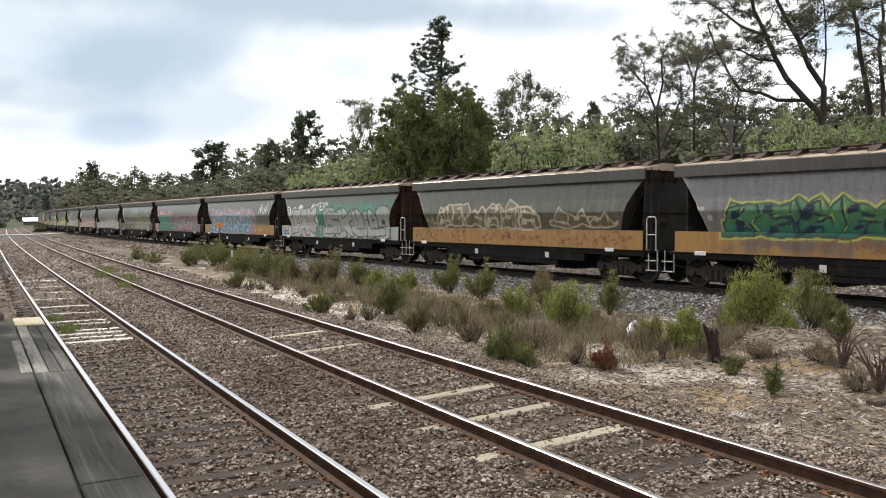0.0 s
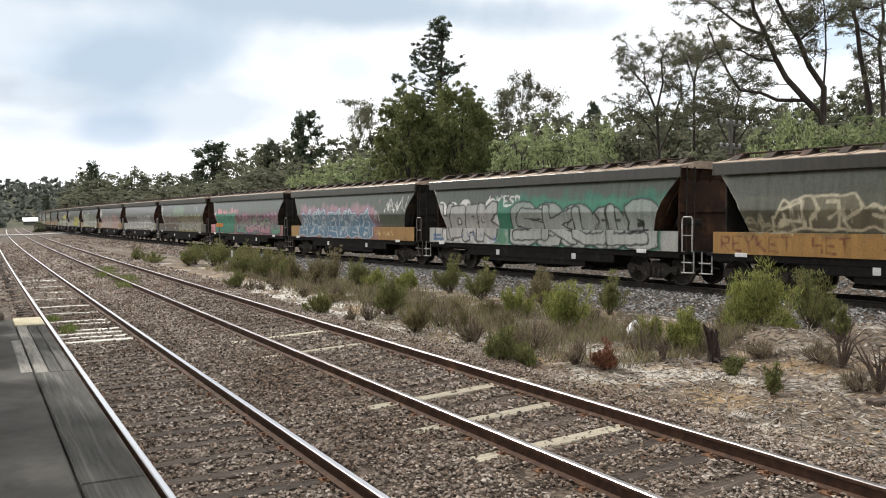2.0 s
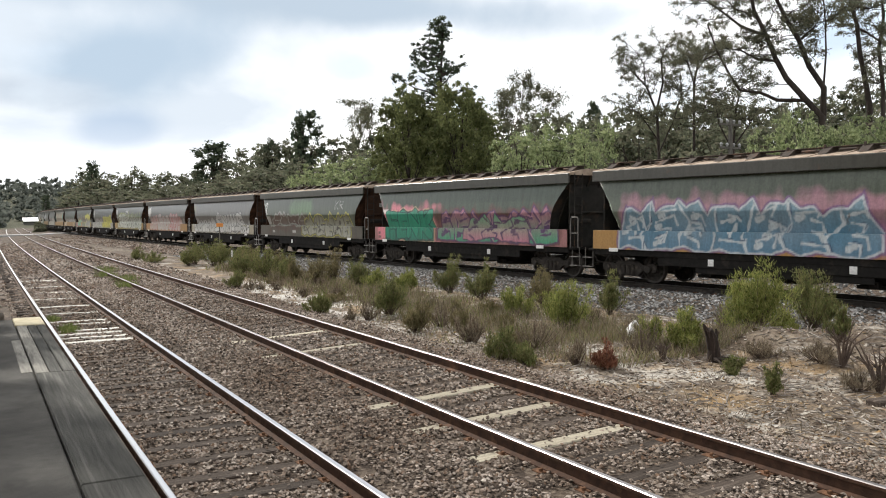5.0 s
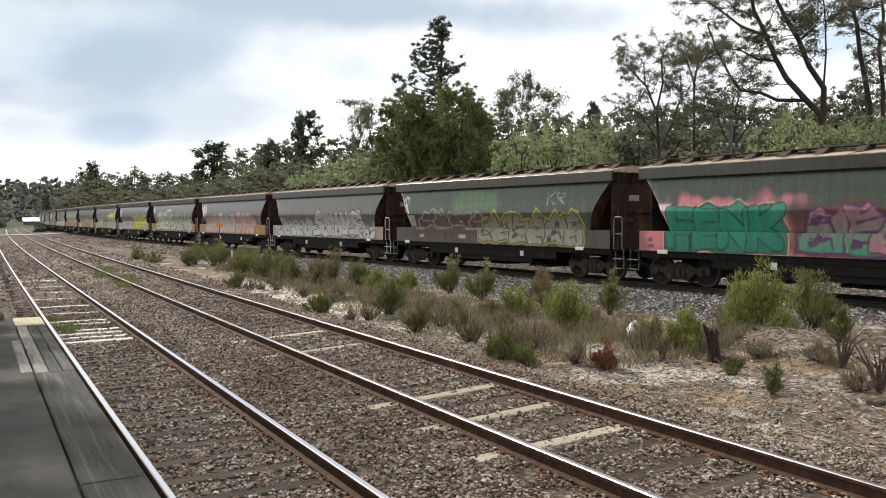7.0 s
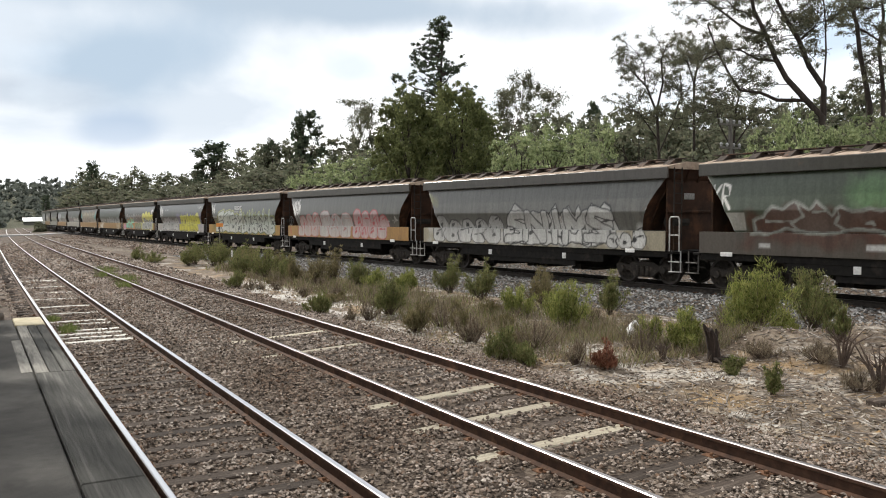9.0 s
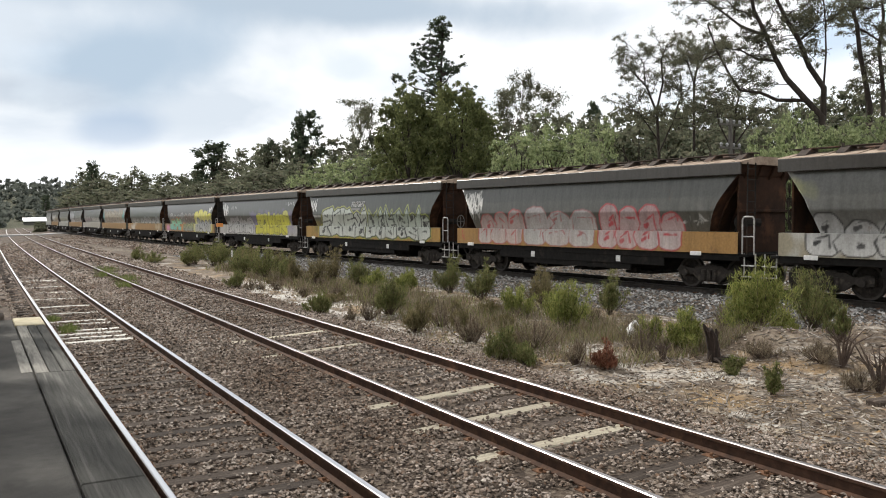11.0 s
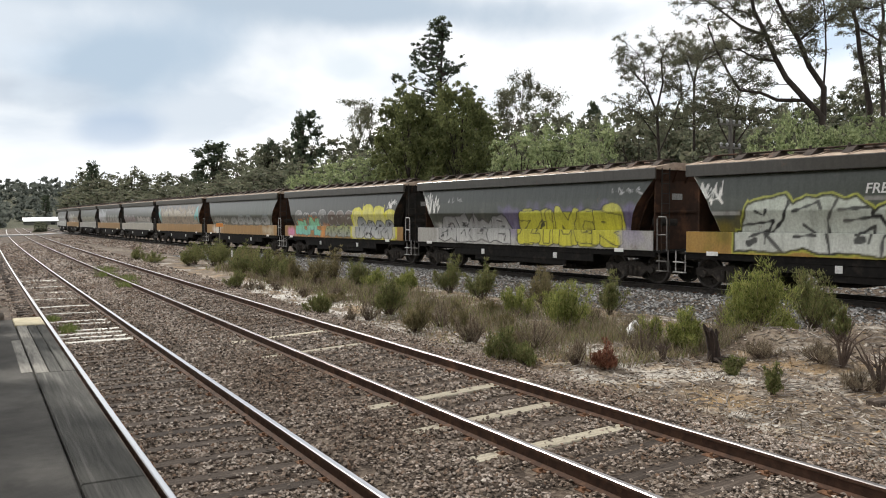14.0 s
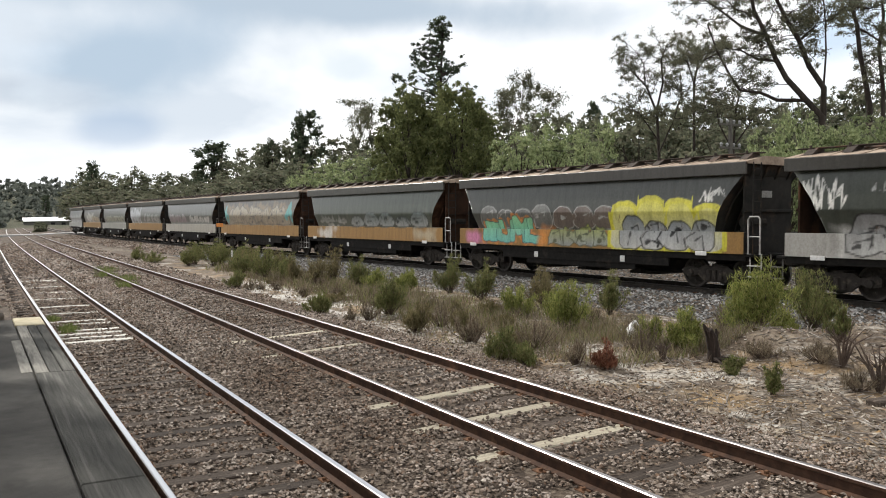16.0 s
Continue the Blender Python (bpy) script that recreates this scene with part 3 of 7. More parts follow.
def scatter():
    rs = np.random.RandomState(3)
    # stones of the two near tracks, thinning out with distance
    n = 92000
    y = 3.0 + 34 * rs.rand(n) ** 1.75
    u = 0.9 + 7.5 * rs.rand(n)
    x = u + 8.03e-5 * np.maximum(0, y - 5.9) ** 2
    keep = np.ones(n, bool)
    for spots, c in ((SLEEP1, T1), (SLEEP2, T2)):
        sp = np.array(spots)
        near = np.abs(y[:, None] - sp[None, :]).min(1) if len(sp) else 9
        keep &= ~((near < 0.12) & (np.abs(u - c) < 1.28) & (rs.rand(n) < 0.93))
        for side in (-1, 1):
            keep &= np.abs(u - c - side * 0.835) > 0.07
    keep &= ~((u > 7.3) & (rs.rand(n) < (u - 7.3) / 1.6))
    x, y = x[keep], y[keep]
    size = 0.011 + 0.016 * rs.rand(len(x)) ** 1.3 + 0.0007 * y
    stones("ballast", x, y, land(x, y) + 0.012 + 0.03 * rs.rand(len(x)), size, STONE_BROWN, "loose brown crushed stone between the rails")
    n = 16000
    y = 30 + 75 * rs.rand(n) ** 1.5
    u = 0.2 + 8.6 * rs.rand(n)
    keep = np.ones(n, bool)
    for c in (T1, T2):
        for side in (-1, 1):
            keep &= np.abs(u - c - side * 0.835) > 0.1
    u, y = u[keep], y[keep]
    x = u + 8.03e-5 * np.maximum(0, y - 5.9) ** 2
    stones("far_ballast", x, y, land(x, y) + 0.01, 0.035 + 0.03 * rs.rand(len(x)) + 0.0007 * y, STONE_BROWN, "brown crushed stone along the far tracks")
    # grey stones of the train's bank
    n = 34000
    y = 6 + 52 * rs.rand(n) ** 1.4
    w = -5.2 + 9.4 * rs.rand(n)
    v = y / 100
    x = 21.8895 - 10.0749 * v + 2.953 * v * v + w
    keep = ~((x > 11.6) & (y + 0.43 * (x - 12) < 11.5) & (w < -2.9))
    x, y, n = x[keep], y[keep], int(keep.sum())
    size = 0.022 + 0.03 * rs.rand(n) + 0.0005 * y
    stones("ballast_bank", x, y, land(x, y) + 0.015, size, STONE_GREY, "clean grey crushed stone on the bank under the train")
    n = 9000
    y = 8 + 48 * rs.rand(n) ** 1.3
    w = 4.0 + 5.5 * rs.rand(n)
    v = y / 100
    x = 21.8895 - 10.0749 * v + 2.953 * v * v + w
    stones("ballast_beyond", x, y, land(x, y) + 0.01, 0.04 + 0.04 * rs.rand(n), STONE_GREY, "grey crushed stone on the far side of the train")
    n = 5000
    y = 57 + 70 * rs.rand(n) ** 1.3
    w = -4.8 + 3.3 * rs.rand(n)
    v = y / 100
    x = 21.8895 - 10.0749 * v + 2.953 * v * v + 0.1062 * v ** 3 + w
    stones("far_ballast_bank", x, y, land(x, y) + 0.01, 0.05 + 0.04 * rs.rand(n) + 0.0007 * y, STONE_BROWN, "grey crushed stone along the far train track")
    # sparse stones on the dirt
    n = 15000
    y = 5 + 30 * rs.rand(n) ** 1.5
    u = 7.4 + 7.5 * rs.rand(n) ** 1.9
    x = u + 8.03e-5 * np.maximum(0, y - 5.9) ** 2
    size = 0.009 + 0.026 * rs.rand(n) ** 2.5 + 0.0004 * y
    stones("dirt_gravel", x, y, land(x, y) + 0.006, size, STONE_DIRT, "pale and ochre stones on the sandy dirt")


scatter()


# ---- platform ----
def make_platform():
    root = new("platform")
    root.location = (0, 0, 0)
    tagged(root, "low station platform of worn asphalt with timber coping", "platform", kind="structure")
    z = 1.10
    s = Shape().box(-9, 0.46, -14, 13.0, -0.6, z, 0.015)
    part("paving", s.mesh("paving", ASPHALT), root)
    s = Shape().box(0.46, 0.74, -14, 13.0, -0.5, z - 0.12)
    part("edge_wall", s.mesh("edge_wall", BRICK_FACE), root)
    top = z + 0.004
    lanes = ((0.472, 0.80),)
    y = -13.8
    while y < 8.3:
        y1 = min(y + 3.7, 8.34)
        for a, b in lanes:
            part("plank", Shape().box(a, b, y, y1 - 0.012, z - 0.11, top, 0.01).mesh("plank", COPING), root)
        y = y1
    for a, b in ((0.475, 0.59), (0.598, 0.70), (0.708, 0.81)):
        part("plank", Shape().box(a, b, 8.36, 12.2, z - 0.11, top - 0.004, 0.008).mesh("plank", COPING if a > 0.5 else COPING_PALE), root, "" if a > 0.5 else "bleached pale plank")
    part("plank", Shape().box(0.46, 0.82, 12.2, 13.1, z - 0.11, top + 0.006, 0.01).mesh("plank", COPING_CREAM), root, "cream-painted end board")
    part("patch", Shape().box(0.36, 0.455, 8.4, 10.7, z - 0.05, z + 0.005, 0.003).mesh("patch", COPING_PALE), root, "bleached repair strip")
    part("kerb", Shape().box(-0.3, 0.36, 13.0, 13.35, 0.7, z + 0.07, 0.02).mesh("kerb", TIMBER_DARK), root, "dark timber end baulk")


make_platform()


# ---- the grain train ----
PITCH_M, HALF = 14.966, 6.85
N_WAGONS = 18
SILL_LOW, SILL_TOP, EAVE_LOW, EAVE = 1.10, 1.72, 3.37, 3.72
SKIN = ((1.72, 1.26), (2.32, 1.415), (2.8, 1.37), (3.1, 1.32), (3.37, 1.264))
END_SLOPE = ((1.72, 5.75), (2.1, 5.88), (2.6, 6.12), (3.0, 6.42), (3.37, 6.72))
STROKES = {
    "A": [[(0, 0), (0.3, 1), (0.7, 1), (1, 0)], [(0.2, 0.4), (0.8, 0.4)]], "B": [[(0, 0), (0, 1), (0.8, 0.9), (0.8, 0.6), (0.1, 0.5), (0.95, 0.4), (0.9, 0.05), (0, 0)]],
    "E": [[(1, 1), (0, 1), (0, 0), (1, 0)], [(0, 0.5), (0.8, 0.5)]], "F": [[(1, 1), (0, 1), (0, 0)], [(0, 0.5), (0.8, 0.5)]],
    "H": [[(0, 0), (0, 1)], [(1, 0), (1, 1)], [(0, 0.5), (1, 0.5)]], "I": [[(0.5, 0), (0.5, 1)]],
    "K": [[(0, 0), (0, 1)], [(1, 1), (0.1, 0.5), (1, 0)]], "L": [[(0, 1), (0, 0), (1, 0)]],
    "M": [[(0, 0), (0, 1), (0.5, 0.4), (1, 1), (1, 0)]], "N": [[(0, 0), (0, 1), (1, 0), (1, 1)]],
    "O": [[(0.15, 0.1), (0, 0.5), (0.15, 0.9), (0.85, 0.9), (1, 0.5), (0.85, 0.1), (0.15, 0.1)]],
    "P": [[(0, 0), (0, 1), (0.9, 0.9), (0.9, 0.5), (0, 0.45)]], "R": [[(0, 0), (0, 1), (0.9, 0.9), (0.9, 0.55), (0.1, 0.5), (1, 0)]],
    "S": [[(1, 0.9), (0.2, 1), (0, 0.7), (0.9, 0.35), (0.9, 0.08), (0, 0.05)]], "T": [[(0, 1), (1, 1)], [(0.5, 1), (0.5, 0)]],
    "U": [[(0, 1), (0, 0.15), (0.3, 0), (0.8, 0), (1, 0.2), (1, 1)]], "Y": [[(0, 1), (0.5, 0.5), (1, 1)], [(0.5, 0.5), (0.5, 0)]],
    "Z": [[(0, 1), (1, 1), (0, 0), (1, 0)]],
}


class Coat:
    """The paint of one wagon's side, sample by sample: u runs along the side, z up."""

    def __init__(self, step, top, sill, seed):
        self.rs = np.random.RandomState(seed)
        self.nu = int(13.7 / step)
        self.zs = np.concatenate([np.linspace(SILL_LOW, SILL_TOP, max(4, int(0.62 / step))), np.linspace(SILL_TOP, EAVE_LOW, max(8, int(1.65 / step)))])
        self.n_sill = max(4, int(0.62 / step))
        self.us = np.linspace(0, 13.7, self.nu)
        self.U, self.Z = np.meshgrid(self.us, self.zs)
        self.c = np.empty(self.U.shape + (3,))
        self.c[:] = np.array(top) * 0.62
        self.c[:self.n_sill] = sill
        ph = self.rs.rand(8) * 9
        self.wob = 0.025 * (np.sin(self.U * 7 + ph[0]) * np.sin(self.Z * 9 + ph[1]) + np.sin(self.U * 15 + ph[2] + self.Z * 11))
        self.soft = max(step * 0.8, 0.02)
        self.fade = 0.9 + 0.1 * np.sin(self.U * 2.1 + ph[3]) * np.sin(self.Z * 3 + ph[4])

    def lay(self, mask, color):
        m = (np.clip(mask, 0, 1) * self.fade)[..., None]
        self.c = self.c * (1 - m) + np.array(color) * m

    def blend(self, mask, low, high, z0, z1):
        t = np.clip((self.Z - z0) / (z1 - z0), 0, 1)[..., None]
        m = (np.clip(mask, 0, 1) * self.fade)[..., None]
        self.c = self.c * (1 - m) + (np.array(low) * (1 - t) + np.array(high) * t) * m

    def dist(self, lines):
        d = np.full(self.U.shape, 9.0)
        for pts in lines:
            for (a, b), (e, f) in zip(pts[:-1], pts[1:]):
                lo, hi = min(a, e) - 0.6, max(a, e) + 0.6
                i0, i1 = np.searchsorted(self.us, lo), np.searchsorted(self.us, hi)
                if i1 <= i0:
                    continue
                U, Z = self.U[:, i0:i1], self.Z[:, i0:i1]
                L = (e - a) ** 2 + (f - b) ** 2 + 1e-9
                t = np.clip(((U - a) * (e - a) + (Z - b) * (f - b)) / L, 0, 1)
                dx, dz = np.abs(U - a - t * (e - a)), np.abs(Z - b - t * (f - b))
                np.minimum(d[:, i0:i1], 0.5 * np.hypot(dx, dz) + 0.55 * np.maximum(dx, dz), out=d[:, i0:i1])
        return d + self.wob * 0.5

    def cloud(self, u0, u1, z0, z1, color, rough=0.25, strength=0.8):
        """A soft patch of spray with an uneven rim."""
        d = np.maximum(np.maximum(u0 - self.U, self.U - u1) / 0.5, np.maximum(z0 - self.Z, self.Z - z1) / 0.3)
        ph = self.rs.rand(4) * 9
        n = np.sin(self.U * 5 + ph[0]) + np.sin(self.U * 11 + ph[1]) * 0.7 + np.sin(self.Z * 8 + self.U * 2 + ph[2])
        self.lay(strength * np.clip(0.5 - d * 1.0 + rough * n, 0, 1), color)

    def glyph(self, ch, u0, u1, z0, z1, tall_bend=0.0):
        rs = self.rs
        if ch in STROKES:
            lines = STROKES[ch]
        else:   # wild shapes that spell nothing
            lines = []
            for _ in range(3):
                a = [(rs.rand(), rs.rand() * 0.25), (rs.rand(), 0.3 + rs.rand() * 0.3), (rs.rand(), 0.75 + rs.rand() * 0.3)]
                if rs.rand() < 0.6:
                    a.append((rs.rand() * 1.3 - 0.15, 0.2 + rs.rand() * 0.5))
                lines.append(a)
        j = lambda: rs.uniform(-0.05, 0.05)
        return [[(u0 + (x + j()) * (u1 - u0), z0 + (y + j() + tall_bend * (x - 0.5)) * (z1 - z0)) for x, y in ln] for ln in lines]

    def piece(self, word, u0, u1, z0, z1, low, high, edge, halo=None, halo_w=0.12, width=0.2, edge_w=0.05, over=0.15, shine=None):
        n = len(word)
        cell = (u1 - u0) / n
        s = self.soft
        width *= 1.35 if "*" in word else 1.1
        edge_w, halo_w = edge_w * 0.85, halo_w * 1.2
        glyphs = []
        for k, ch in enumerate(word):
            a = u0 + k * cell + cell * (0.14 - over / 2)
            dz = self.rs.uniform(-0.08, 0.08)
            glyphs.append(self.glyph(ch, a, a + cell * (0.72 + over), z0 + width / 2, z1 - width / 2 + dz, self.rs.uniform(-0.1, 0.1)))
        if halo is not None:
            d = self.dist([ln for g in glyphs for ln in g])
            self.lay((width / 2 + edge_w + halo_w + self.wob * 2 - d) / s, halo)
        for g in glyphs:
            d = self.dist(g)
            self.lay((width / 2 + edge_w - d) / s, edge)
            self.blend((width / 2 - d) / s, low, high, z0, z1)
            if shine is None and "*" in word:
                shine = edge
            if shine is not None:
                up = [[(x - width * 0.15, y + width * 0.18) for x, y in ln] for ln in g]
                self.lay((0.026 - self.dist(up)) / s * 0.8, shine)

    def burner(self, n, u0, u1, z0, z1, low, high, edge, halo=None, halo_w=0.06, spike=0.3, line=0.032, bubble=False, inner=3, shine=None):
        """A filled piece of interlocking shapes that spell nothing: a ragged or bulging outline, inner lines and counters."""
        rs, s = self.rs, self.soft
        line *= 1.25
        cell = (u1 - u0) / n
        if bubble:
            ph = np.clip((self.us - u0) / cell, 0, n - 1e-6)
            lift = rs.uniform(-0.5, 0.5, n)[ph.astype(int)] * spike
            top = z1 - spike * 0.5 + lift - spike * np.abs(2 * (ph % 1) - 1) ** 3
            bot = z0 + 0.5 * spike * np.abs(2 * (ph % 1) - 1) ** 4
        else:
            m = 4 * n + 1
            ku = np.linspace(u0, u1, m) + rs.uniform(-0.3, 0.3, m) * cell / 4
            kz = z1 - spike * rs.rand(m)
            kz[1::2] -= 0.35 * spike
            kz[[0, -1]] = z0 + (z1 - z0) * 0.35
            top = np.interp(self.us, np.sort(ku), kz)
            bot = np.interp(self.us, np.linspace(u0, u1, 3 * n), z0 + 0.5 * spike * rs.rand(3 * n) ** 2)
        slope = np.sqrt(1 + np.minimum(np.gradient(top, self.us) ** 2, 9.0))
        inside = np.minimum(np.minimum((top[None] - self.Z) / slope[None], self.Z - bot[None]), np.minimum(self.U - u0, u1 - self.U)) + self.wob * 0.4
        if halo is not None:
            self.lay((inside + line + halo_w) / s, halo)
        self.lay((inside + line) / s, edge)
        self.blend(inside / s, low, high, z0, z1)
        lines, dots = [], []
        H = z1 - z0
        for k in range(1, n):
            u = u0 + k * cell
            lines.append([(u + rs.uniform(-0.12, 0.12) * cell, z0), (u + rs.uniform(-0.3, 0.1) * cell, z0 + 0.3 * H), (u + rs.uniform(-0.1, 0.3) * cell, z0 + 0.55 * H), (u + rs.uniform(-0.2, 0.2) * cell, z0 + 0.95 * H)])
        for k in range(n):
            a = u0 + (k + 0.5) * cell
            for j in range(inner):
                z = z0 + H * (0.18 + 0.62 * (j + rs.uniform(0.2, 0.8)) / inner)
                p, q = a + rs.uniform(-0.38, 0.0) * cell, a + rs.uniform(0.0, 0.38) * cell
                lines.append([(p, z), (q, z + rs.uniform(-0.12, 0.18) * H), (q + rs.uniform(-0.15, 0.1) * cell, z + rs.uniform(-0.28, 0.05) * H)])
                if rs.rand() < 0.5:
                    dots.append([(p, z - 0.1 * H), (p + 0.12 * cell, z - 0.06 * H)])
        keep = np.clip(inside / s, 0, 1)
        self.lay((line * 0.85 - self.dist(lines)) / s * keep, edge)
        if dots:
            self.lay((line * 1.7 - self.dist(dots)) / s * keep, edge)
        if shine is not None:
            up = [[(x + 0.05, z + 0.06) for x, z in ln] for ln in lines[::2]]
            self.lay((0.022 - self.dist(up)) / s * keep * 0.8, shine)

    def scrawl(self, u0, z0, w, h, color, n=5, thick=0.028):
        """A quick tag in thin lines that cannot be read."""
        rs = self.rs
        lines = []
        for k in range(n):
            a = u0 + w * k / n
            lines.append([(a + rs.uniform(-0.1, 0.2) * w, z0 + rs.rand() * h * 0.4), (a + rs.uniform(0, 0.25) * w, z0 + h * rs.uniform(0.6, 1)), (a + rs.uniform(0, 0.3) * w, z0 + rs.rand() * h * 0.5), (a + rs.uniform(0, 0.4) * w, z0 + h * rs.rand())])
        self.lay((thick - self.dist(lines)) / self.soft, color)

    def letters(self, word, u0, u1, z0, z1, color, thick=0.03):
        cell = (u1 - u0) / len(word)
        lines = [ln for k, ch in enumerate(word) for ln in self.glyph(ch, u0 + k * cell, u0 + (k + 0.7) * cell, z0, z1)]
        self.lay((thick - self.dist(lines)) / self.soft, color)

    def bars(self, u0, z0, w, h, color, rows=2):
        """Stencilled data that cannot be read, as plain bars."""
        for r in range(rows):
            z = z0 + r * h * 1.6
            m = np.minimum(np.minimum(self.U - u0, u0 + w * (1 - 0.25 * (r % 2)) - self.U), np.minimum(self.Z - z, z + h - self.Z))
            self.lay(m / self.soft + 0.5, color)

    def drips(self, u0, u1, z_top, color, n=18, thick=0.02):
        rs = self.rs
        lines = []
        for _ in range(n):
            u = rs.uniform(u0, u1)
            lines.append([(u, z_top + rs.uniform(-0.3, 0.1)), (u + rs.uniform(-0.02, 0.02), z_top - rs.uniform(0.2, 0.9))])
        self.lay((thick - self.dist(lines)) / self.soft * 0.5, color)


GREEN_D, GREEN_M, GREY_D, GREY_M, OLIVE = (0.08, 0.092, 0.074), (0.135, 0.158, 0.118), (0.10, 0.10, 0.095), (0.19, 0.185, 0.175), (0.13, 0.135, 0.10)
AMBER, AMBER_D, WHITE, SILVER, BLACK = (0.33, 0.185, 0.06), (0.27, 0.15, 0.045), (0.72, 0.71, 0.68), (0.42, 0.42, 0.41), (0.012, 0.012, 0.014)
CREAM, PINK, ROSE, TEAL, AQUA, BLUE, YELLOW, PURPLE, LIME, BROWN, RED_P = (0.55, 0.5, 0.38), (0.62, 0.2, 0.25), (0.45, 0.1, 0.17), (0.02, 0.22, 0.15), (0.12, 0.42, 0.42), (0.04, 0.12, 0.24), (0.62, 0.58, 0.05), (0.17, 0.13, 0.3), (0.32, 0.42, 0.08), (0.10, 0.05, 0.03), (0.42, 0.06, 0.06)


def coat_of(k):
    """The paint of wagon k, counted from the one that passes first."""
    fine = 0.035 if k <= 10 else 0.065
    if k == 0:
        c = Coat(fine, (0.27, 0.262, 0.275), AMBER, 10)
        c.cloud(0.1, 1.2, 2.2, 2.5, GREY_M, 0.1, 0.3)
        c.bars(0.35, 2.35, 0.7, 0.1, SILVER, 1)
        c.bars(1.15, 2.05, 0.16, 0.16, SILVER, 1)
        c.cloud(2.0, 8.4, 1.2, 1.7, (0.09, 0.085, 0.09), 0.3, 0.8)
        c.burner(6, 1.7, 8.8, 1.6, 2.72, (0.02, 0.13, 0.10), (0.10, 0.24, 0.08), (0.008, 0.015, 0.05), (0.42, 0.48, 0.08), 0.05, 0.3, 0.05, False, 4, (0.42, 0.5, 0.1))
        c.drips(2, 8, 1.75, BLUE, 14)
        c.scrawl(4.5, 1.2, 3.0, 0.42, (0.2, 0.1, 0.05), 7, 0.04)
    elif k == 1:
        c = Coat(fine, (0.165, 0.17, 0.13), AMBER, 11)
        c.cloud(1.0, 12.5, 1.75, 2.3, (0.075, 0.07, 0.05), 0.2, 0.8)
        c.burner(6, 1.9, 8.6, 1.72, 2.85, (0.075, 0.065, 0.045), (0.13, 0.115, 0.075), (0.50, 0.45, 0.33), None, 0, 0.45, 0.055, False, 2)
        c.drips(2, 8.6, 2.5, CREAM, 46, 0.035)
        c.burner(3, 0.5, 2.0, 1.72, 2.25, (0.075, 0.065, 0.045), (0.1, 0.09, 0.06), (0.3, 0.27, 0.19), None, 0, 0.3, 0.045, False, 1)
        c.burner(3, 9.2, 12.5, 1.72, 2.5, (0.08, 0.07, 0.05), (0.1, 0.09, 0.06), (0.44, 0.39, 0.28), None, 0, 0.5, 0.05, False, 1)
        c.letters("REYKET", 0.3, 2.6, 1.2, 1.6, (0.14, 0.05, 0.03), 0.032)
        c.letters("HET", 3.1, 4.2, 1.2, 1.6, (0.16, 0.06, 0.03), 0.034)
        c.scrawl(5.2, 1.2, 3.4, 0.42, (0.16, 0.05, 0.03), 9, 0.03)
        c.scrawl(9.5, 1.2, 3.2, 0.4, (0.2, 0.08, 0.03), 10)
    elif k == 2:
        c = Coat(fine, GREEN_M, (0.36, 0.36, 0.34), 12)
        c.cloud(4.4, 13.2, 1.6, 2.9, (0.025, 0.20, 0.125), 0.3, 0.85)
        c.cloud(4.6, 5.6, 1.15, 1.6, (0.03, 0.2, 0.1), 0.3, 0.9)
        c.burner(5, 0.45, 4.75, 1.15, 2.98, (0.50, 0.49, 0.47), (0.72, 0.71, 0.69), (0.72, 0.71, 0.69), None, 0, 0.35, 0.02, True, 0)
        c.piece("HOAK", 0.65, 4.6, 1.22, 2.72, (0.50, 0.49, 0.47), (0.36, 0.36, 0.34), BLACK, None, 0, 0.48, 0.085, 0.12)
        c.letters("ESP", 5.15, 6.2, 2.62, 2.98, WHITE, 0.05)
        c.scrawl(4.1, 2.78, 0.9, 0.26, WHITE, 6, 0.022)
        c.burner(5, 5.6, 12.9, 1.12, 2.75, (0.44, 0.45, 0.43), (0.24, 0.29, 0.26), BLACK, (0.02, 0.17, 0.10), 0.08, 0.3, 0.05, True, 2, SILVER)
        c.piece("SKUL", 6.0, 12.4, 1.25, 2.55, (0.44, 0.45, 0.43), (0.28, 0.32, 0.29), BLACK, None, 0, 0.34, 0.075, 0.25)
        c.bars(0.3, 1.2, 0.8, 0.1, BLUE, 2)
        c.letters("TSO", 3.0, 4.0, 1.95, 2.2, (0.05, 0.05, 0.06), 0.03)
        c.scrawl(2.2, 1.25, 1.6, 0.35, (0.1, 0.12, 0.25), 8, 0.02)
        c.letters("LOL", 4.3, 4.9, 1.22, 1.45, (0.07, 0.13, 0.4), 0.022)
    elif k == 3:
        c = Coat(fine, GREEN_M, AMBER, 13)
        c.cloud(1.2, 10.0, 1.6, 2.75, (0.42, 0.2, 0.27), 0.3, 0.75)
        c.cloud(8.2, 10.0, 1.2, 2.0, (0.25, 0.1, 0.2), 0.3, 0.8)
        c.burner(7, 1.2, 9.8, 1.12, 2.68, (0.05, 0.15, 0.25), (0.13, 0.22, 0.27), (0.45, 0.49, 0.52), (0.16, 0.09, 0.2), 0.06, 0.4, 0.05, False, 4, (0.02, 0.04, 0.1))
        c.scrawl(10.9, 2.4, 1.7, 0.75, WHITE, 9, 0.03)
        c.scrawl(10.2, 1.25, 1.6, 0.3, (0.6, 0.45, 0.2), 5, 0.025)
        c.scrawl(9.9, 2.0, 0.5, 0.5, SILVER, 4, 0.04)
    elif k == 4:
        c = Coat(fine, (0.11, 0.14, 0.105), (0.28, 0.13, 0.13), 14)
        c.cloud(0.3, 5.2, 1.1, 2.65, PINK, 0.35, 1.0)
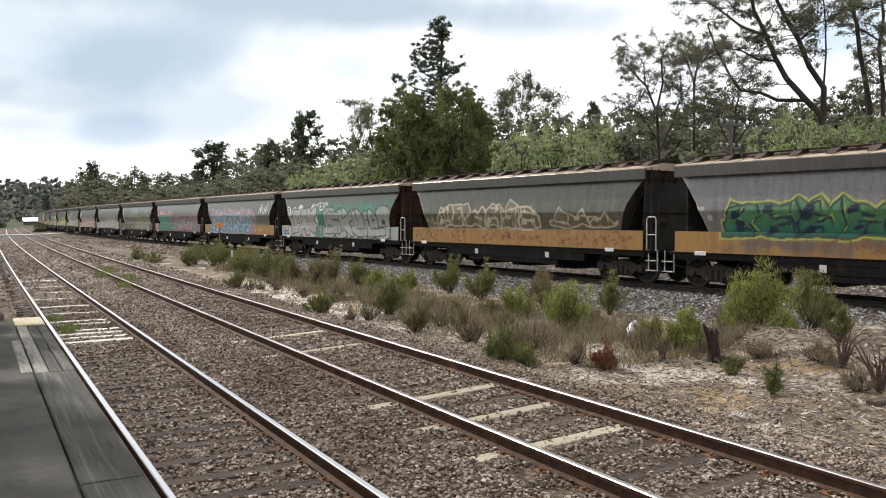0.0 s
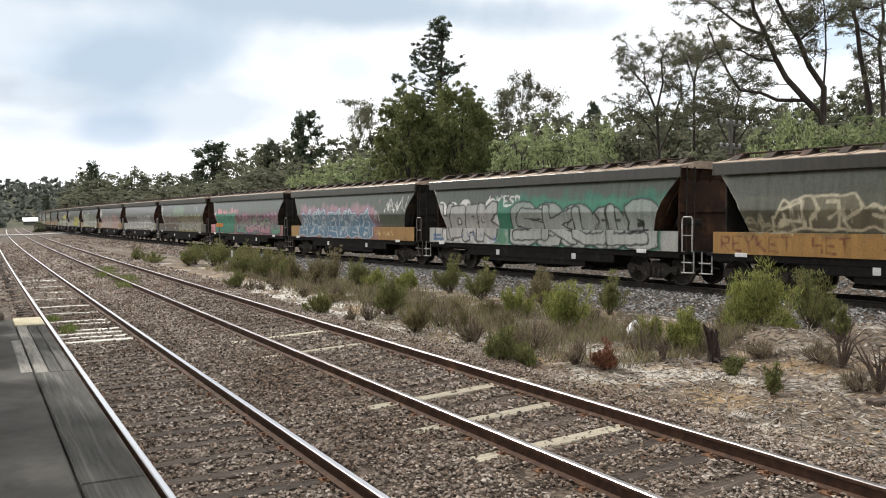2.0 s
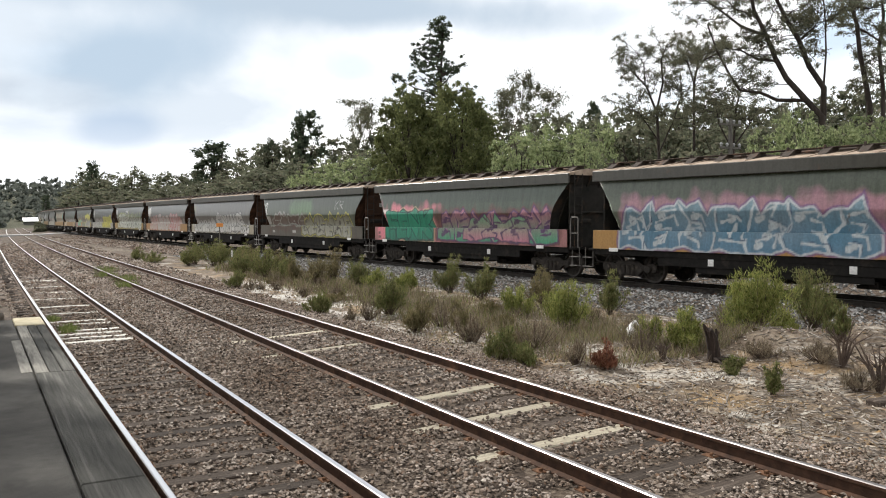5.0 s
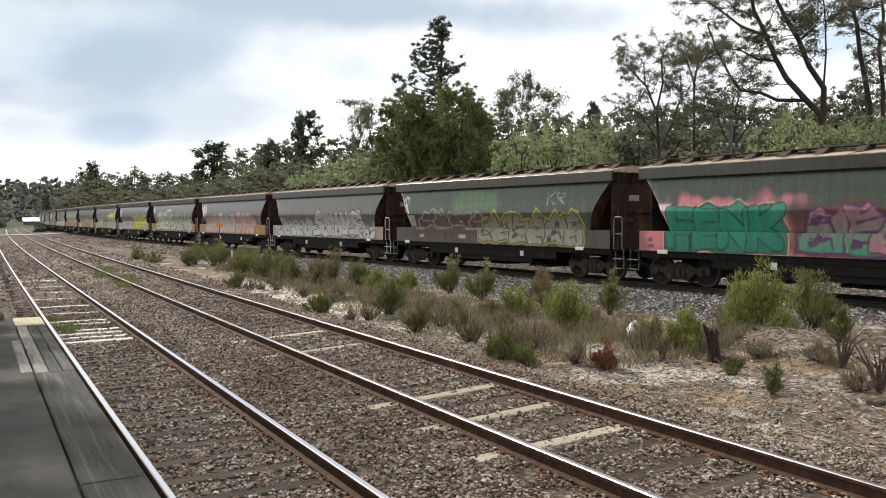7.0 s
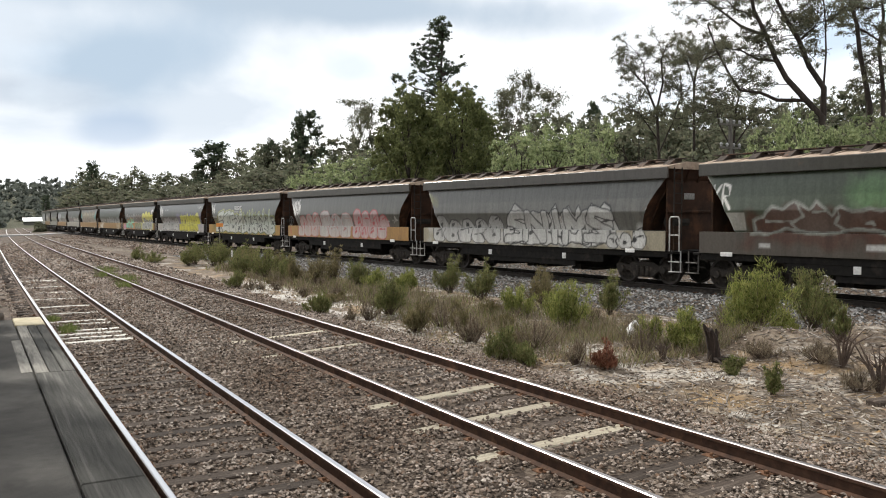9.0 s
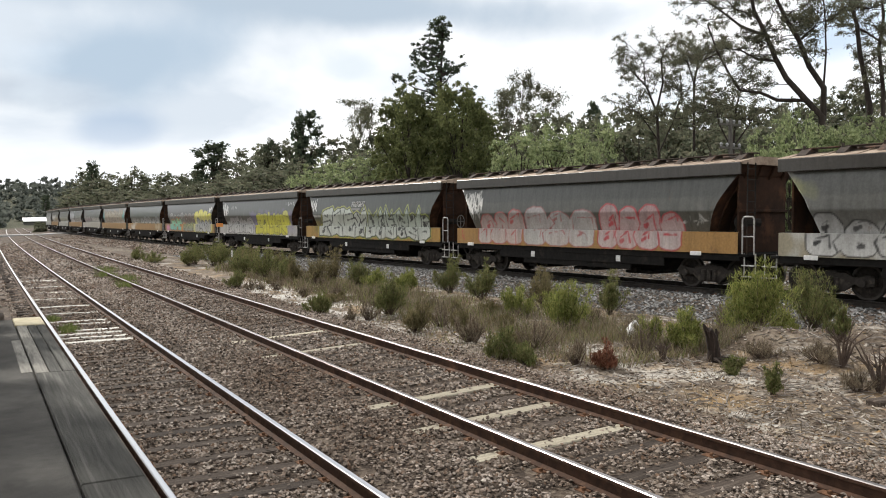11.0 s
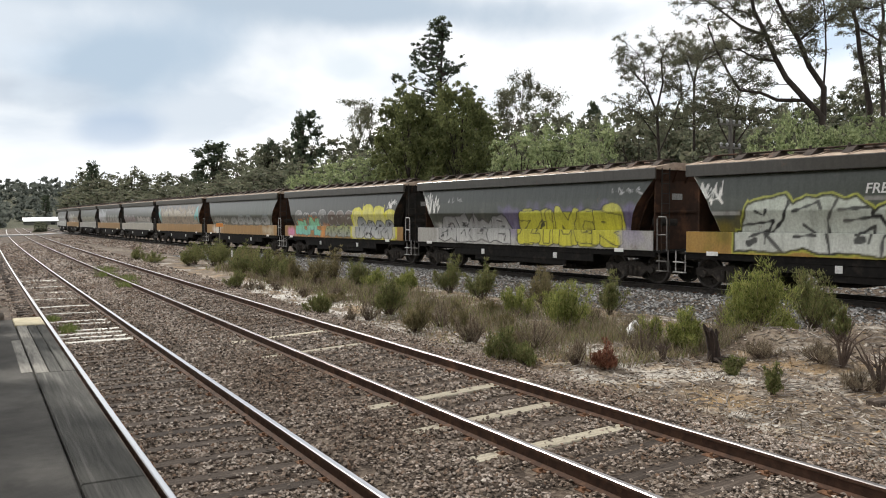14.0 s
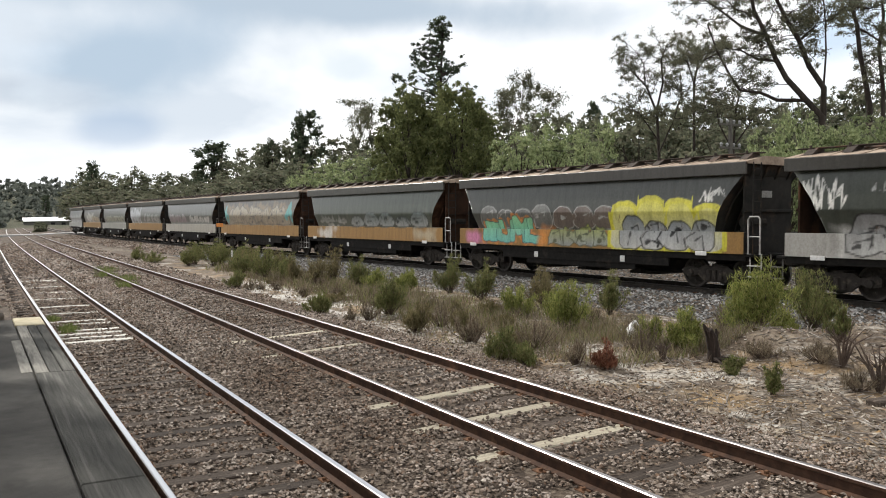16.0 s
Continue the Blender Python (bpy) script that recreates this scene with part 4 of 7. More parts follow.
        c.cloud(5.3, 13.2, 1.4, 2.45, (0.13, 0.05, 0.045), 0.3, 0.8)
        c.bars(0.55, 2.35, 0.7, 0.2, WHITE, 1)
        c.burner(4, 1.05, 5.15, 1.12, 2.6, (0.015, 0.17, 0.12), (0.03, 0.28, 0.18), (0.008, 0.04, 0.05), (0.6, 0.5, 0.28), 0.03, 0.25, 0.06, False, 0)
        c.piece("FENK", 1.2, 5.0, 1.2, 2.45, (0.02, 0.2, 0.13), (0.03, 0.30, 0.19), (0.008, 0.04, 0.05), None, 0, 0.36, 0.05, 0.15)
        c.burner(6, 5.5, 13.2, 1.15, 2.6, (0.03, 0.30, 0.16), (0.46, 0.15, 0.24), (0.09, 0.04, 0.12), (0.12, 0.05, 0.05), 0.06, 0.4, 0.05, False, 4, (0.55, 0.3, 0.38))
        c.burner(3, 7.4, 11.6, 1.2, 2.35, (0.5, 0.18, 0.26), (0.10, 0.42, 0.22), (0.08, 0.04, 0.1), None, 0, 0.4, 0.045, False, 3)
        c.bars(0.35, 1.2, 0.25, 0.12, (0.15, 0.08, 0.08), 2)
    elif k == 5:
        c = Coat(fine, (0.095, 0.12, 0.085), (0.075, 0.065, 0.055), 15)
        c.cloud(4.5, 7.5, 2.3, 3.2, (0.12, 0.24, 0.10), 0.15, 0.6)
        c.cloud(1.6, 7.2, 1.4, 2.3, (0.07, 0.032, 0.022), 0.25, 0.95)
        c.letters("KR", 0.45, 1.1, 2.4, 3.1, WHITE, 0.045)
        c.bars(0.75, 1.78, 0.75, 0.5, (0.38, 0.37, 0.34), 1)
        c.burner(4, 1.8, 7.0, 1.72, 2.55, (0.07, 0.032, 0.022), (0.075, 0.04, 0.03), (0.26, 0.27, 0.25), (0.17, 0.18, 0.16), 0.05, 0.35, 0.04, False, 1)
        c.burner(6, 6.4, 12.4, 1.15, 2.45, (0.36, 0.36, 0.32), (0.12, 0.12, 0.08), (0.05, 0.045, 0.035), (0.42, 0.40, 0.06), 0.05, 0.4, 0.045, False, 3, (0.42, 0.4, 0.08))
        c.bars(2.0, 1.3, 0.35, 0.12, SILVER, 1)
        c.bars(5.0, 1.3, 0.5, 0.15, SILVER, 1)
        c.letters("KR", 10.5, 11.6, 2.65, 3.05, SILVER, 0.03)
    elif k == 6:
        c = Coat(fine, (0.16, 0.16, 0.15), (0.30, 0.27, 0.2), 16)
        c.cloud(0.6, 12.4, 1.2, 1.72, (0.5, 0.5, 0.49), 0.3, 0.95)
        c.burner(5, 0.8, 5.5, 1.14, 2.35, (0.6, 0.6, 0.59), (0.18, 0.18, 0.18), BLACK, None, 0, 0.35, 0.035, True, 2, SILVER)
        c.burner(5, 5.7, 11.6, 1.14, 2.72, (0.62, 0.62, 0.61), (0.30, 0.30, 0.29), BLACK, None, 0, 0.45, 0.045, False, 1, SILVER)
        c.piece("SNIMS", 5.9, 11.3, 1.2, 2.5, (0.58, 0.58, 0.57), (0.33, 0.33, 0.32), BLACK, None, 0, 0.30, 0.06, 0.2)
        c.burner(3, 11.2, 12.9, 1.14, 1.9, (0.62, 0.62, 0.61), SILVER, BLACK, None, 0, 0.3, 0.035, True, 1)
        c.cloud(0.2, 0.8, 2.7, 3.1, (0.35, 0.35, 0.1), 0.2, 0.5)
    elif k == 7:
        c = Coat(fine, (0.12, 0.12, 0.105), AMBER, 17)
        c.scrawl(0.25, 2.3, 1.2, 0.95, WHITE, 14, 0.045)
        c.scrawl(0.6, 1.9, 0.9, 0.6, SILVER, 7, 0.025)
        c.burner(3, 1.5, 4.2, 1.14, 2.5, (0.5, 0.45, 0.42), (0.26, 0.22, 0.21), (0.38, 0.08, 0.08), None, 0, 0.3, 0.035, True, 2)
        c.burner(3, 4.3, 8.0, 1.14, 2.6, (0.48, 0.46, 0.44), (0.30, 0.31, 0.31), (0.32, 0.12, 0.12), None, 0, 0.3, 0.03, True, 2)
        c.burner(4, 8.2, 11.7, 1.14, 2.6, (0.5, 0.43, 0.42), (0.27, 0.2, 0.2), (0.40, 0.05, 0.06), None, 0, 0.35, 0.04, True, 2)
        c.scrawl(11.7, 1.9, 1.4, 0.35, SILVER, 7, 0.02)
        c.letters("R", 0.35, 0.6, 1.25, 1.6, RED_P, 0.03)
    elif k == 8:
        c = Coat(fine, GREEN_D, (0.34, 0.2, 0.05), 18)
        c.scrawl(0.35, 2.55, 0.8, 0.65, WHITE, 7, 0.04)
        c.bars(0.75, 2.2, 1.1, 0.12, SILVER, 1)
        c.cloud(0.9, 1.7, 1.3, 2.1, (0.19, 0.15, 0.02), 0.2, 0.9)
        c.burner(4, 1.7, 7.4, 1.14, 2.82, (0.60, 0.62, 0.59), (0.40, 0.44, 0.38), BLACK, (0.36, 0.38, 0.06), 0.05, 0.45, 0.05, False, 3)
        c.burner(6, 7.0, 12.9, 1.14, 2.72, (0.60, 0.62, 0.59), (0.20, 0.26, 0.19), BLACK, (0.28, 0.32, 0.07), 0.05, 0.5, 0.045, False, 4, (0.4, 0.44, 0.38))
        c.bars(5.4, 2.56, 0.9, 0.1, GREY_M, 1)
    elif k == 9:
        c = Coat(fine, (0.075, 0.085, 0.07), (0.36, 0.35, 0.33), 19)
        c.scrawl(0.4, 2.3, 1.0, 0.95, WHITE, 9, 0.036)
        c.scrawl(2.3, 2.75, 1.0, 0.25, SILVER, 6, 0.022)
        c.bars(0.5, 2.0, 0.5, 0.12, GREY_M, 2)
        c.cloud(1.6, 6.6, 1.15, 1.75, (0.5, 0.49, 0.48), 0.3, 0.95)
        c.cloud(6.0, 13.2, 1.5, 2.5, PURPLE, 0.3, 0.55)
        c.burner(4, 1.7, 6.6, 1.14, 2.4, (0.55, 0.55, 0.54), (0.12, 0.12, 0.13), BLACK, None, 0, 0.4, 0.035, False, 3, SILVER)
        c.burner(5, 7.0, 12.4, 1.14, 2.7, YELLOW, (0.42, 0.41, 0.05), (0.03, 0.03, 0.02), None, 0, 0.35, 0.04, True, 1)
        c.piece("ZIMOR", 7.2, 12.2, 1.2, 2.45, YELLOW, (0.46, 0.45, 0.05), (0.03, 0.03, 0.02), None, 0, 0.34, 0.045, 0.25)
        c.cloud(12.2, 13.4, 1.15, 1.7, (0.35, 0.33, 0.38), 0.3, 0.7)
        c.scrawl(11.8, 2.9, 1.2, 0.25, SILVER, 6, 0.022)
    elif k == 10:
        c = Coat(fine, (0.095, 0.10, 0.088), AMBER_D, 20)
        c.burner(4, 1.4, 5.6, 1.75, 2.7, (0.08, 0.085, 0.085), (0.17, 0.17, 0.16), SILVER, None, 0, 0.3, 0.028, True, 1)
        c.burner(3, 5.7, 8.8, 1.75, 2.6, (0.09, 0.065, 0.055), (0.15, 0.11, 0.09), SILVER, None, 0, 0.3, 0.026, True, 1)
        c.cloud(0.5, 1.6, 1.2, 1.6, (0.62, 0.22, 0.4), 0.2, 1.0)
        c.piece("BUML", 1.7, 5.1, 1.2, 2.1, (0.16, 0.5, 0.45), (0.3, 0.62, 0.35), (0.03, 0.09, 0.11), (0.55, 0.22, 0.06), 0.05, 0.3, 0.045, 0.1)
        c.cloud(5.0, 5.6, 1.2, 1.7, (0.6, 0.24, 0.05), 0.2, 1.0)
        c.burner(4, 5.5, 8.5, 1.14, 2.0, (0.28, 0.3, 0.33), (0.36, 0.40, 0.06), (0.08, 0.09, 0.05), None, 0, 0.3, 0.035, False, 3)
        c.burner(4, 8.6, 13.0, 1.12, 2.72, (0.50, 0.50, 0.50), (0.62, 0.58, 0.06), YELLOW, YELLOW, 0.1, 0.35, 0.05, True, 0)
        c.burner(4, 9.0, 12.7, 1.14, 2.25, (0.55, 0.55, 0.55), (0.16, 0.19, 0.22), BLACK, None, 0, 0.3, 0.04, True, 2, SILVER)
        c.scrawl(12.2, 2.6, 0.8, 0.5, WHITE, 5, 0.04)
        c.bars(0.4, 2.25, 0.3, 0.1, SILVER, 1)
    elif k == 11:
        c = Coat(fine, (0.11, 0.13, 0.105), AMBER, 21)
        c.burner(4, 1.4, 4.6, 1.8, 2.45, (0.36, 0.36, 0.35), (0.15, 0.17, 0.16), GREEN_D, None, 0, 0.4, 0.03, False, 2)
        c.burner(5, 5.0, 12.4, 1.72, 2.5, (0.42, 0.44, 0.44), (0.13, 0.17, 0.17), (0.03, 0.04, 0.04), None, 0, 0.35, 0.04, True, 2)
        c.cloud(1.7, 3.4, 1.15, 1.65, WHITE, 0.3, 0.9)
        c.cloud(11.6, 13.2, 1.2, 1.65, CREAM, 0.3, 0.7)
    elif k == 12:
        c = Coat(fine, (0.26, 0.235, 0.19), AMBER, 22)
        c.cloud(1.5, 12.0, 1.8, 3.0, (0.4, 0.3, 0.17), 0.4, 0.6)
        c.burner(6, 1.4, 12.2, 1.72, 3.1, (0.33, 0.28, 0.22), (0.5, 0.44, 0.32), (0.09, 0.09, 0.1), None, 0, 0.5, 0.04, False, 4, (0.14, 0.24, 0.3))
        c.piece("*", 0.2, 1.6, 1.8, 3.0, AQUA, AQUA, (0.2, 0.3, 0.3), None, 0, 0.2, 0.03)
        c.piece("*", 11.6, 13.2, 1.8, 3.2, AQUA, AQUA, (0.2, 0.3, 0.3), None, 0, 0.2, 0.03)
    elif k == 13:
        c = Coat(fine, (0.21, 0.22, 0.205), (0.42, 0.4, 0.36), 23)
        c.piece("*****", 0.8, 6.0, 1.8, 2.5, (0.18, 0.12, 0.14), SILVER, (0.2, 0.16, 0.2), None, 0, 0.2, 0.04, 0.2)
        c.piece("****", 7.0, 12.0, 1.8, 2.4, SILVER, WHITE, (0.15, 0.16, 0.16), None, 0, 0.2, 0.04, 0.2)
    elif k == 14:
        c = Coat(fine, (0.24, 0.25, 0.24), AMBER, 24)
        c.cloud(0.6, 5.0, 1.9, 3.0, (0.5, 0.52, 0.56), 0.4, 1.0)
        c.piece("****", 6.0, 12.0, 1.8, 2.6, SILVER, (0.3, 0.32, 0.3), (0.2, 0.22, 0.2), None, 0, 0.2, 0.04, 0.2)
    elif k == 15:
        c = Coat(fine, (0.25, 0.26, 0.24), (0.36, 0.36, 0.34), 25)
        c.piece("******", 2.0, 12.0, 1.8, 2.5, (0.3, 0.31, 0.2), (0.42, 0.43, 0.38), (0.2, 0.22, 0.2), None, 0, 0.2, 0.04, 0.3)
    elif k == 16:
        c = Coat(fine, (0.27, 0.26, 0.24), AMBER, 26)
        c.cloud(3.0, 8.0, 1.9, 2.7, WHITE, 0.4, 0.8)
        c.piece("***", 7.0, 12.0, 1.8, 2.6, (0.4, 0.3, 0.15), CREAM, (0.2, 0.18, 0.15), None, 0, 0.2, 0.04, 0.3)
    else:
        c = Coat(fine, (0.40, 0.41, 0.40), (0.45, 0.46, 0.46), 27)
        c.cloud(2.0, 12.0, 1.8, 2.6, (0.55, 0.57, 0.6), 0.3, 0.7)
    return c


def end_half(z):
    return float(np.interp(z, [p[0] for p in END_SLOPE], [p[1] for p in END_SLOPE]))


def skin_x(z):
    v = np.asarray(z) - 2.32
    return 1.415 - np.where(v > 0, 0.055 * v + 0.085 * v ** 2, -0.26 * v)


def side_mesh(coat):
    """The bowed hopper side above the sill, on a fine net that carries the paint."""
    k0 = coat.n_sill
    Z, U = coat.Z[k0:], coat.U[k0:]
    half = np.interp(Z, [p[0] for p in END_SLOPE], [p[1] for p in END_SLOPE])
    y = np.clip(6.85 - U, -half, half)
    x = -skin_x(Z)
    return net("side_panel", x, y, Z, coat.c[k0:])


def sill_mesh(coat):
    k0 = coat.n_sill
    Z, U, C = coat.Z[:k0], coat.U[:k0], coat.c[:k0]
    x = np.full_like(Z, -1.43)
    top_x, low_x = np.full_like(Z[:1], -1.30), np.full_like(Z[:1], -1.36)
    return net("sill_panel", np.concatenate([low_x, x, top_x]), np.concatenate([6.85 - U[:1], 6.85 - U, 6.85 - U[:1]]), np.concatenate([Z[:1], Z, Z[-1:] + 0.004]), np.concatenate([C[:1], C, C[-1:]]))


def net(name, x, y, z, c):
    rows, cols = x.shape
    i = np.arange(rows - 1)[:, None] * cols + np.arange(cols - 1)[None, :]
    fs = np.stack([i, i + 1, i + cols + 1, i + cols], -1).reshape(-1, 4)
    me = fast_mesh(name, np.stack([x.ravel(), y.ravel(), z.ravel()], 1), fs, PAINT)
    if name == "side_panel":
        me.polygons.foreach_set("use_smooth", [True] * len(fs))
    at = me.attributes.new("coat", "FLOAT_COLOR", "POINT")
    col = np.concatenate([c.reshape(-1, 3), np.ones((c.size // 3, 1))], 1)
    at.data.foreach_set("color", np.clip(col, 0, 1).astype(np.float32).ravel())
    return me


def coat_plain(me, color):
    at = me.attributes.new("coat", "FLOAT_COLOR", "POINT")
    at.data.foreach_set("color", np.tile(np.array([*color, 1.0], np.float32), len(me.vertices)))
    return me


def wagon_pieces():
    """Meshes that all wagons share."""
    P = {}
    # roof with a slope on each side and a raised ridge
    s = Shape()
    sec = [(-1.42, 3.72), (-1.36, 3.74), (-0.62, 3.88), (-0.55, 3.90), (0.55, 3.90), (0.62, 3.88), (1.36, 3.74), (1.42, 3.72), (1.38, 3.66), (-1.38, 3.66)]
    n = len(sec)
    vs = [(a, y, b) for y in (-6.93, 6.93) for a, b in sec]
    s.add(vs, [(i, (i + 1) % n, n + (i + 1) % n, n + i) for i in range(n)] + [tuple(range(n - 1, -1, -1)), tuple(range(n, 2 * n))])
    for k in range(15):
        y = -6.6 + k * 13.2 / 14
        for sx in (-1, 1):
            s.add([(sx * 1.39, y - 0.025, 3.745), (sx * 1.39, y + 0.025, 3.745), (sx * 0.64, y + 0.025, 3.915), (sx * 0.64, y - 0.025, 3.915), (sx * 1.39, y - 0.025, 3.70), (sx * 1.39, y + 0.025, 3.70), (sx * 0.64, y + 0.025, 3.85), (sx * 0.64, y - 0.025, 3.85)],
                  [(0, 1, 2, 3), (0, 3, 7, 4), (1, 5, 6, 2), (0, 4, 5, 1), (3, 2, 6, 7)])
    P["roof"] = s.mesh("roof", ROOF)
    P["hatch"] = Shape().box(-0.42, 0.42, -0.56, 0.56, 3.89, 4.0, 0.04).box(-0.46, 0.46, -0.05, 0.05, 3.95, 4.025, 0.01).mesh("hatch_cover", ROOF_DARK)
    s = Shape().box(-0.82, -0.50, -6.9, 6.9, 3.98, 4.01, 0.008)
    for k in range(13):
        y = -6.5 + k * 13.0 / 12
        s.add([(-1.12, y - 0.2, 3.80), (-0.5, y - 0.2, 3.91), (-0.5, y - 0.2, 3.985), (-0.82, y - 0.2, 3.985), (-1.12, y + 0.06, 3.80), (-0.5, y + 0.06, 3.91), (-0.5, y + 0.06, 3.985), (-0.82, y + 0.06, 3.985)],
              [(0, 1, 2, 3), (4, 7, 6, 5), (0, 3, 7, 4), (0, 4, 5, 1), (1, 5, 6, 2)])
        s.box(-0.86, -0.80, y - 0.03, y + 0.03, 3.93, 4.07, 0.008)
    P["walkway"] = s.mesh("roof_walkway", ROOF_DARK)
    # sheets that close each end: a slope and its corner webs
    s = Shape()
    zs = [1.74] + [z for z, _ in END_SLOPE[1:]] + [3.68]
    ring = []
    for z in zs:
        h, w = (end_half(z) if z < 3.4 else 6.85) - 0.03, float(skin_x(min(z, 3.37))) - 0.012
        ring.append((h, w))
    vs, fs = [], []
    for z, (h, w) in zip(zs, ring):
        vs += [(-w, h, z), (w, h, z)]
    for i in range(len(zs) - 1):
        fs.append((2 * i, 2 * i + 1, 2 * i + 3, 2 * i + 2))
    s.add(vs, fs)
    P["end_rust"], P["end_dark"] = s.mesh("end_sheet", END_RUST), s.mesh("end_sheet", END_DARK)
    s = Shape()
    for i in range(len(zs) - 1):
        z0, z1, h0, h1 = zs[i], zs[i + 1], ring[i][0], ring[i + 1][0]
        s.add([(-0.03, h0, z0), (0.03, h0, z0), (0.03, h1, z1), (-0.03, h1, z1), (-0.03, h0 + 0.07, z0), (0.03, h0 + 0.07, z0), (0.03, h1 + 0.07, z1), (-0.03, h1 + 0.07, z1)],
              [(4, 5, 6, 7), (0, 4, 7, 3), (1, 2, 6, 5)])
    P["rib_rust"], P["rib_dark"] = s.mesh("end_rib", END_RUST), s.mesh("end_rib", END_DARK)
    for key, mat in (("rust", END_RUST), ("dark", END_DARK)):
        P["bulkhead_" + key] = Shape().box(-1.14, 1.14, 6.60, 6.66, 1.12, 3.64, 0.01).box(-1.14, 1.14, 6.66, 6.72, 2.3, 2.38, 0.01).box(-1.14, 1.14, 6.66, 6.74, 3.5, 3.6, 0.01).mesh("end_bulkhead", mat)
    # underframe: centre sill, cross bearers, side angle
    s = Shape().box(-0.32, 0.32, -7.05, 7.05, 0.78, 1.09, 0.02).box(-1.36, -1.25, -6.85, 6.85, 0.9, 1.1, 0.01).box(1.25, 1.36, -6.85, 6.85, 0.9, 1.1, 0.01).box(-1.34, 1.34, -6.9, 6.9, 1.06, 1.12)
    for y in (-5.6, -3.4, 0, 3.4, 5.6):
        s.box(-1.3, 1.3, y - 0.12, y + 0.12, 0.85, 1.08, 0.02)
    P["frame"] = s.mesh("underframe", FRAME_BLACK)
    s = Shape().box(-1.34, -1.28, -4.1, 4.1, 0.64, 0.92, 0.01).box(-1.30, -1.24, -2.7, 2.7, 0.46, 0.66, 0.01)
    P["skirt"] = s.mesh("side_skirt", FRAME_BLACK)
    s = Shape()
    lo, hi = [(-0.55, -0.45), (0.55, -0.45), (0.55, 0.45), (-0.55, 0.45)], [(-1.2, -1.25), (1.2, -1.25), (1.2, 1.25), (-1.2, 1.25)]
    s.add([(x, y, 0.34) for x, y in lo] + [(x, y, 1.06) for x, y in hi], [(0, 3, 2, 1), (4, 5, 6, 7)] + [(i, (i + 1) % 4, 4 + (i + 1) % 4, 4 + i) for i in range(4)])
    s.box(-0.75, 0.75, -0.55, 0.55, 0.30, 0.40, 0.02).box(-0.95, -0.7, -0.12, 0.12, 0.32, 0.5, 0.02)
    P["outlet"] = s.mesh("hopper_outlet", FRAME_BLACK)
    # bogie side frame: arched top, sprung middle, axle boxes
    out = [(-1.18, 0.60), (-1.05, 0.66), (-0.62, 0.60), (-0.42, 0.70), (0.42, 0.70), (0.62, 0.60), (1.05, 0.66), (1.18, 0.60), (1.16, 0.40), (0.98, 0.36), (0.62, 0.42), (0.36, 0.22), (-0.36, 0.22), (-0.62, 0.42), (-0.98, 0.36), (-1.16, 0.40)]
    s = Shape().prism(out, -0.05, 0.05)
    for y in (-0.875, 0.875):
        s.disc(-0.15, 0.1, y, 0.46, 0.11, 12)
    for y in (-0.2, 0.0, 0.2):
        s.tube([(-0.07, y, 0.28), (-0.07, y, 0.58)], 0.075, 8)
    P["side_frame"] = s.mesh("side_frame", BOGIE_STEEL)
    P["bolster"] = Shape().box(-1.0, 1.0, -0.18, 0.18, 0.5, 0.76, 0.03).mesh("bolster", BOGIE_STEEL)
    s = Shape()
    s.slot = 0
    s.tube([(-1.0, 0, 0), (1.0, 0, 0)], 0.075, 10)
    for sx in (-1, 1):
        s.slot = 0
        s.disc(sx * 0.70, sx * 0.76, 0, 0, 0.40, 24)
        s.tube([(sx * 0.74, 0, 0), (sx * 0.82, 0, 0)], [0.17, 0.12], 12)
        for a in range(5):
            t = a * 2 * math.pi / 5
            s.tube([(sx * 0.755, 0.29 * math.cos(t), 0.29 * math.sin(t)), (sx * 0.785, 0.29 * math.cos(t), 0.29 * math.sin(t))], 0.06, 6)
        s.slot = 1
        s.tube([(sx * 0.68, 0, 0), (sx * 0.685, 0, 0), (sx * 0.80, 0, 0), (sx * 0.805, 0, 0)], [0.43, 0.475, 0.46, 0.40], 28, cap=False)
    P["wheelset"] = s.mesh("wheelset", BOGIE_STEEL, TREAD)
    for key, mat in (("white", RAIL_WHITE), ("grey", RAIL_GREY)):
        # hooped grab rail on the end platform
        s = Shape()
        s.tube([(-1.36, 6.95, 1.1), (-1.36, 6.95, 2.08), (-1.36, 7.0, 2.16), (-1.36, 7.28, 2.16), (-1.36, 7.33, 2.08), (-1.36, 7.33, 1.1)], 0.024, 6)
        s.tube([(-1.36, 6.95, 1.6), (-1.36, 7.33, 1.6)], 0.02, 6)
        P["hoop_" + key] = s.mesh("grab_rail", mat)
        s = Shape()
        for y in (6.98, 7.34):
            s.tube([(-1.3, y, 0.45), (-1.3, y, 1.12)], 0.022, 6)
        for z in (0.47, 0.78):
            s.box(-1.42, -1.26, 6.96, 7.36, z - 0.015, z + 0.015, 0.005)
        P["step_" + key] = s.mesh("step", mat)
    s = Shape()
    for x in (-1.22, -0.86):
        s.tube([(x, -7.0, 1.1), (x, -7.0, 3.7)], 0.02, 6)
    for k in range(8):
        s.tube([(-1.22, -7.0, 1.35 + k * 0.31), (-0.86, -7.0, 1.35 + k * 0.31)], 0.015, 5)
    P["ladder"] = s.mesh("ladder", END_DARK)
    s = Shape().box(-1.38, 1.38, 6.86, 7.12, 1.02, 1.10, 0.01)
    P["end_platform"] = s.mesh("end_platform", FRAME_BLACK)
